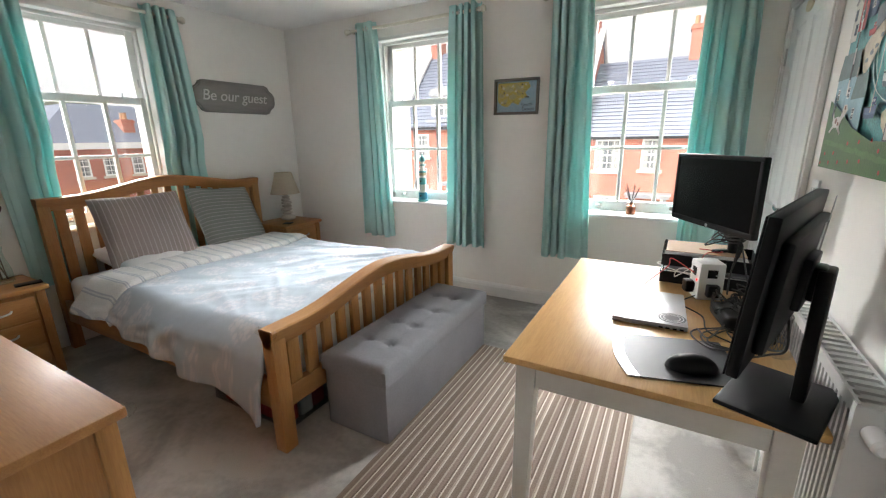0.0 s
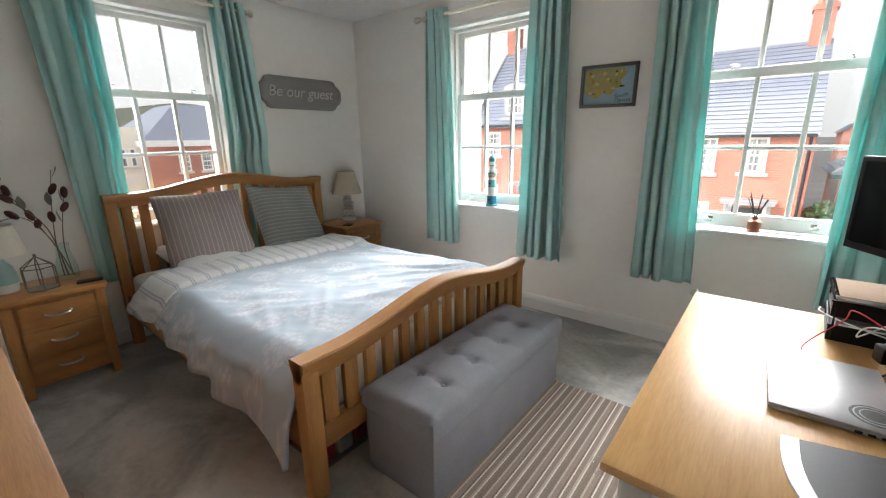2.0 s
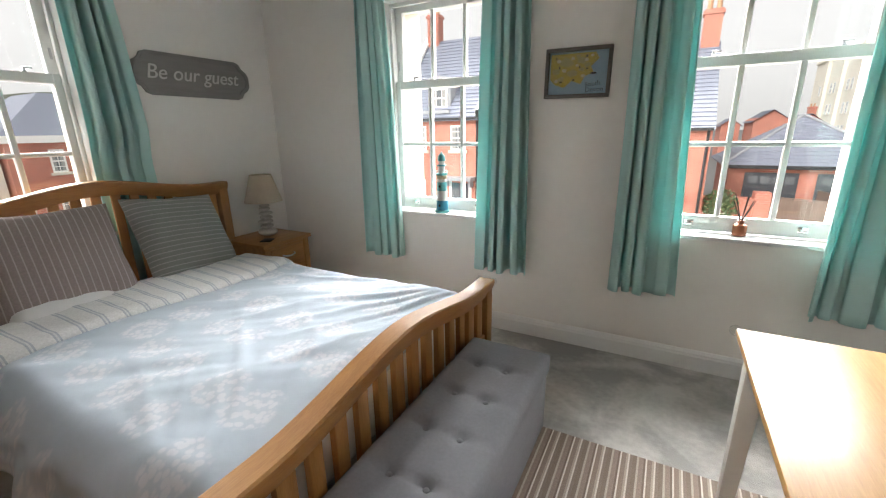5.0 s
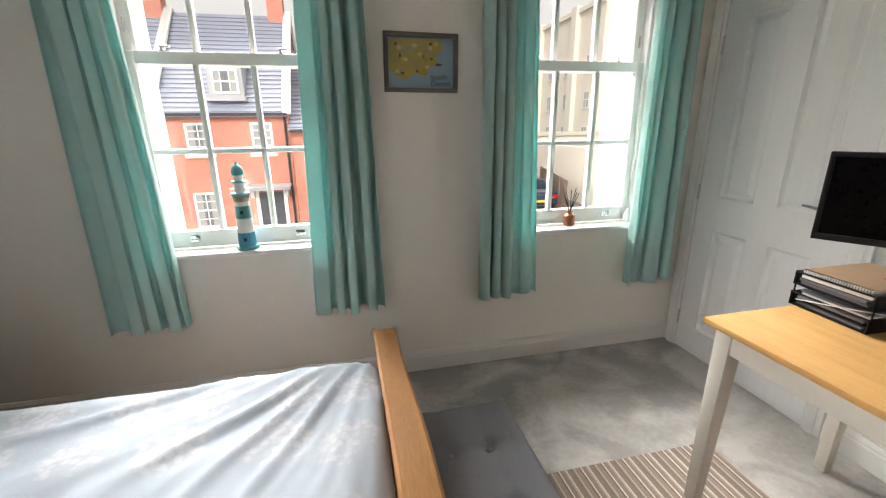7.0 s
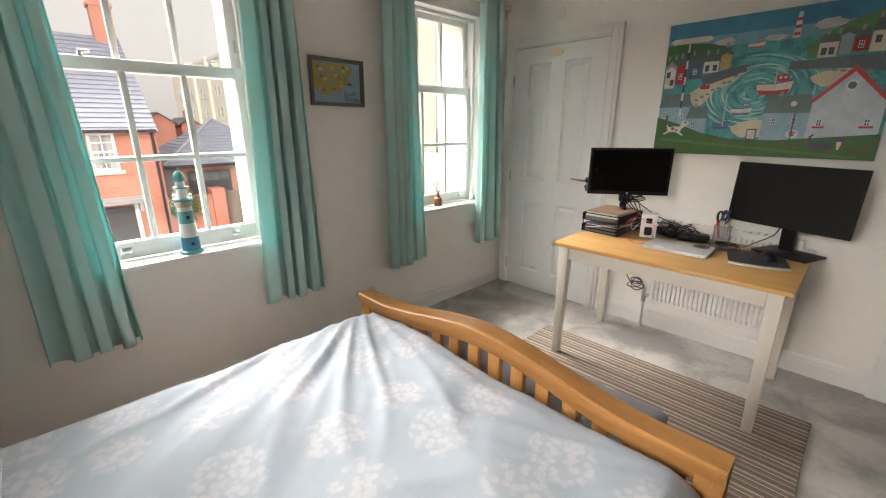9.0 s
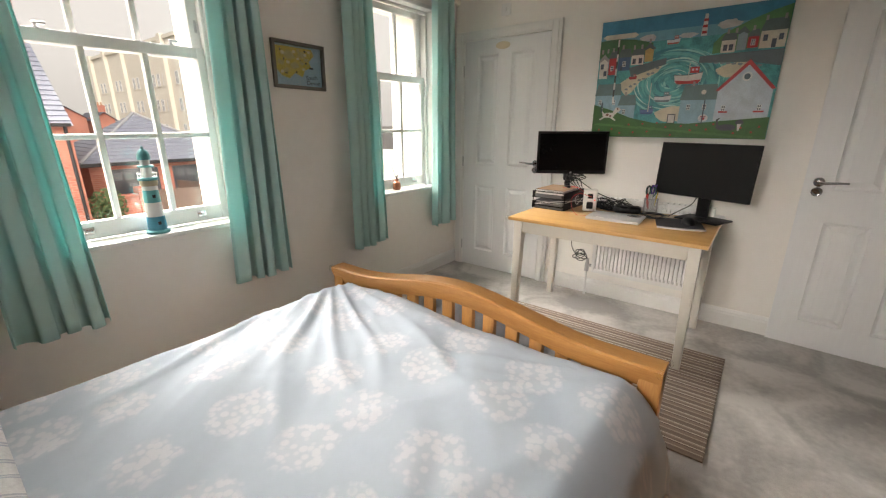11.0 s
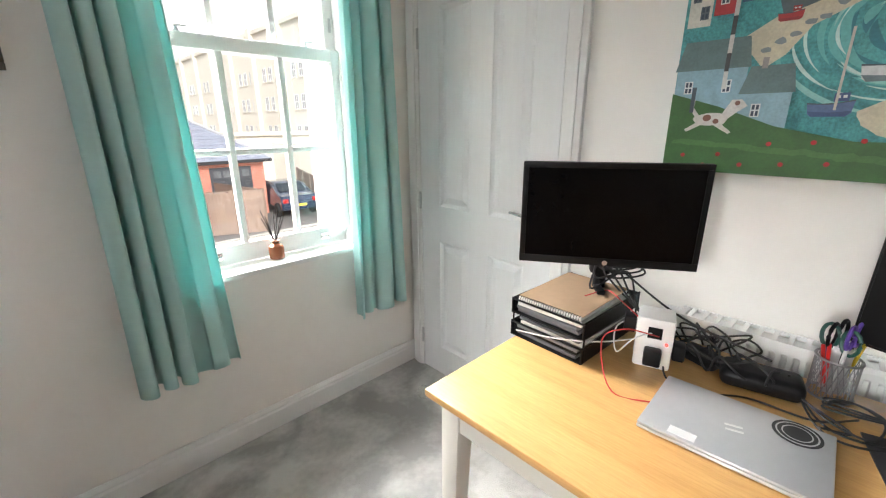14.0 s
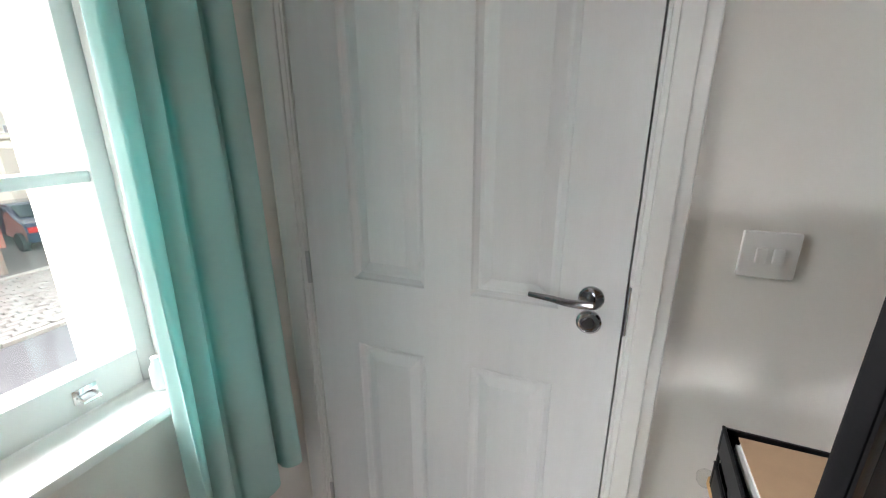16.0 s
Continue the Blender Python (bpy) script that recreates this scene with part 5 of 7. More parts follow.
MB = basis((-0.327, -0.945), 0, (-0.033, 1.751, 1.052), -4)
mon_b, mp = monitor("monitor", MB, 0.556, 0.326, 0.006, M_screen_matt, "slim black monitor on a flat square stand")
bm = B()
box(bm, -0.06, 0.06, -0.07, 0.05, -0.062, -0.044, 0.005)
box(bm, -0.03, 0.03, -0.05, 0.03, -0.085, -0.060, 0.008)
mp("mount", bm, M_black)
M_label = mat("grey_label", (0.45, 0.45, 0.45), 0.5)
for x, y, w, h in ((-0.15, 0.07, 0.035, 0.03), (-0.15, 0.02, 0.04, 0.05), (-0.19, 0.10, 0.02, 0.06)):
    bm = B()
    box(bm, x, x + w, y, y + h, -0.0465, -0.0452)
    mp("sticker", bm, M_label, "small pale sticker on the back")
cx, cy = (MB @ Vector((0, 0, -0.085)))[:2]
bm = B()
box(bm, -0.035, 0.035, -0.014, 0.014, 0.0, 0.315, 0.006, basis((-0.327, -0.945), 0, (cx, cy, Z + 0.012)) @ pose(0, 0, 0, -90))
part("stand_column", bm, M_black, mon_b)
bm = B()
box(bm, -0.13, 0.13, -0.105, 0.085, Z, Z + 0.012, 0.004, Matrix.Translation((cx - 0.05, cy - 0.01, 0)) @ pose(0, 0, 0, 0, 0, 68))
part("stand_base", bm, M_black, mon_b, "flat black base plate")

# laptop
M_lap = mat("brushed_aluminium", (0.58, 0.585, 0.60), 0.36, metal=0.5, vary=0.03)
LM = pose(-0.293, 2.155, Z, 0, 0, 2)
lap = thing("laptop", (-0.283, 2.155, DZ), "closed silver laptop with a round black sticker", "laptop")
bm = B()
box(bm, -0.113, 0.113, -0.158, 0.158, 0.002, 0.011, 0.004, LM)
part("base", bm, M_lap, lap)
bm = B()
box(bm, -0.113, 0.113, -0.158, 0.158, 0.0125, 0.019, 0.003, LM)
lid = part("lid", bm, M_lap, lap)
bm = B()
prism(bm, blob(0.068, -0.098, 0.042, 0.042, 32), 0.0004, LM @ pose(0, 0, 0.0191))
part("sticker", bm, M_ink, lid, "round black sticker with grey rim")
bm = B()
for r0, r1 in ((0.036, 0.033), (0.026, 0.0235)):
    a, b = blob(0.068, -0.098, r0, r0, 32), blob(0.068, -0.098, r1, r1, 32)
    va, vb = [bm.verts.new(LM @ Vector((*p, 0.0199))) for p in a], [bm.verts.new(LM @ Vector((*p, 0.0199))) for p in b]
    for k in range(32):
        bm.faces.new((va[k], va[(k + 1) % 32], vb[(k + 1) % 32], vb[k]))
part("sticker_ring", bm, M_label, lid)
bm = B()
for dx in (-0.012, 0.004):
    prism(bm, [(dx, -0.016), (dx + 0.006, -0.016), (dx + 0.006, 0.016), (dx, 0.016)], 0.0004, LM @ pose(0, 0, 0.0191, 0, 0, 15))
part("badge", bm, M_plastic, lid, "pale slanted badge")
bm = B()
prism(bm, rect(-0.105, -0.080, 0.05, 0.10), 0.0004, LM @ pose(0, 0, 0.0191))
part("sticker", bm, M_plastic, lid, "small white label")
bm = B()
for k, y in enumerate((-0.12, -0.10, -0.075, -0.05)):
    box(bm, 0.03 + 0.02 * k, 0.042 + 0.02 * k, -0.1585, -0.157, 0.004, 0.009, 0, LM)
part("port", bm, M_black, lap, "dark ports along the edge")

# mouse mat and mouse
M_mat = mat("black_rubber_mat", (0.022, 0.022, 0.026), 0.5, vary=0.1, bump=0.1, bump_scale=500)
TM = pose(-0.195, 1.812, Z, 0, 0, 14)
mm = thing("mouse_mat", (-0.195, 1.812, DZ), "black mouse mat with a curved silver rim", "mouse mat")
edge = [(-0.155 - 0.020 * math.cos((k - 6) / 6 * math.pi / 2), -0.125 + 0.25 * k / 12) for k in range(13)]
bm = B()
prism(bm, [(0.135, -0.125), (0.135, 0.125)] + [(x + 0.030, y) for x, y in reversed(edge)], 0.004, TM)
part("pad", bm, M_mat, mm, smooth=0)
bm = B()
prism(bm, [(x, y) for x, y in edge] + [(x + 0.0295, y) for x, y in reversed(edge)], 0.005, TM)
part("rim", bm, M_lap, mm, "silver curved rim", smooth=0)
bm = B()
ball(bm, (0, 0, 0.006), 0.066, 0.038, 0.038, u=24, v=14)
for v in bm.verts:
    if v.co.z < 0.004:
        v.co.z = 0.0042
bmesh.ops.transform(bm, matrix=pose(-0.170, 1.765, Z, 0, 0, 20), verts=bm.verts)
mouse = solo("computer_mouse", bm, M_black, "black wireless mouse on the mat", "mouse")

# paper tray stack
tray = thing("paper_tray", (-0.10, 2.62, DZ), "two-tier black wire paper tray full of papers", "paper tray")
TR = pose(-0.105, 2.622, Z, 0, 0, -3)
for zz in (0.0, 0.075):
    bm = B()
    box(bm, -0.165, 0.165, -0.120, 0.120, zz, zz + 0.003, 0, TR)
    for s in (-1, 1):
        box(bm, -0.165, 0.165, s * 0.120 - 0.002, s * 0.120 + 0.002, zz, zz + 0.045, 0, TR)
    box(bm, 0.163, 0.167, -0.12, 0.12, zz, zz + 0.045, 0, TR)
    for a, b in (((-0.165, -0.12), (0.165, -0.12)), ((-0.165, 0.12), (0.165, 0.12)), ((-0.165, -0.12), (-0.165, 0.12))):
        tube(bm, [TR @ Vector((*a, zz + 0.046)), TR @ Vector((*b, zz + 0.046))], 0.003, n=6)
    part("tier", bm, M_black, tray)
for x in (-0.155, 0.155):
    for y in (-0.12, 0.12):
        bm = B()
        tube(bm, [TR @ Vector((x, y, 0)), TR @ Vector((x, y, 0.122))], 0.003, n=6)
        part("post", bm, M_black, tray)
M_paper = mat("white_paper", (0.72, 0.72, 0.70), 0.8, vary=0.04)
M_card = mat("brown_card", (0.42, 0.28, 0.17), 0.8, vary=0.06, bump=0.1)
M_greycard = mat("grey_folder_card", (0.14, 0.14, 0.15), 0.7, vary=0.1)
rnd = random.Random(4)
for k in range(5):
    bm = B()
    box(bm, -0.145, 0.15, -0.104, 0.104, 0.004 + 0.011 * k, 0.013 + 0.011 * k, 0.001, TR @ pose(rnd.uniform(-0.012, 0.004), 0, 0, 0, 0, rnd.uniform(-2, 2)))
    solo("document", bm, M_paper if k == 3 else (M_black if k % 2 else M_greycard), "document in a folder lying in the tray", "document", "documents in the tray")
for k in range(3):
    bm = B()
    box(bm, -0.150, 0.148, -0.104, 0.104, 0.079 + 0.013 * k, 0.089 + 0.013 * k, 0.001, TR @ pose(rnd.uniform(-0.015, 0.004), 0, 0, 0, 0, rnd.uniform(-2, 2)))
    solo("document", bm, M_paper if k == 2 else M_greycard, "bound document lying in the upper tray", "document", "documents in the tray")
nb = thing("notebook", (-0.11, 2.625, DZ + 0.12), "card-covered spiral notebook on top of the trays", "notebook")
NM = TR @ pose(-0.012, 0.0, 0.124, 0, 0, 2)
bm = B()
box(bm, -0.150, 0.135, -0.102, 0.102, 0, 0.010, 0.001, NM)
part("page_block", bm, M_paper, nb)
bm = B()
box(bm, -0.145, 0.140, -0.104, 0.104, 0.0105, 0.0125, 0, NM)
part("cover", bm, M_card, nb, "brown card cover")
bm = B()
for k in range(26):
    y = -0.098 + 0.196 * k / 25
    tube(bm, [NM @ Vector((-0.150 + 0.007 * math.cos(a), y, 0.006 + 0.009 * math.sin(a))) for a in [q * math.pi / 4 for q in range(9)]], 0.0011, n=4)
part("spiral", bm, M_ink, nb, "black wire spiral binding")
bm = B()
box(bm, -0.03, 0.03, -0.012, 0.012, 0.0, 0.014, 0.004, NM @ pose(0.05, -0.05, 0.0127, 0, 0, 40))
solo("usb_dongle", bm, M_black, "small black dongle lying on the notebook", "dongle")

# socket tower
ext = thing("socket_tower", (-0.115, 2.385, DZ), "white cube socket tower with dark outlets", "socket tower")
EM = pose(-0.115, 2.385, Z, 0, 0, 18)
bm = B()
box(bm, -0.045, 0.045, -0.045, 0.045, 0.0, 0.145, 0.008, EM)
tw = part("body", bm, M_plastic, ext)
for z in (0.045, 0.105):
    for r in (0, 90, 180, 270):
        bm = B()
        box(bm, -0.017, 0.017, -0.0465, -0.0445, z - 0.016, z + 0.016, 0.0008, EM @ pose(0, 0, 0, 0, 0, r))
        part("outlet", bm, M_black if r in (0, 270) else M_label, tw)
M_red = bpy.data.materials.new("red_led")
M_red.use_nodes = True
M_red.node_tree.nodes["Principled BSDF"].inputs["Base Color"].default_value = (0.8, 0.02, 0.02, 1)
M_red.node_tree.nodes["Principled BSDF"].inputs["Emission Color"].default_value = (1, 0.03, 0.02, 1)
M_red.node_tree.nodes["Principled BSDF"].inputs["Emission Strength"].default_value = 2.0
bm = B()
lathe(bm, 0, 0, [(0.0045, 0), (0.0045, 0.002), (0.003, 0.003)], 14, EM @ pose(-0.0452, -0.030, 0.078, 0, -90))
part("power_button", bm, M_red, tw, "glowing red power button")

for r, z in ((270, 0.045), (0, 0.045), (180, 0.105)):
    bm = B()
    box(bm, -0.021, 0.021, -0.078, -0.0468, z - 0.023, z + 0.023, 0.006, EM @ pose(0, 0, 0, 0, 0, r))
    solo("mains_plug", bm, M_black, "black mains plug pushed into the socket tower", "plug", "mains plugs")
# double wall socket behind the desk
ws = thing("wall_socket", (XE, 2.385, 0.74), "white double wall socket behind the desk", "socket")
bm = B()
box(bm, XE - 0.010, XE, 2.318, 2.452, 0.700, 0.786, 0.003)
wsp = part("plate", bm, M_plastic, ws)
for yy in (2.352, 2.418):
    bm = B()
    box(bm, XE - 0.0125, XE - 0.0095, yy - 0.006, yy + 0.006, 0.765, 0.778, 0.001)
    part("rocker", bm, M_plastic, wsp)
# adapter, pot, jar
bm = B()
box(bm, -0.045, 0.045, -0.085, 0.085, 0.0, 0.048, 0.020, pose(-0.05, 2.150, Z, 0, 0, 12), seg=4)
solo("power_adapter", bm, M_black, "rounded black docking station among cables", "adapter")
bm = B()
box(bm, -0.03, 0.03, -0.05, 0.05, 0.0, 0.03, 0.006, pose(-0.02, 2.285, Z, 0, 0, -20))
solo("power_adapter", bm, M_black, "black power brick among cables", "adapter")
pot = thing("pen_pot", (0.035, 2.025, DZ), "grey wire-mesh pen pot holding scissors and pens", "pen pot")
M_mesh = mat("grey_mesh_metal", (0.30, 0.30, 0.31), 0.4, metal=0.8)
bm = B()
for k in range(26):
    a = 2 * math.pi * k / 26
    for tw_ in (0.5, -0.5):
        tube(bm, [(0.035 + 0.042 * math.cos(a + tw_ * q / 4), 2.025 + 0.042 * math.sin(a + tw_ * q / 4), Z + 0.1 * q / 4) for q in range(5)], 0.0011, n=4)
for z in (0.002, 0.099):
    tube(bm, [(0.035 + 0.0425 * math.cos(q * math.pi / 12), 2.025 + 0.0425 * math.sin(q * math.pi / 12), Z + z) for q in range(25)], 0.003, n=6)
part("mesh_wall", bm, M_mesh, pot)
M_pens = [mat("pen_plastic", c, 0.35) for c in ((0.02, 0.02, 0.02), (0.55, 0.02, 0.02), (0.55, 0.40, 0.03), (0.02, 0.05, 0.25), (0.6, 0.6, 0.6))]
for k in range(7):
    a = k * 2.4
    bm = B()
    tube(bm, [(0.035 + 0.012 * math.cos(a), 2.025 + 0.012 * math.sin(a), Z + 0.006), (0.035 + 0.034 * math.cos(a), 2.025 + 0.034 * math.sin(a), Z + 0.125 + 0.012 * (k % 3))], 0.004, n=8)
    solo("pen", bm, M_pens[k % 5], "coloured pen standing in the mesh pot", "pen", "pens")
M_green = mat("green_handle", (0.02, 0.10, 0.08), 0.4)
M_purple = mat("purple_handle", (0.10, 0.05, 0.30), 0.4)
for k, (mt, a) in enumerate(((M_green, 2.6), (M_black, 1.2), (M_purple, 4.4))):
    s = thing("scissors", (0.035, 2.025, Z), "scissors with looped handles standing in the pot", "scissors", "scissors in the pot")
    c0, c1 = math.cos(a), math.sin(a)
    bx, by = 0.035 + 0.015 * c0, 2.025 + 0.015 * c1
    for sg in (-1, 1):
        bm = B()
        ctr = Vector((bx + sg * 0.021 * c1, by - sg * 0.021 * c0, Z + 0.150 + 0.006 * k))
        tube(bm, [ctr + Vector((0.018 * math.cos(q * math.pi / 7) * c1, -0.018 * math.cos(q * math.pi / 7) * c0, 0.030 * math.sin(q * math.pi / 7))) for q in range(15)], 0.0042, n=6)
        part("handle", bm, mt, s)
    bm = B()
    box(bm, bx - 0.002, bx + 0.002, by - 0.008, by + 0.008, Z + 0.008, Z + 0.130)
    part("blade", bm, M_steel, s)
M_jar = glass("jar_glass", (0.97, 0.98, 0.98), 0.02)
bm = B()
lathe(bm, 0.045, 1.955, [(0.022, Z), (0.030, Z + 0.004), (0.032, Z + 0.05), (0.030, Z + 0.065)], 20)
solo("glass_tumbler", bm, M_jar, "small clear glass tumbler by the pen pot", "glass")

M_cable = mat("black_cable", (0.014, 0.014, 0.015), 0.5)
M_redcable = mat("red_cable", (0.55, 0.03, 0.03), 0.5)
M_whitecable = mat("white_cable", (0.7, 0.7, 0.7), 0.5)


def cable(pts, material, label, r=0.0025, n=7):
    bm = B()
    tube(bm, curve_pts(pts, n), r, n=6)
    solo("cable", bm, material, label, "cable", "desk cables")


rnd = random.Random(8)
for k in range(9):
    pts = []
    p = Vector((0.0 + rnd.uniform(-0.05, 0.04), 2.30 + rnd.uniform(-0.05, 0.03), Z + 0.01))
    for q in range(9):
        pts.append(tuple(p))
        p = Vector((min(0.07, max(-0.10, p.x + rnd.uniform(-0.07, 0.07))), min(2.36, max(2.10, p.y + rnd.uniform(-0.075, 0.06))), Z + rnd.uniform(0.02, 0.075) if q < 7 else Z + 0.005))
    cable(pts, M_cable, "tangled black power cable on the desk", 0.0028)
for k in range(4):
    cable([(px, py, 1.06 - 0.02 * k), (px - 0.04 - 0.02 * k, py - 0.02, 1.00 - 0.03 * k), (px - 0.02, py - 0.07, 0.95), (px + 0.02, py - 0.03 * k, 0.93), (px - 0.01, py - 0.14, 0.84), (-0.05, 2.33, Z + 0.04)], M_cable, "black cable hanging from the monitor arm", 0.003)
cable([(px, py, 1.0), (px + 0.02, py - 0.10, 0.92), (px + 0.03, py - 0.25, 0.84), (0.02, 2.14, Z + 0.045)], M_cable, "black cable hanging from the monitor arm", 0.003)
for k in range(3):
    cable([(-0.02 + 0.02 * k, 2.10, Z + 0.02), (-0.10 - 0.03 * k, 2.02, Z + 0.006), (-0.12, 1.95 - 0.02 * k, Z + 0.006), (-0.03, 1.93, Z + 0.006 + 0.004 * k), (0.0, 1.98, Z + 0.014), (-0.07 + 0.02 * k, 2.03, Z + 0.016), (-0.02, 1.90, Z + 0.006)], M_cable, "loose black cable loops beside the laptop", 0.0025)
cable([(-0.02, 1.90, Z + 0.006), (0.0, 1.84, Z + 0.05), (0.02, 1.78, Z + 0.10), (0.0, cy + 0.02, 0.96)], M_cable, "black cable running up to the monitor", 0.003)
cable([(-0.15, 2.03, Z + 0.01), (-0.12, 1.98, Z + 0.006), (-0.08, 2.06, Z + 0.02), (-0.05, 2.09, Z + 0.03)], M_cable, "black lead plugged into the laptop", 0.0025)
cable([(-0.16, 2.36, Z + 0.10), (-0.24, 2.42, Z + 0.13), (-0.25, 2.47, Z + 0.08), (-0.33, 2.40, Z + 0.004), (-0.30, 2.30, Z + 0.004)], M_redcable, "thin red charging cable over the trays", 0.0018)
cable([(-0.15, 2.40, Z + 0.12), (-0.12, 2.48, Z + 0.15), (-0.06, 2.55, Z + 0.145), (-0.14, 2.58, Z + 0.142)], M_redcable, "thin red charging cable over the trays", 0.0018)
cable([(-0.13, 2.42, Z + 0.06), (-0.24, 2.48, Z + 0.07), (-0.29, 2.58, Z + 0.06), (-0.28, 2.72, Z + 0.03)], M_whitecable, "white charging cable across the trays", 0.002)
for k in range(5):
    a = 1.1 * k
    cable([(px - 0.02, py - 0.01, 1.02 - 0.01 * k), (px - 0.05 - 0.015 * math.cos(a), py - 0.05, 0.985 - 0.012 * k), (px + 0.01, py - 0.09 - 0.01 * k, 0.965 + 0.01 * math.sin(a)), (px + 0.04, py - 0.05, 0.985), (px + 0.03, py + 0.01, 1.01)], M_cable, "black cable looped under the monitor arm", 0.0028)
cable([(-0.07, 2.36, Z + 0.05), (-0.17, 2.33, Z + 0.004), (-0.19, 2.25, Z + 0.004), (-0.13, 2.16, Z + 0.004), (-0.12, 2.04, Z + 0.004), (-0.05, 1.97, Z + 0.004)], M_cable, "black lead lying behind the laptop", 0.0025)
cable([(-0.08, 2.34, Z + 0.10), (-0.20, 2.40, Z + 0.10), (-0.22, 2.44, Z + 0.05), (-0.16, 2.47, Z + 0.09), (-0.13, 2.42, Z + 0.13)], M_whitecable, "white charging cable across the trays", 0.002)
# coil hanging under the back of the desk
cable([(0.10, 2.56, 0.72), (0.10, 2.56, 0.56), (0.09, 2.56, 0.42), (0.09, 2.52, 0.34)] , M_cable, "black cable hanging behind the desk", 0.003)
cable([(0.09 + 0.012 * math.sin(k), 2.485 + 0.055 * math.cos(k * 1.1) * (0.7 + 0.3 * math.sin(k * 0.7)), 0.345 + 0.025 * math.sin(k * 1.1) + 0.02 * math.cos(k * 0.8)) for k in range(24)], M_cable, "black cable coil hanging behind the desk", 0.0035, 5)

# ---- window sill things ----
M_ltb = mat("lighthouse_blue", (0.03, 0.22, 0.33), 0.5, vary=0.12, scale=20)
M_ltt = mat("lighthouse_teal", (0.10, 0.36, 0.38), 0.5, vary=0.12, scale=20)
M_ltw = mat("lighthouse_white", (0.72, 0.72, 0.70), 0.5, vary=0.04)
M_rope = mat("jute_rope", (0.48, 0.40, 0.27), 0.9, vary=0.2, scale=60, bump=0.6, bump_scale=300)
LX, LY, LZ = -2.285, 3.825, SILL + 0.0245
lh = thing("toy_lighthouse", (LX, LY, LZ), "wooden ornamental lighthouse in blue and white bands", "ornament")


def turned(nm, prof, material, lab=""):
    bm = B()
    lathe(bm, LX, LY, [(r, LZ + z) for r, z in prof], 28)
    part(nm, bm, material, lh, lab)


turned("base", [(0.050, 0.0), (0.052, 0.004), (0.052, 0.012), (0.047, 0.018)], M_ltt)
turned("blue_band", [(0.042, 0.018), (0.039, 0.085)], M_ltb, "dark blue painted band")
turned("white_band", [(0.039, 0.085), (0.036, 0.155)], M_ltw, "white painted band")
turned("teal_band", [(0.036, 0.155), (0.033, 0.215)], M_ltt, "teal painted band")
turned("white_band", [(0.033, 0.215), (0.032, 0.235)], M_ltw)
turned("rope_band", [(0.034, 0.235), (0.037, 0.240), (0.037, 0.258), (0.034, 0.263)], M_rope, "jute rope wrapped band")
turned("gallery", [(0.041, 0.263), (0.043, 0.266), (0.043, 0.274), (0.040, 0.277)], M_ltt)
turned("lantern", [(0.023, 0.277), (0.023, 0.325)], M_ltw)
turned("upper_gallery", [(0.033, 0.325), (0.034, 0.328), (0.034, 0.332), (0.028, 0.335)], M_ltt)
turned("lamp_room", [(0.020, 0.335), (0.020, 0.360)], M_ltw)
turned("dome", [(0.027, 0.360), (0.028, 0.366), (0.026, 0.385), (0.018, 0.402), (0.006, 0.410), (0.006, 0.418), (0.002, 0.424)], M_ltt)
for k in range(12):
    a = 2 * math.pi * k / 12
    bm = B()
    tube(bm, [(LX + 0.040 * math.cos(a), LY + 0.040 * math.sin(a), LZ + 0.275), (LX + 0.040 * math.cos(a), LY + 0.040 * math.sin(a), LZ + 0.295)], 0.0012, n=5)
    part("rail_post", bm, M_ltw, lh)
bm = B()
tube(bm, [(LX + 0.040 * math.cos(q * math.pi / 12), LY + 0.040 * math.sin(q * math.pi / 12), LZ + 0.295) for q in range(25)], 0.0014, n=5)
part("rail", bm, M_ltw, lh)
for z, s in ((0.045, 0.042), (0.178, 0.0355)):
    bm = B()
    box(bm, LX - 0.007, LX + 0.007, LY - s - 0.001, LY - s + 0.006, LZ + z, LZ + z + 0.016, 0.002)
    part("opening", bm, M_ink, lh, "small dark window")

M_copper = mat("copper_glass", (0.36, 0.13, 0.07), 0.22, metal=0.35, vary=0.08, scale=20)
M_reed = mat("dark_reed", (0.035, 0.028, 0.028), 0.8)
FX, FY = -0.523, 3.855
df = thing("reed_diffuser", (FX, FY, LZ), "copper glass reed diffuser with dark sticks", "diffuser")
bm = B()
lathe(bm, FX, FY, [(0.028, LZ), (0.032, LZ + 0.004), (0.033, LZ + 0.05), (0.029, LZ + 0.060), (0.015, LZ + 0.068), (0.014, LZ + 0.078)], 28)
part("bottle", bm, M_copper, df)
bm = B()
lathe(bm, FX, FY, [(0.017, LZ + 0.078), (0.018, LZ + 0.080), (0.018, LZ + 0.084), (0.010, LZ + 0.0845)], 24)
part("collar", bm, M_copper, df)
for k in range(7):
    a = k * 0.9 + 0.4
    r = 0.030 + 0.022 * ((k * 0.37) % 1)
    bm = B()
    tube(bm, [(FX - 0.005 * math.cos(a), FY - 0.005 * math.sin(a), LZ + 0.06), (FX + r * math.cos(a) * 1.5, FY + r * math.sin(a) * 0.6, LZ + 0.19 + 0.015 * (k % 3))], 0.0024, n=6)
    part("reed", bm, M_reed, df)
bm = B()
lathe(bm, -0.145, 3.845, [(0.014, LZ), (0.017, LZ + 0.01), (0.016, LZ + 0.05), (0.008, LZ + 0.065), (0.008, LZ + 0.078)], 18)
solo("white_bottle", bm, M_plastic, "small white bottle in the corner of the sill", "bottle")

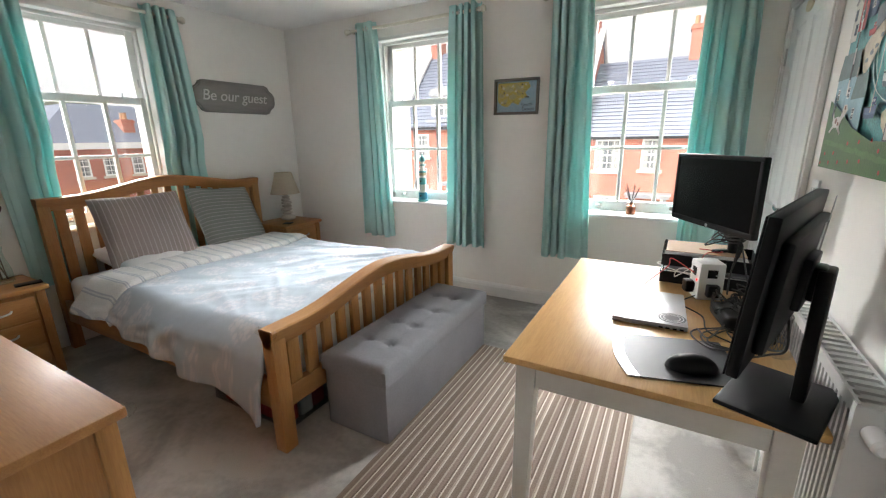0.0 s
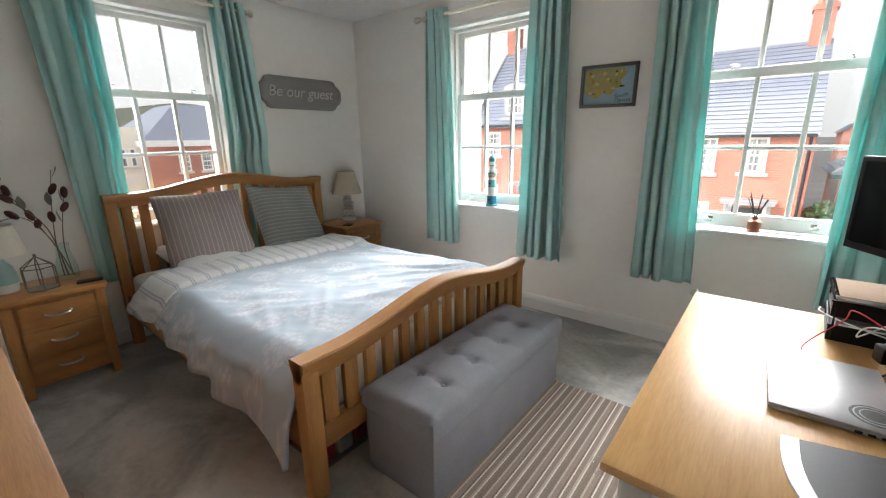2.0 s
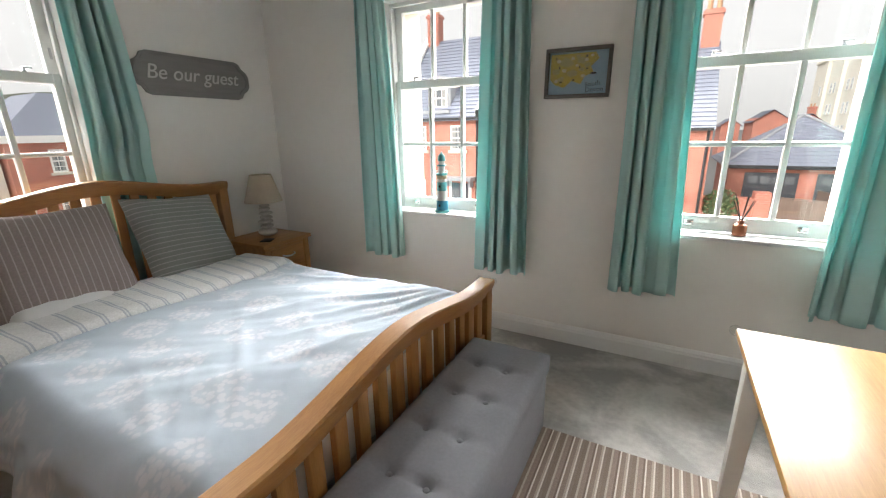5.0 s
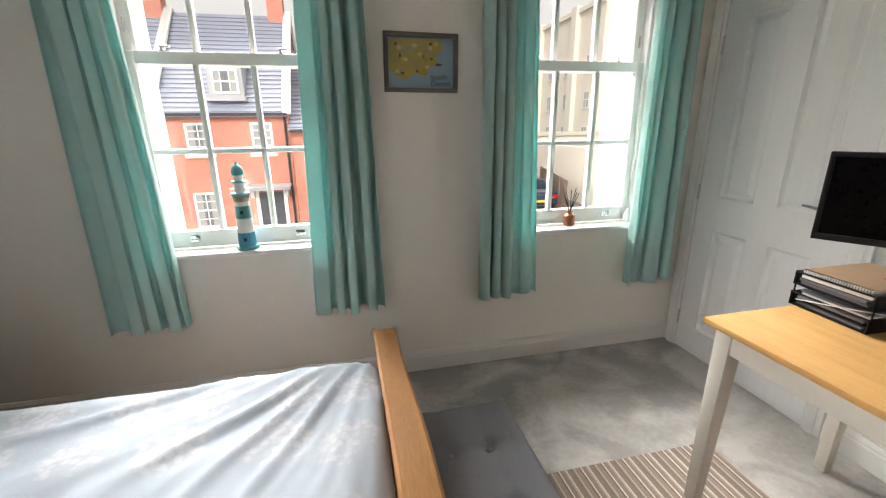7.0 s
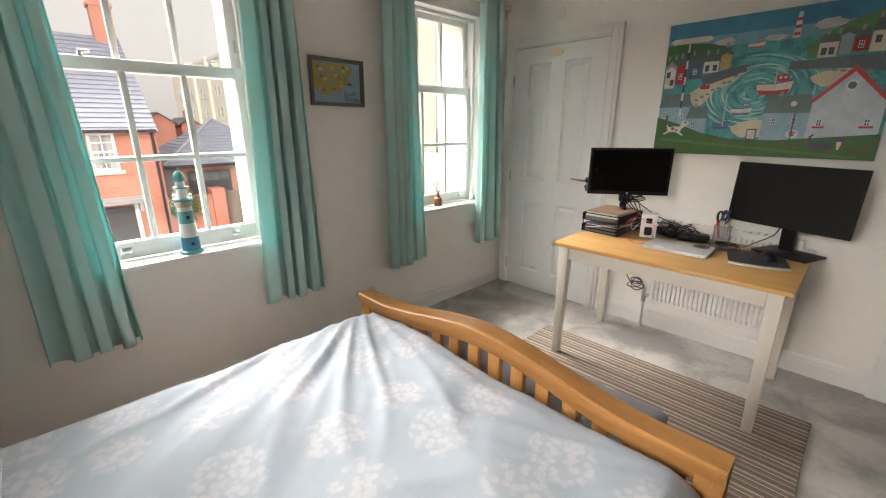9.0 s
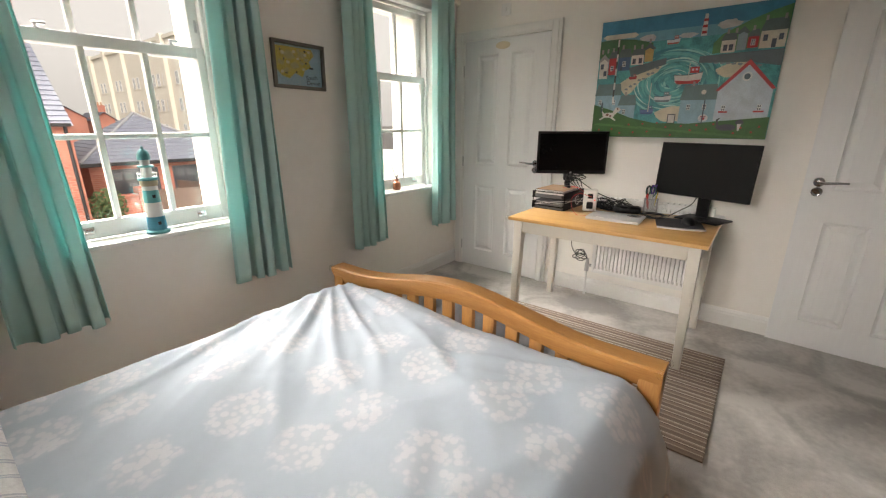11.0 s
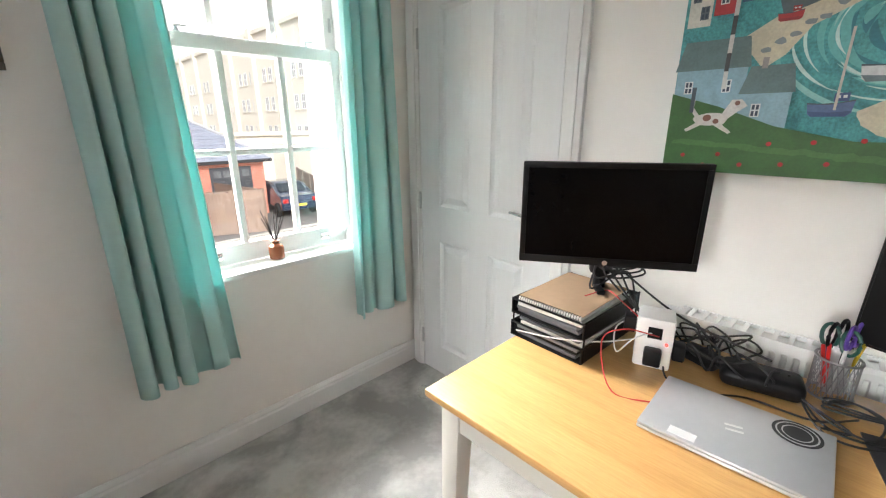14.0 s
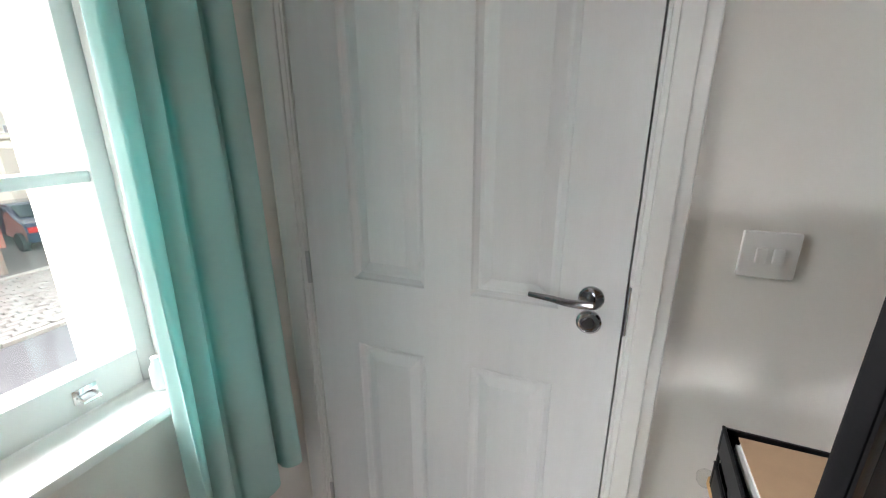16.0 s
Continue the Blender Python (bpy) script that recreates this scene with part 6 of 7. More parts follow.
# ---- bedside things ----
M_shade = mat("beige_linen_shade", (0.50, 0.42, 0.32), 0.9, vary=0.05, bump=0.4, bump_scale=400)
M_shade2 = mat("cream_linen_shade", (0.66, 0.60, 0.50), 0.9, vary=0.04, bump=0.4, bump_scale=400)
M_pebble = mat("pale_pebble", (0.56, 0.53, 0.48), 0.7, vary=0.15, scale=25, bump=0.2)


def shade(bm, x, y, z0, r0, z1, r1):
    n = 32
    rings = []
    for r, z in ((r0, z0), (r1, z1), (r1 - 0.003, z1), (r0 - 0.003, z0)):
        rings.append([bm.verts.new((x + r * math.cos(2 * math.pi * k / n), y + r * math.sin(2 * math.pi * k / n), z)) for k in range(n)])
    for q in range(4):
        a, b = rings[q], rings[(q + 1) % 4]
        for k in range(n):
            bm.faces.new((a[k], a[(k + 1) % n], b[(k + 1) % n], b[k]))


NX, NY, NZ = -3.60, 3.375, 0.5955
lamp = thing("table_lamp", (NX, NY, NZ), "stacked pebble table lamp with beige linen shade", "lamp")
z = NZ
for k, (r, h) in enumerate(((0.074, 0.060), (0.050, 0.036), (0.056, 0.036), (0.047, 0.034), (0.052, 0.034), (0.045, 0.032), (0.040, 0.030))):
    bm = B()
    ball(bm, (NX + 0.004 * math.sin(k * 2.3), NY + 0.004 * math.cos(k * 1.7), z + h / 2), r, r * 0.94, h / 2 + 0.0005, pose(0, 0, 0, 3 * math.sin(k), 3 * math.cos(k * 2), 20 * k), 20, 12)
    part("pebble", bm, M_pebble, lamp)
    z += h - 0.002
bm = B()
tube(bm, [(NX, NY, z - 0.01), (NX, NY, 0.885)], 0.007, n=10)
part("stem", bm, M_steel, lamp)
bm = B()
shade(bm, NX, NY, 0.862, 0.138, 1.065, 0.078)
part("shade", bm, M_shade, lamp, "tapered beige linen shade")
bm = B()
box(bm, -0.04, 0.04, -0.05, 0.05, 0, 0.006, 0.004, pose(-3.46, 3.25, NZ, 0, 0, 30))
solo("coaster", bm, M_black, "dark coaster on the bedside cabinet", "coaster")

QX, QY, QZ = -3.655, 1.065, 0.5705
M_teal = mat("pale_teal_ceramic", (0.30, 0.46, 0.43), 0.3, vary=0.06)
M_offwhite = mat("offwhite_ceramic", (0.68, 0.66, 0.60), 0.35, vary=0.04)
lamp = thing("table_lamp", (QX, QY, QZ), "teal and cream ceramic bottle lamp with cream shade", "lamp")
bm = B()
lathe(bm, QX, QY, [(0.048, QZ), (0.054, QZ + 0.006), (0.058, QZ + 0.05)], 28)
part("base_band", bm, M_offwhite, lamp, "cream glazed foot")
bm = B()
lathe(bm, QX, QY, [(0.058, QZ + 0.05), (0.057, QZ + 0.10), (0.048, QZ + 0.14), (0.025, QZ + 0.175), (0.018, QZ + 0.20)], 28)
part("body", bm, M_teal, lamp)
bm = B()
tube(bm, [(QX, QY, QZ + 0.19), (QX, QY, QZ + 0.25)], 0.007, n=10)
part("stem", bm, M_steel, lamp)
bm = B()
shade(bm, QX, QY, QZ + 0.205, 0.120, QZ + 0.365, 0.095)
part("shade", bm, M_shade2, lamp, "cream drum shade")

M_brass = mat("aged_metal", (0.22, 0.19, 0.15), 0.45, metal=0.8, vary=0.2)
GX, GY = -3.575, 1.20
lan = thing("glass_lantern", (GX, GY, QZ), "small hexagonal glass lantern with metal edges", "lantern")
pts0 = [(GX + 0.075 * math.cos(k * math.pi / 3), GY + 0.075 * math.sin(k * math.pi / 3)) for k in range(6)]
bm = B()
prism(bm, pts0, 0.006, Matrix.Translation((0, 0, QZ)))
part("base", bm, M_brass, lan, smooth=0)
for k in range(6):
    (ax, ay), (bx, by) = pts0[k], pts0[(k + 1) % 6]
    bm = B()
    tube(bm, [(ax, ay, QZ + 0.004), (ax, ay, QZ + 0.125)], 0.0028, n=6)
    tube(bm, [(ax, ay, QZ + 0.125), (bx, by, QZ + 0.125)], 0.0028, n=6)
    tube(bm, [(ax, ay, QZ + 0.125), (GX, GY, QZ + 0.185)], 0.0028, n=6)
    part("edge", bm, M_brass, lan)
    bm = B()
    v = [bm.verts.new(p) for p in ((ax, ay, QZ + 0.006), (bx, by, QZ + 0.006), (bx, by, QZ + 0.123), (ax, ay, QZ + 0.123))]
    bm.faces.new(v)
    bmesh.ops.solidify(bm, geom=bm.faces[:], thickness=0.002)
    part("pane", bm, M_glass, lan)
bm = B()
lathe(bm, GX, GY, [(0.006, QZ + 0.182), (0.008, QZ + 0.19), (0.004, QZ + 0.20)], 12)
part("knob", bm, M_brass, lan)

VX, VY = -3.69, 1.335
M_vase = glass("sea_glass", (0.86, 0.94, 0.92), 0.03)
bm = B()
lathe(bm, VX, VY, [(0.045, QZ), (0.052, QZ + 0.006), (0.050, QZ + 0.08), (0.034, QZ + 0.15), (0.030, QZ + 0.19), (0.036, QZ + 0.215)], 28)
vase = solo("glass_vase", bm, M_vase, "pale green glass vase on the bedside cabinet", "vase")
M_twig = mat("dry_twig", (0.16, 0.12, 0.09), 0.85, vary=0.2)
M_pod = mat("dark_seed_pod", (0.10, 0.035, 0.03), 0.8, vary=0.3, scale=30, bump=0.4)
M_sage = mat("dry_sage_leaf", (0.26, 0.25, 0.22), 0.85, vary=0.2, scale=20)
spray = thing("dried_branches", (VX, VY, QZ + 0.01), "dried branches with dark seed pods and grey leaves in vase", "dried flowers")
rnd = random.Random(3)


def leaf(bm, p, d, ln, w):
    d = d.normalized()
    s = d.cross(Vector((0.3, 0.2, 1))).normalized()
    n = d.cross(s)
    mid = [bm.verts.new(p + d * ln * k / 4 + n * 0.004 * math.sin(k)) for k in range(5)]
    lf = [bm.verts.new(p + d * ln * k / 4 + s * w * math.sin(math.pi * k / 4) + n * 0.004) for k in (1, 2, 3)]
    rt = [bm.verts.new(p + d * ln * k / 4 - s * w * math.sin(math.pi * k / 4) + n * 0.004) for k in (1, 2, 3)]
    for e in (lf, rt):
        bm.faces.new((mid[0], e[0], mid[1]))
        bm.faces.new((mid[1], e[0], e[1], mid[2]))
        bm.faces.new((mid[2], e[1], e[2], mid[3]))
        bm.faces.new((mid[3], e[2], mid[4]))


stems = [
    [(VX + 0.02, VY + 0.02, QZ + 0.020), (VX, VY - 0.03, QZ + 0.220), (VX + 0.02, VY - 0.13, QZ + 0.461), (VX + 0.03, VY - 0.22, QZ + 0.602), (VX + 0.03, VY - 0.33, QZ + 0.717)],
    [(VX - 0.02, VY + 0.0, QZ + 0.020), (VX, VY - 0.04, QZ + 0.307), (VX + 0.05, VY - 0.16, QZ + 0.486), (VX + 0.06, VY - 0.26, QZ + 0.563), (VX + 0.06, VY - 0.36, QZ + 0.627)],
    [(VX, VY - 0.02, QZ + 0.020), (VX, VY - 0.02, QZ + 0.220), (VX + 0.01, VY + 0.0, QZ + 0.435), (VX + 0.01, VY + 0.035, QZ + 0.640)],
    [(VX, VY + 0.02, QZ + 0.020), (VX + 0.02, VY + 0.01, QZ + 0.210), (VX + 0.03, VY + 0.04, QZ + 0.410), (VX + 0.03, VY + 0.07, QZ + 0.512)],
    [(VX, VY, QZ + 0.020), (VX + 0.02, VY - 0.03, QZ + 0.220), (VX + 0.06, VY - 0.12, QZ + 0.384), (VX + 0.08, VY - 0.22, QZ + 0.397)],
]
for si, st in enumerate(stems):
    c = curve_pts(st, 8)
    bm = B()
    tube(bm, c, 0.0035, 0.0015, 6)
    part("stem", bm, M_twig, spray)
    for q in range(13, len(c), 3):
        d = (c[q] - c[q - 1]).normalized()
        side = Vector((rnd.uniform(-1, 1), rnd.uniform(-1, 1), rnd.uniform(-0.2, 1)))
        bm = B()
        if (q + si) % 2:
            ax = (d + 0.6 * side).normalized()
            ball(bm, c[q] + ax * 0.022, 0.017, 0.017, 0.034, ax.to_track_quat("Z", "Y").to_matrix().to_4x4(), 10, 8)
            part("seed_pod", bm, M_pod, spray, "dark brown seed pod")
        else:
            leaf(bm, c[q], d + 0.8 * side, 0.085, 0.022)
            bmesh.ops.solidify(bm, geom=bm.faces[:], thickness=0.001)
            part("leaf", bm, M_sage, spray, "grey dried leaf", smooth=60)
bm = B()
box(bm, -0.035, 0.035, -0.06, 0.06, 0, 0.008, 0.003, pose(-3.52, 1.395, QZ, 0, 0, -10))
solo("phone", bm, M_black, "dark phone lying on the bedside cabinet", "phone")

# ---- outside ----
GZ = -2.75
M_ground = mat("gravel_tarmac", (0.15, 0.145, 0.14), 0.9, vary=0.12, scale=0.4, bump=0.3, bump_scale=40)
M_road = mat("tarmac", (0.075, 0.075, 0.08), 0.85, vary=0.12, scale=0.8, bump=0.4, bump_scale=60)
M_pave = mat("paving", (0.42, 0.40, 0.37), 0.85, vary=0.1, scale=1.5)
M_render = mat("cream_render", (0.76, 0.715, 0.62), 0.9, vary=0.04, scale=0.8, bump=0.1, bump_scale=30)
M_slate = mat("blue_slate", (0.23, 0.25, 0.31), 0.6, vary=0.15, scale=2.0, stretch=(4, 1, 1))
M_timber = mat("weathered_timber", (0.20, 0.145, 0.115), 0.85, vary=0.2, stretch=(8, 8, 0.8), scale=2)
M_lead = mat("grey_lead", (0.35, 0.36, 0.38), 0.6, vary=0.05)
M_outpaint = mat("white_joinery", (0.80, 0.80, 0.78), 0.5, vary=0.02)
M_stone = mat("pale_stone", (0.60, 0.56, 0.48), 0.85, vary=0.06)
M_darkdoor = mat("dark_door", (0.05, 0.055, 0.065), 0.5, vary=0.1)
M_winglass = mat("dim_window_glass", (0.14, 0.15, 0.16), 0.12, vary=0.3, scale=1.5)
# Lighter copy of the glass: the cream terrace's glare is put into the colour.
M_washedglass = mat("washed_out_window_glass", (0.42, 0.42, 0.42), 0.15, vary=0.2, scale=1.5)
M_curt = mat("net_curtain", (0.30, 0.30, 0.29), 0.9, vary=0.1, stretch=(12, 12, 0.5), scale=2)


def brick_material():
    m = mat("red_brick", (0.46, 0.13, 0.08), 0.9, vary=0.1)
    n, l = m.node_tree.nodes, m.node_tree.links
    tc = n.new("ShaderNodeTexCoord")
    sx, cb = n.new("ShaderNodeSeparateXYZ"), n.new("ShaderNodeCombineXYZ")
    l.new(tc.outputs["Object"], sx.inputs[0])
    ad = n.new("ShaderNodeMath")
    l.new(sx.outputs[0], ad.inputs[0])
    l.new(sx.outputs[1], ad.inputs[1])
    l.new(ad.outputs[0], cb.inputs[0])
    l.new(sx.outputs[2], cb.inputs[1])
    b = n.new("ShaderNodeTexBrick")
    b.inputs["Scale"].default_value = 1.0
    b.inputs["Brick Width"].default_value, b.inputs["Row Height"].default_value, b.inputs["Mortar Size"].default_value = 0.225, 0.075, 0.008
    b.inputs["Color1"].default_value, b.inputs["Color2"].default_value, b.inputs["Mortar"].default_value = (0.50, 0.175, 0.12, 1), (0.42, 0.135, 0.095, 1), (0.46, 0.32, 0.26, 1)
    l.new(cb.outputs[0], b.inputs["Vector"])
    st = n.new("ShaderNodeTexNoise")
    st.inputs["Scale"].default_value = 0.9
    l.new(tc.outputs["Object"], st.inputs["Vector"])
    mx = n.new("ShaderNodeMix")
    mx.data_type, mx.blend_type = "RGBA", "OVERLAY"
    mx.inputs[0].default_value = 0.35
    l.new(b.outputs["Color"], mx.inputs[6])
    l.new(st.outputs["Fac"], mx.inputs[7])
    l.new(mx.outputs[2], n["Principled BSDF"].inputs["Base Color"])
    return m


M_brick = brick_material()
bm = B()
box(bm, -400, 400, -300, 500, GZ - 0.5, GZ)
solo("ground", bm, M_ground, "grey made ground round the houses", "ground", kind="structure", smooth=0)
bm = B()
box(bm, -120, 60, 8.2, 13.25, GZ - 0.2, GZ + 0.03)
solo("road", bm, M_road, "dark tarmac street", "road", kind="structure", smooth=0)
bm = B()
box(bm, -120, 0.8, 16.4, 17.95, GZ - 0.2, GZ + 0.10, 0.02)
solo("pavement", bm, M_pave, "pale paved footway along the houses", "pavement", kind="structure", smooth=0)
# own outside wall, cream render round the windows
bm = B()
slabs(bm, (XW - 0.36, GZ), (XE + 3.0, 4.2), [(W1 - HALF, W1 + HALF, SILL - 0.06, HEAD), (W2 - HALF, W2 + HALF, SILL - 0.06, HEAD)], lambda a, b, c, d: box(bm, a, b, YN + 0.22, YN + 0.52, c, d))
slabs(bm, (-3, GZ), (YN + 0.22, 4.2), [(W0 - HALF, W0 + HALF, SILL - 0.06, HEAD)], lambda a, b, c, d: box(bm, XW - 0.36, XW - 0.22, a, b, c, d))
solo("wall_outer", bm, M_render, "cream rendered outer wall face with window reveals", "wall", kind="structure", smooth=0)


def courses(bm, x0, x1, ya, za, yb, zb, exposure=0.22):
    """Slate courses up a slope from (ya, za) to (yb, zb) between x0 and x1."""
    n = max(2, int(math.hypot(yb - ya, zb - za) / exposure))
    nrm = Vector((0, -(zb - za), yb - ya)).normalized() if yb > ya else Vector((0, (zb - za), -(yb - ya))).normalized()
    if nrm.z < 0:
        nrm = -nrm
    for k in range(n):
        p = Vector((0, ya + (yb - ya) * k / n, za + (zb - za) * k / n))
        q = Vector((0, ya + (yb - ya) * (k + 1) / n, za + (zb - za) * (k + 1) / n))
        v = [bm.verts.new(w) for w in (Vector((x0, 0, 0)) + p + nrm * 0.03, Vector((x1, 0, 0)) + p + nrm * 0.03, Vector((x1, 0, 0)) + q, Vector((x0, 0, 0)) + q, Vector((x0, 0, 0)) + p, Vector((x1, 0, 0)) + p)]
        bm.faces.new((v[0], v[1], v[2], v[3]))
        bm.faces.new((v[4], v[5], v[1], v[0]))


def far_window(house, m, w, h, cols, rows, sill=True, curtain=True):
    """A small sash window set on a facade; local x across, y up, z out of the wall."""
    bm = B()
    f = 0.07
    for x0, x1, y0, y1 in ((-w / 2, w / 2, 0, f), (-w / 2, w / 2, h - f, h), (-w / 2, -w / 2 + f, f, h - f), (w / 2 - f, w / 2, f, h - f)):
        box(bm, x0, x1, y0, y1, -0.02, 0.03, 0, m)
    box(bm, -w / 2 + f, w / 2 - f, h / 2 - 0.03, h / 2 + 0.03, -0.02, 0.025, 0, m)
    for k in range(1, cols):
        x = -w / 2 + w * k / cols
        box(bm, x - 0.014, x + 0.014, f, h - f, -0.015, 0.02, 0, m)
    for k in range(1, rows):
        if k * 2 != rows:
            y = h * k / rows
            box(bm, -w / 2 + f, w / 2 - f, y - 0.014, y + 0.014, -0.015, 0.018, 0, m)
    wn_ = part("window", bm, M_outpaint, house, "white sash window", smooth=0)
    bm = B()
    box(bm, -w / 2 + 0.03, w / 2 - 0.03, 0.03, h - 0.03, -0.012, 0.004, 0, m)
    part("pane", bm, M_winglass if curtain else M_washedglass, wn_, smooth=0)
    if curtain:
        bm = B()
        for s in (-1, 1):
            box(bm, s * w * 0.28 - w * 0.13, s * w * 0.28 + w * 0.13, f, h - f, 0.0045, 0.006, 0, m)
        part("curtain", bm, M_curt, wn_, smooth=0)
    if sill:
        bm = B()
        box(bm, -w / 2 - 0.10, w / 2 + 0.10, -0.12, 0.0, -0.02, 0.09, 0, m)
        part("sill", bm, M_stone, wn_, smooth=0)


def south_face(x, y, z):
    return Matrix(((1, 0, 0, x), (0, 0, -1, y), (0, 1, 0, z), (0, 0, 0, 1)))


def chimney(house, x, y, z0, z1, w=0.75, d=0.55):
    bm = B()
    box(bm, x - w / 2, x + w / 2, y - d / 2, y + d / 2, z0, z1)
    box(bm, x - w / 2 - 0.05, x + w / 2 + 0.05, y - d / 2 - 0.05, y + d / 2 + 0.05, z1 - 0.18, z1 - 0.06)
    st = part("chimney", bm, M_brick, house, smooth=0)
    M_pot = mat("clay_pot", (0.50, 0.30, 0.18), 0.8)
    for s in (-0.15, 0.15):
        bm = B()
        lathe(bm, x + s, y, [(0.10, z1), (0.085, z1 + 0.30), (0.10, z1 + 0.34)], 12)
        part("chimney_pot", bm, M_pot, st)


def terrace(x0, x1, y, eave, ridge, wins, doors, dormers, chimneys, label, coping=True):
    h = thing("terraced_house", ((x0 + x1) / 2, y + 3.4, GZ), label, "house", "terraced houses")
    D = 6.8
    bm = B()
    ol = [(y, GZ), (y, eave), (y + D / 2, ridge - 0.05), (y + D, eave), (y + D, GZ)]
    a = [bm.verts.new((x0, p, q)) for p, q in ol]
    b = [bm.verts.new((x1, p, q)) for p, q in ol]
    bm.faces.new(a)
    bm.faces.new(list(reversed(b)))
    for k in range(5):
        j = (k + 1) % 5
        bm.faces.new((a[k], a[j], b[j], b[k]))
    part("wall", bm, M_brick, h, smooth=0)
    bm = B()
    sl = (ridge - eave) / (D / 2)
    courses(bm, x0 - 0.05, x1 + 0.05, y - 0.22, eave - 0.22 * sl + 0.05, y + D / 2, ridge)
    courses(bm, x0 - 0.05, x1 + 0.05, y + D + 0.22, eave - 0.22 * sl + 0.05, y + D / 2, ridge, 0.5)
    part("roof", bm, M_slate, h, smooth=0)
    bm = B()
    box(bm, x0, x1, y - 0.24, y - 0.12, eave - 0.16, eave - 0.06)
    part("gutter", bm, M_ink, h, smooth=0)
    for xc, z0, z1, w, c, r in wins:
        far_window(h, south_face(xc, y, z0), w, z1 - z0, c, r)
    for xc, w, zt, mt in doors:
        bm = B()
        box(bm, xc - w / 2, xc + w / 2, y - 0.03, y + 0.02, GZ + 0.12, zt)
        d = part("door", bm, mt, h, smooth=0)
        bm = B()
        for s in (-1, 1):
            box(bm, xc + s * (w / 2 + 0.06) - 0.06, xc + s * (w / 2 + 0.06) + 0.06, y - 0.06, y + 0.02, GZ + 0.12, zt + 0.1)
        part("door_surround", bm, M_outpaint, d, smooth=0)
        bm = B()
        box(bm, xc - w / 2 - 0.30, xc + w / 2 + 0.30, y - 0.55, y, zt + 0.14, zt + 0.24)
        box(bm, xc - w / 2 - 0.34, xc + w / 2 + 0.34, y - 0.60, y, zt + 0.24, zt + 0.30)
        for s in (-1, 1):
            box(bm, xc + s * (w / 2 + 0.16) - 0.05, xc + s * (w / 2 + 0.16) + 0.05, y - 0.35, y, zt - 0.15, zt + 0.14)
        part("canopy", bm, M_lead, d, smooth=0)
    for xc, z0, z1, w in dormers:
        bm = B()
        yf = y + 0.35
        box(bm, xc - w / 2 - 0.14, xc + w / 2 + 0.14, yf, y + 3.0, z0 - 0.15, z1 + 0.15)
        prism(bm, [(-w / 2 - 0.25, 0), (w / 2 + 0.25, 0), (w / 2 + 0.10, 0.28), (0, 0.40), (-w / 2 - 0.10, 0.28)], -2.6, south_face(xc, yf - 0.08, z1 + 0.15))
        box(bm, xc - w / 2 - 0.22, xc + w / 2 + 0.22, yf - 0.35, yf + 0.1, z0 - 0.26, z0 - 0.12)
        part("dormer", bm, M_lead, h, smooth=0)
        far_window(h, south_face(xc, yf - 0.01, z0), w, z1 - z0, 3, 2, False)
    for xc, z1 in chimneys:
        chimney(h, xc, y + D / 2, ridge - 0.8, z1, 0.60)
    if coping:
        for xe in (x0, x1):
            bm = B()
            for s in (0, 1):
                p0, p1 = (y - 0.22, y + D / 2) if s == 0 else (y + D + 0.22, y + D / 2)
                v = []
                for xx in (xe - 0.14, xe + 0.14):
                    v += [bm.verts.new((xx, p0, eave - 0.10)), bm.verts.new((xx, p1, ridge + 0.08)), bm.verts.new((xx, p1, ridge + 0.22)), bm.verts.new((xx, p0, eave + 0.22))]
                for f in ((0, 1, 2, 3), (7, 6, 5, 4), (3, 2, 6, 7), (0, 3, 7, 4), (0, 4, 5, 1)):
                    bm.faces.new([v[q] for q in f])
            part("coping", bm, M_outpaint, h, "white coping", smooth=0)
    bm = B()
    tube(bm, [(x1 - 0.12, y - 0.06, eave - 0.1), (x1 - 0.12, y - 0.06, GZ + 0.1)], 0.045, n=8)
    part("downpipe", bm, M_ink, h)
    return h


HY = 18.0
terrace(-3.72, 0.30, HY, 1.38, 4.45, [(-2.66, 0.05, 1.22, 0.92, 4, 4), (-1.14, 0.10, 1.22, 0.66, 2, 4), (-2.62, -2.10, -0.95, 0.86, 4, 4)], [(-1.10, 0.85, -1.05, M_darkdoor)], [], [(-0.02, 5.55)], "red brick terraced house with slate roof and chimney", False)
terrace(-8.05, -3.74, HY, 1.95, 5.70, [(-6.75, 0.52, 1.57, 0.80, 2, 4), (-4.68, 0.52, 1.57, 0.72, 2, 4), (-6.85, -2.10, -0.82, 0.80, 2, 4)], [(-4.62, 0.85, -0.90, M_darkdoor)], [(-5.72, 2.55, 3.35, 0.85)], [(-4.15, 6.9)], "tall red brick terraced house with lead dormer")
terrace(-12.4, -8.07, HY, 1.95, 5.70, [(-11.1, 0.52, 1.57, 0.80, 2, 4), (-9.1, 0.52, 1.57, 0.72, 2, 4), (-11.2, -2.10, -0.82, 0.80, 2, 4)], [(-9.0, 0.85, -0.90, M_darkdoor)], [(-10.2, 2.35, 3.15, 0.85)], [(-8.5, 6.9), (-12.0, 6.9)], "tall red brick terraced house with lead dormer")

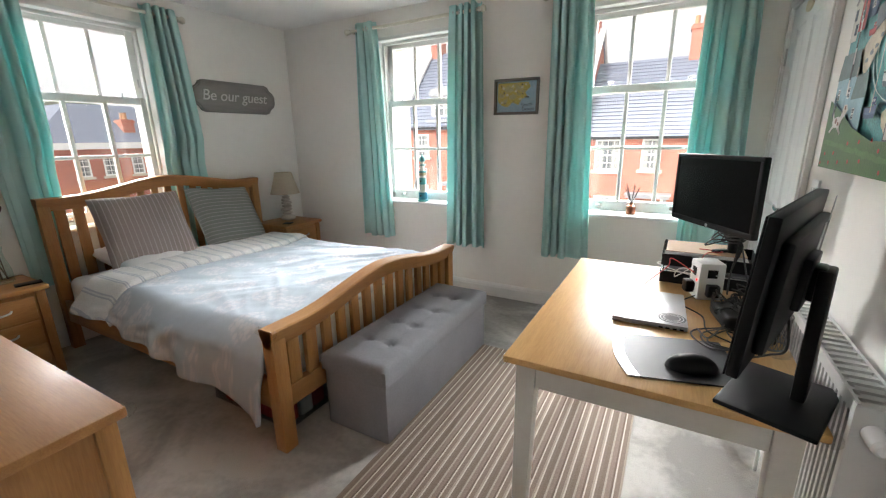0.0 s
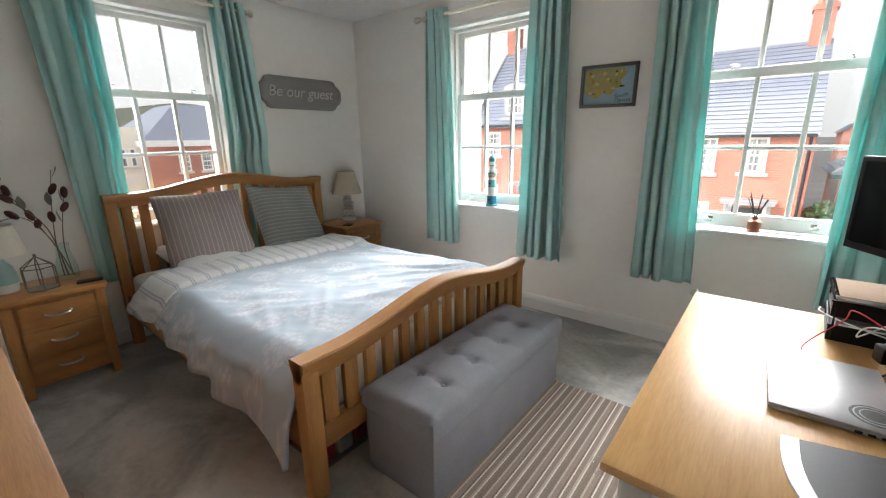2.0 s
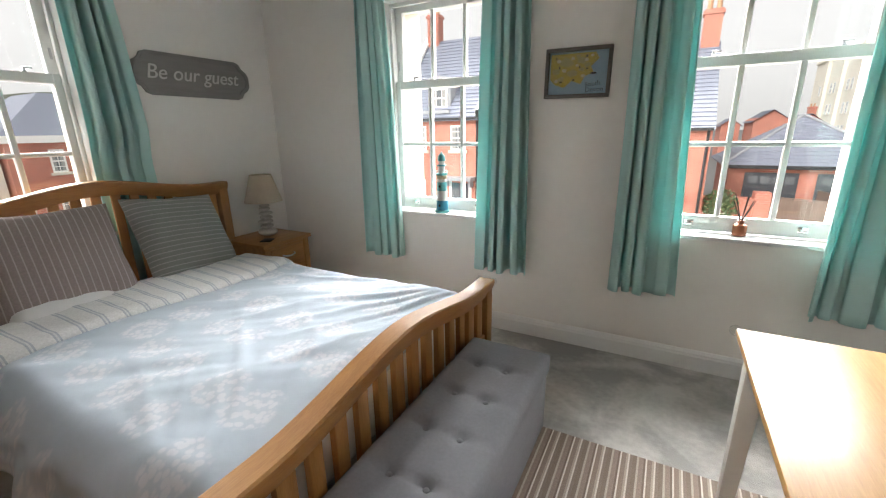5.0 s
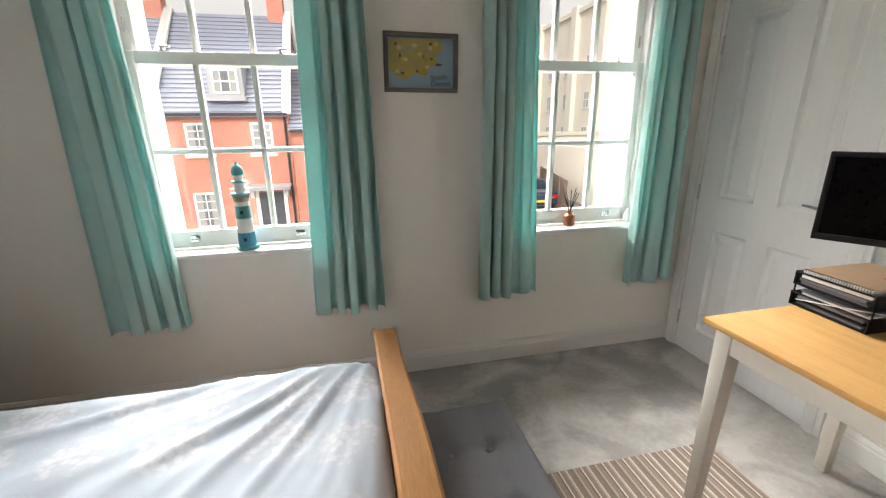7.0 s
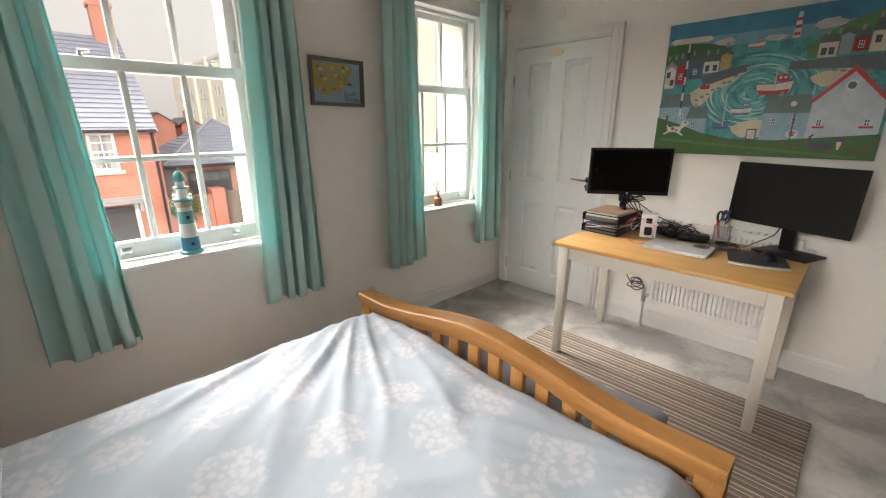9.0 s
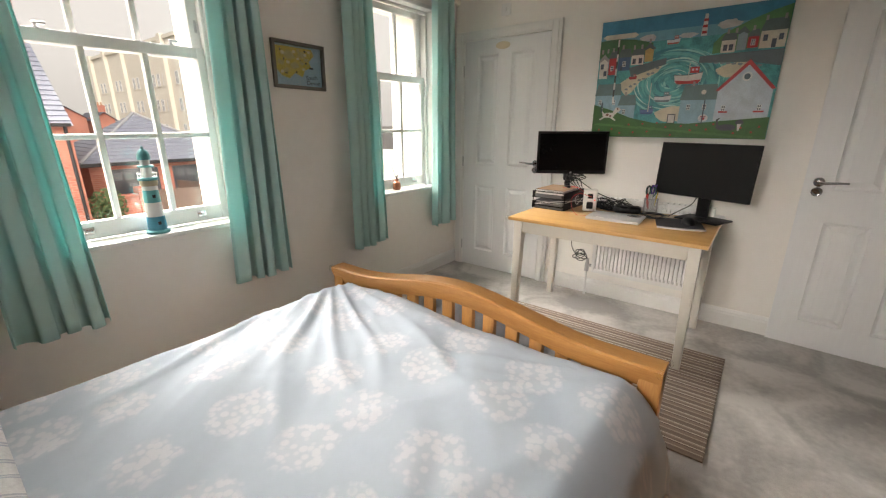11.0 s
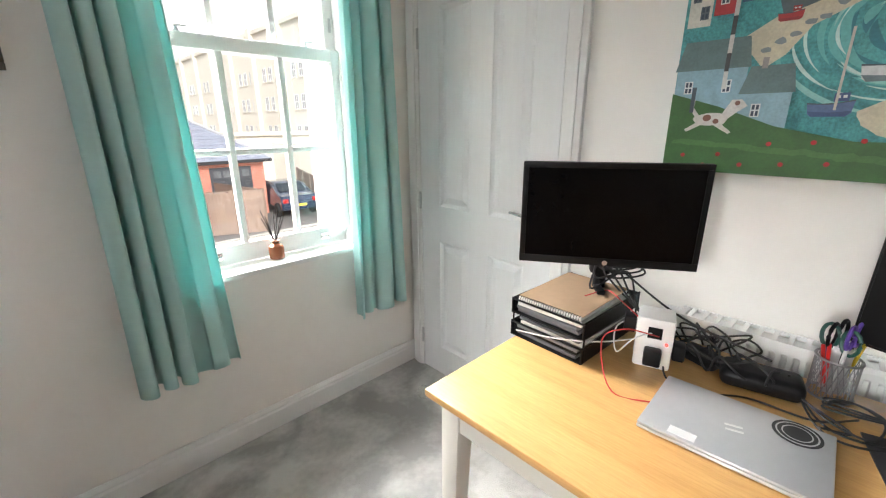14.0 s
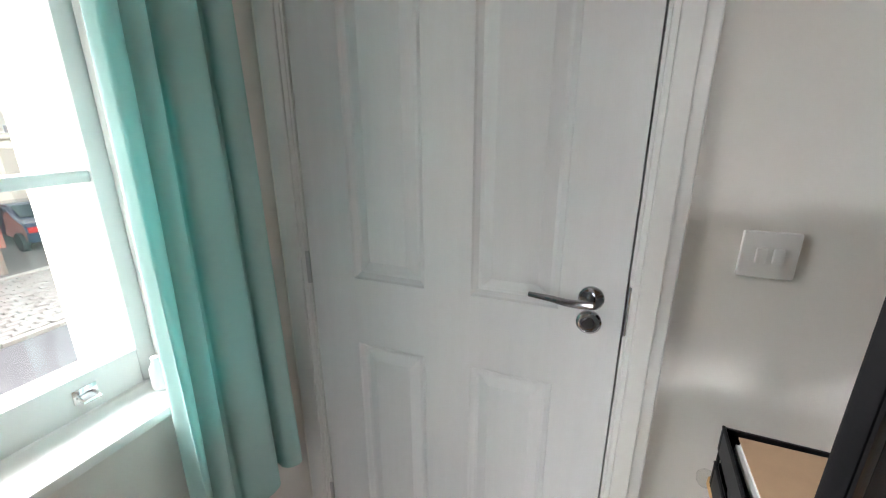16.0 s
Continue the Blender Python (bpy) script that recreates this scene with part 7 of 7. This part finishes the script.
# garage pair with hipped roof
gar = thing("garage", (3.9, 24.0, GZ), "brick double garage with hipped slate roof and dark doors", "garage")
gx0, gx1, gy0, gy1, ge = 1.35, 6.55, 22.0, 27.2, -0.18
bm = B()
box(bm, gx0, gx1, gy0, gy1, GZ, ge)
part("wall", bm, M_brick, gar, smooth=0)
for a, b in ((1.9, 3.65), (4.2, 5.95)):
    bm = B()
    box(bm, a, b, gy0 - 0.03, gy0 + 0.02, GZ, ge - 0.28)
    d = part("garage_door", bm, M_darkdoor, gar, smooth=0)
    for k in range(4):
        bm = B()
        box(bm, a + 0.14 + 0.40 * k, a + 0.44 + 0.40 * k, gy0 - 0.045, gy0 - 0.03, ge - 0.72, ge - 0.42)
        part("pane", bm, M_winglass, d, smooth=0)
bm = B()
xm, ym, za = (gx0 + gx1) / 2, (gy0 + gy1) / 2, 1.72
o = 0.3
nC = 15
for k in range(nC):
    f0, f1 = k / nC, (k + 1) / nC
    def ring(f, up):
        return [bm.verts.new(((gx0 - o) * (1 - f) + xm * f, (gy0 - o) * (1 - f) + ym * f, ge + (za - ge) * f + up)), bm.verts.new(((gx1 + o) * (1 - f) + xm * f, (gy0 - o) * (1 - f) + ym * f, ge + (za - ge) * f + up)), bm.verts.new(((gx1 + o) * (1 - f) + xm * f, (gy1 + o) * (1 - f) + ym * f, ge + (za - ge) * f + up)), bm.verts.new(((gx0 - o) * (1 - f) + xm * f, (gy1 + o) * (1 - f) + ym * f, ge + (za - ge) * f + up))]
    lo_, up_, hi_ = ring(f0, 0), ring(f0, 0.03), ring(f1, 0)
    for q in range(4):
        j = (q + 1) % 4
        bm.faces.new((lo_[q], lo_[j], up_[j], up_[q]))
        bm.faces.new((up_[q], up_[j], hi_[j], hi_[q]))
part("roof", bm, M_slate, gar, smooth=0)
bm = B()
for ex, ey in ((gx0 - o, gy0 - o), (gx1 + o, gy0 - o)):
    tube(bm, [(ex, ey, ge + 0.05), (xm, ym, za + 0.05)], 0.06, n=6)
part("hip_tile", bm, M_lead, gar)
bm = B()
box(bm, gx0 - o, gx1 + o, gy0 - o - 0.02, gy0 - o, ge - 0.12, ge + 0.02)
part("fascia", bm, M_ink, gar, smooth=0)


def fence(ax, ay, bx, by, z0, z1):
    d = Vector((bx - ax, by - ay, 0))
    L = d.length
    f = thing("timber_fence", ((ax + bx) / 2, (ay + by) / 2, GZ), "weathered close-boarded timber fence with posts", "fence", "garden fences")
    m = Matrix.Translation((ax, ay, 0)) @ Matrix.Rotation(math.atan2(d.y, d.x), 4, "Z")
    n = int(L / 0.14)
    for k in range(n):
        bm = B()
        dz = 0.015 * math.sin(k * 2.1)
        box(bm, k * L / n + 0.004, (k + 1) * L / n, -0.012 - 0.006 * (k % 2), 0.012, z0, z1 + dz, 0, m)
        part("board", bm, M_timber, f, smooth=0)
    for k in range(int(L / 1.8) + 1):
        bm = B()
        x = min(L, k * 1.8)
        box(bm, x - 0.05, x + 0.05, -0.07, 0.04, z0, z1 + 0.08, 0, m)
        part("post", bm, M_timber, f, smooth=0)
    bm = B()
    box(bm, 0, L, -0.02, 0.03, z1 + 0.015, z1 + 0.045, 0, m)
    part("cap_rail", bm, M_timber, f, smooth=0)


fence(2.33, 19.6, 5.0, 18.5, GZ, -1.12)
fence(5.02, 18.55, 4.3, 21.95, GZ, -1.12)
fence(9.85, 25.5, 7.95, 18.9, GZ, -1.15)
bm = B()
box(bm, 0.31, 2.25, 18.75, 19.1, GZ, -1.15, 0.02)
box(bm, 0.31, 2.30, 18.70, 19.15, -1.15, -1.07, 0.02)
box(bm, 1.85, 2.32, 18.65, 19.2, GZ, -0.85, 0.02)
solo("brick_wall", bm, M_brick, "low red brick garden wall beside the fence", "wall", smooth=0)

# parked car
car = thing("parked_car", (7.45, 22.0, GZ), "dark blue hatchback parked beside the fence", "car")
M_car = mat("dark_blue_car_paint", (0.02, 0.035, 0.07), 0.2, coat=0.8, vary=0.05)
M_carglass = mat("dark_car_glass", (0.05, 0.07, 0.09), 0.08)
side = [(-2.0, 0.35), (-2.05, 0.75), (-1.9, 0.98), (-1.1, 1.05), (-0.4, 1.44), (0.9, 1.46), (1.65, 1.05), (1.95, 0.95), (2.0, 0.40)]
CMt = Matrix.Translation((7.45, 22.0, GZ)) @ pose(0, 0, 0, 0, 0, 84)
bm = B()
lo = [bm.verts.new(CMt @ Vector((x, -0.84 + (0.12 if z > 1.1 else 0), z))) for x, z in side]
hi = [bm.verts.new(CMt @ Vector((x, 0.84 - (0.12 if z > 1.1 else 0), z))) for x, z in side]
bm.faces.new(lo)
bm.faces.new(list(reversed(hi)))
for k in range(len(side)):
    j = (k + 1) % len(side)
    bm.faces.new((lo[k], lo[j], hi[j], hi[k]))
bmesh.ops.bevel(bm, geom=bm.edges[:], offset=0.06, segments=2, affect="EDGES")
part("body", bm, M_car, car)
for s in (-1, 1):
    bm = B()
    prism(bm, [(-0.95, 1.06), (-0.36, 1.36), (0.85, 1.38), (1.40, 1.07)], 0.02, CMt @ pose(0, s * 0.79, 0, 90) @ Matrix.Diagonal((1, 1, 1, 1)))
    part("side_window", bm, M_carglass, car, smooth=0)
bm = B()
v = [bm.verts.new(CMt @ Vector(p)) for p in ((-1.12, -0.62, 1.10), (-1.12, 0.62, 1.10), (-0.50, 0.60, 1.42), (-0.50, -0.60, 1.42))]
bm.faces.new(v)
bmesh.ops.solidify(bm, geom=bm.faces[:], thickness=0.03)
part("rear_window", bm, M_carglass, car, smooth=0)
M_tail = mat("red_lamp_plastic", (0.40, 0.01, 0.01), 0.25)
for s in (-0.68, 0.68):
    bm = B()
    box(bm, -2.08, -1.98, s - 0.12, s + 0.12, 0.70, 0.88, 0.02, CMt)
    part("tail_light", bm, M_tail, car)
bm = B()
box(bm, -2.085, -2.03, -0.26, 0.26, 0.52, 0.63, 0.004, CMt)
part("number_plate", bm, mat("yellow_plate", (0.65, 0.50, 0.05), 0.4), car)
M_tyre = mat("tyre_rubber", (0.02, 0.02, 0.02), 0.8)
for x in (-1.3, 1.3):
    for s in (-0.80, 0.80):
        bm = B()
        lathe(bm, 0, 0, [(0.20, -0.1), (0.30, -0.1), (0.32, -0.06), (0.32, 0.06), (0.30, 0.1), (0.20, 0.1)], 20, CMt @ pose(x, s, 0.32, 90))
        wh = part("tyre", bm, M_tyre, car)
        bm = B()
        lathe(bm, 0, 0, [(0.20, -0.09), (0.05, -0.07), (0.05, 0.07), (0.20, 0.09)], 16, CMt @ pose(x, s, 0.32, 90))
        part("rim", bm, M_steel, wh)

# cream three-storey terrace beyond the garages
cream = thing("cream_terrace", (24, 60, GZ), "long cream rendered three-storey terrace", "building")
bm = B()
box(bm, 20, 30, 36, 100, GZ, 11.1)
box(bm, 19.75, 30, 36, 100, 11.1, 11.5)
part("wall", bm, M_render, cream, smooth=0)
for k in range(8):
    bm = B()
    y0 = 40 + 7.4 * k
    box(bm, 19.55, 20.0, y0, y0 + 1.0, GZ, 11.7)
    part("pilaster", bm, M_render, cream, smooth=0)
    for j in range(3):
        for q in range(3):
            if 36.8 + 7.4 * k + 1.9 * q + (4.2 if q else 0) > 98:
                continue
            yy = 38.0 + 7.4 * k if q == 0 else 41.9 + 7.4 * k + 1.9 * (q - 1)
            far_window(cream, Matrix(((0, 0, -1, 20.0), (-1, 0, 0, yy), (0, 1, 0, -0.3 + 3.1 * j), (0, 0, 0, 1))), 0.95, 1.5, 2, 2, True, False)
for j in range(3):
    for q in range(3):
        far_window(cream, Matrix(((1, 0, 0, 22.0 + 2.6 * q), (0, 0, -1, 36.0), (0, 1, 0, -0.3 + 3.1 * j), (0, 0, 0, 1))), 0.95, 1.5, 2, 2, True, False)
# lower cream block with a stone stair beside the yard
low = thing("cream_outbuilding", (14, 33, GZ), "low cream rendered outbuilding with flat roof", "building")
bm = B()
box(bm, 8.5, 19.5, 31, 36, GZ, 0.6)
part("wall", bm, M_render, low, smooth=0)
bm = B()
box(bm, 8.3, 19.7, 30.8, 36.2, 0.6, 0.8)
part("parapet", bm, M_stone, low, smooth=0)
# near cream wall to the east of the yard
bm = B()
box(bm, 10.4, 10.7, 12.0, 30.0, GZ, 0.2)
solo("yard_wall", bm, M_render, "cream rendered yard boundary wall", "wall", smooth=0)

# far red houses over the garages
for fx, fy, w, e, r in ((7.0, 60.0, 3.25, 1.9, 2.9), (11.4, 62.0, 1.9, 1.8, 2.4), (4.5, 66.0, 2.0, 1.5, 2.2)):
    fh = thing("distant_house", (fx + w / 2, fy + 3, GZ), "distant red brick house with slate roof", "house", "distant houses")
    bm = B()
    ol = [(0, GZ), (w, GZ), (w, e), (w / 2, r), (0, e)]
    prism(bm, ol, -7.0, south_face(fx, fy, 0))
    part("wall", bm, M_brick, fh, smooth=0)
    bm = B()
    for a, b in (((-0.3, e - 0.25), (w / 2, r + 0.1)), ((w + 0.3, e - 0.25), (w / 2, r + 0.1))):
        v = [bm.verts.new((fx + a[0], fy - 0.3, a[1])), bm.verts.new((fx + b[0], fy - 0.3, b[1])), bm.verts.new((fx + b[0], fy + 7.2, b[1])), bm.verts.new((fx + a[0], fy + 7.2, a[1]))]
        bm.faces.new(v)
    bmesh.ops.solidify(bm, geom=bm.faces[:], thickness=0.12)
    part("roof", bm, M_slate, fh, smooth=0)
    if fx > 10:
        chimney(fh, fx + w * 0.8, fy + 3, e + 0.3, r + 0.9)

# street to the west
wst = thing("corner_house", (-29, 10, GZ), "red brick corner house with hipped slate roof and parapet", "house")
bm = B()
box(bm, -33, -25, 8.1, 16.0, GZ, 1.15)
part("wall", bm, M_brick, wst, smooth=0)
bm = B()
box(bm, -33.1, -24.75, 7.85, 16.1, 1.15, 1.45)
part("cornice", bm, M_outpaint, wst, smooth=0)
bm = B()
v = [bm.verts.new(p) for p in ((-33, 8.0, 1.45), (-25, 8.0, 1.45), (-25, 16, 1.45), (-33, 16, 1.45), (-30.5, 10.5, 3.4), (-27.5, 10.5, 3.4), (-27.5, 13.5, 3.4), (-30.5, 13.5, 3.4))]
for f in ((0, 1, 5, 4), (1, 2, 6, 5), (2, 3, 7, 6), (3, 0, 4, 7), (4, 5, 6, 7)):
    bm.faces.new([v[q] for q in f])
part("roof", bm, M_slate, wst, smooth=0)
chimney(wst, -26.0, 12.3, 1.4, 2.6)
for yy in (9.75, 10.85, 12.1, 13.6):
    for zz in (-0.15, -2.35):
        far_window(wst, Matrix(((0, 0, 1, -25.0), (1, 0, 0, yy), (0, 1, 0, zz), (0, 0, 0, 1))), 0.55, 1.0, 2, 4)
wht = thing("white_house", (-30, 5, GZ), "white rendered house beyond the street", "house")
bm = B()
box(bm, -36, -25.5, 7.0, 8.0, GZ, 2.1)
box(bm, -40, -30, -6.0, 6.6, GZ, 0.6)
part("wall", bm, M_render, wht, smooth=0)
bm = B()
v = [bm.verts.new(p) for p in ((-40.3, -6.3, 0.6), (-29.7, -6.3, 0.6), (-29.7, 6.9, 0.6), (-40.3, 6.9, 0.6), (-35, -6.3, 2.2), (-35, 6.9, 2.2))]
for f in ((0, 4, 5, 3), (1, 2, 5, 4), (0, 1, 4), (2, 3, 5), (0, 3, 2, 1)):
    bm.faces.new([v[q] for q in f])
part("roof", bm, M_slate, wht, smooth=0)
for k, yy in enumerate((7.25, 7.65)):
    far_window(wht, Matrix(((0, 0, 1, -25.5), (1, 0, 0, yy), (0, 1, 0, 0.2), (0, 0, 0, 1))), 0.3, 0.9, 1, 2)
# wooded hill on the skyline
M_hill = mat("far_hill", (0.16, 0.17, 0.13), 0.95, vary=0.2, scale=0.02)
bm = B()
nh = 60
g = []
for i in range(nh + 1):
    y = -200 + 400 * i / nh
    g.append([bm.verts.new((-240, y, GZ)), bm.verts.new((-280, y, 14 + 8 * math.sin(y * 0.02) + 3 * math.sin(y * 0.07))), bm.verts.new((-340, y, GZ))])
for a, b in zip(g, g[1:]):
    for k in range(2):
        bm.faces.new((a[k], a[k + 1], b[k + 1], b[k]))
solo("backdrop_hill", bm, M_hill, "low hazy hill on the skyline", "hill", kind="structure")

# cobbled yard
M_cobble = mat("granite_sett", (0.26, 0.25, 0.235), 0.85, vary=0.2, scale=1.4, bump=0.2)
yard = thing("cobbled_yard", (4, 16, GZ), "yard paved with worn granite setts", "paving")
rnd = random.Random(11)
meshes = []
for k in range(6):
    bm = B()
    vs = box(bm, -0.15, 0.15, -0.095, 0.095, 0, 0.07, 0.025, seg=1)
    for v in vs:
        v.co.x += rnd.uniform(-0.012, 0.012)
        v.co.y += rnd.uniform(-0.012, 0.012)
    meshes.append(finish("sett", bm, M_cobble, 40))
count = 0
rest = B()
for j in range(20):
    for i in range(28):
        x, y = 0.9 + 0.33 * i + (0.165 if j % 2 else 0), 13.55 + 0.20 * j + 0.016 * i
        m = Matrix.Translation((x, y, GZ + rnd.uniform(-0.006, 0.008))) @ Matrix.Rotation(rnd.uniform(-0.06, 0.06), 4, "Z")
        if count < 300:
            o = new("sett", meshes[(i * 7 + j * 3) % 6])
            o.parent = yard
            o.matrix_parent_inverse = Matrix.Translation(-yard.location)
            o.matrix_basis = m
            count += 1
        else:
            box(rest, -0.15, 0.15, -0.095, 0.095, 0, 0.07, 0, m)
tagged(part("further_setts", rest, M_cobble, yard, smooth=0), kind="stuff")
# pale kerb stones on both sides of the setts
M_kerb = mat("granite_kerb", (0.36, 0.35, 0.32), 0.85, vary=0.12, scale=3)
for name_, (ax, ay), (bx, by) in (("kerb_road", (0.9, 13.36), (10.2, 13.42)), ("kerb_yard", (0.9, 17.66), (10.2, 18.12))):
    kb = new(name_)
    tagged(kb, "pale granite kerb along the cobbled yard", "kerb", kind="structure")
    for k in range(10):
        bm = B()
        p, q = k / 10, (k + 1) / 10 - 0.0015
        mk = Matrix.Translation((ax + (bx - ax) * p, ay + (by - ay) * p, GZ)) @ Matrix.Rotation(math.atan2(by - ay, bx - ax), 4, "Z")
        box(bm, 0, (q - p) * math.hypot(bx - ax, by - ay), -0.07, 0.07, -0.1, 0.09 + 0.004 * (k % 3), 0.012, mk, seg=1)
        part("kerb_stone", bm, M_kerb, kb, smooth=0)
# bush by the house corner
M_leafg = mat("bush_leaf", (0.09, 0.14, 0.06), 0.8, vary=0.3, scale=8)
bush = thing("bush", (0.9, 18.6, GZ), "small round green bush by the house corner", "bush")
bm = B()
for k in range(700):
    a, b, r = rnd.uniform(0, 6.28), rnd.uniform(-1, 1), 0.55 * rnd.uniform(0.0, 1.0) ** 0.45
    p = Vector((0.9 + r * math.cos(a) * math.sqrt(1 - b * b), 18.55 + 0.6 * r * math.sin(a) * math.sqrt(1 - b * b), -1.35 + r * b * 1.1))
    s, t = Vector((rnd.uniform(-1, 1), rnd.uniform(-1, 1), rnd.uniform(-1, 1))).normalized() * 0.07, Vector((rnd.uniform(-1, 1), rnd.uniform(-1, 1), rnd.uniform(-1, 1))).normalized() * 0.05
    bm.faces.new([bm.verts.new(q) for q in (p - s, p + t, p + s, p - t)])
tagged(part("foliage", bm, M_leafg, bush, smooth=0), kind="stuff")
bm = B()
tube(bm, [(0.9, 18.55, GZ), (0.92, 18.55, -1.5)], 0.04, 0.02)
part("trunk", bm, M_twig, bush)
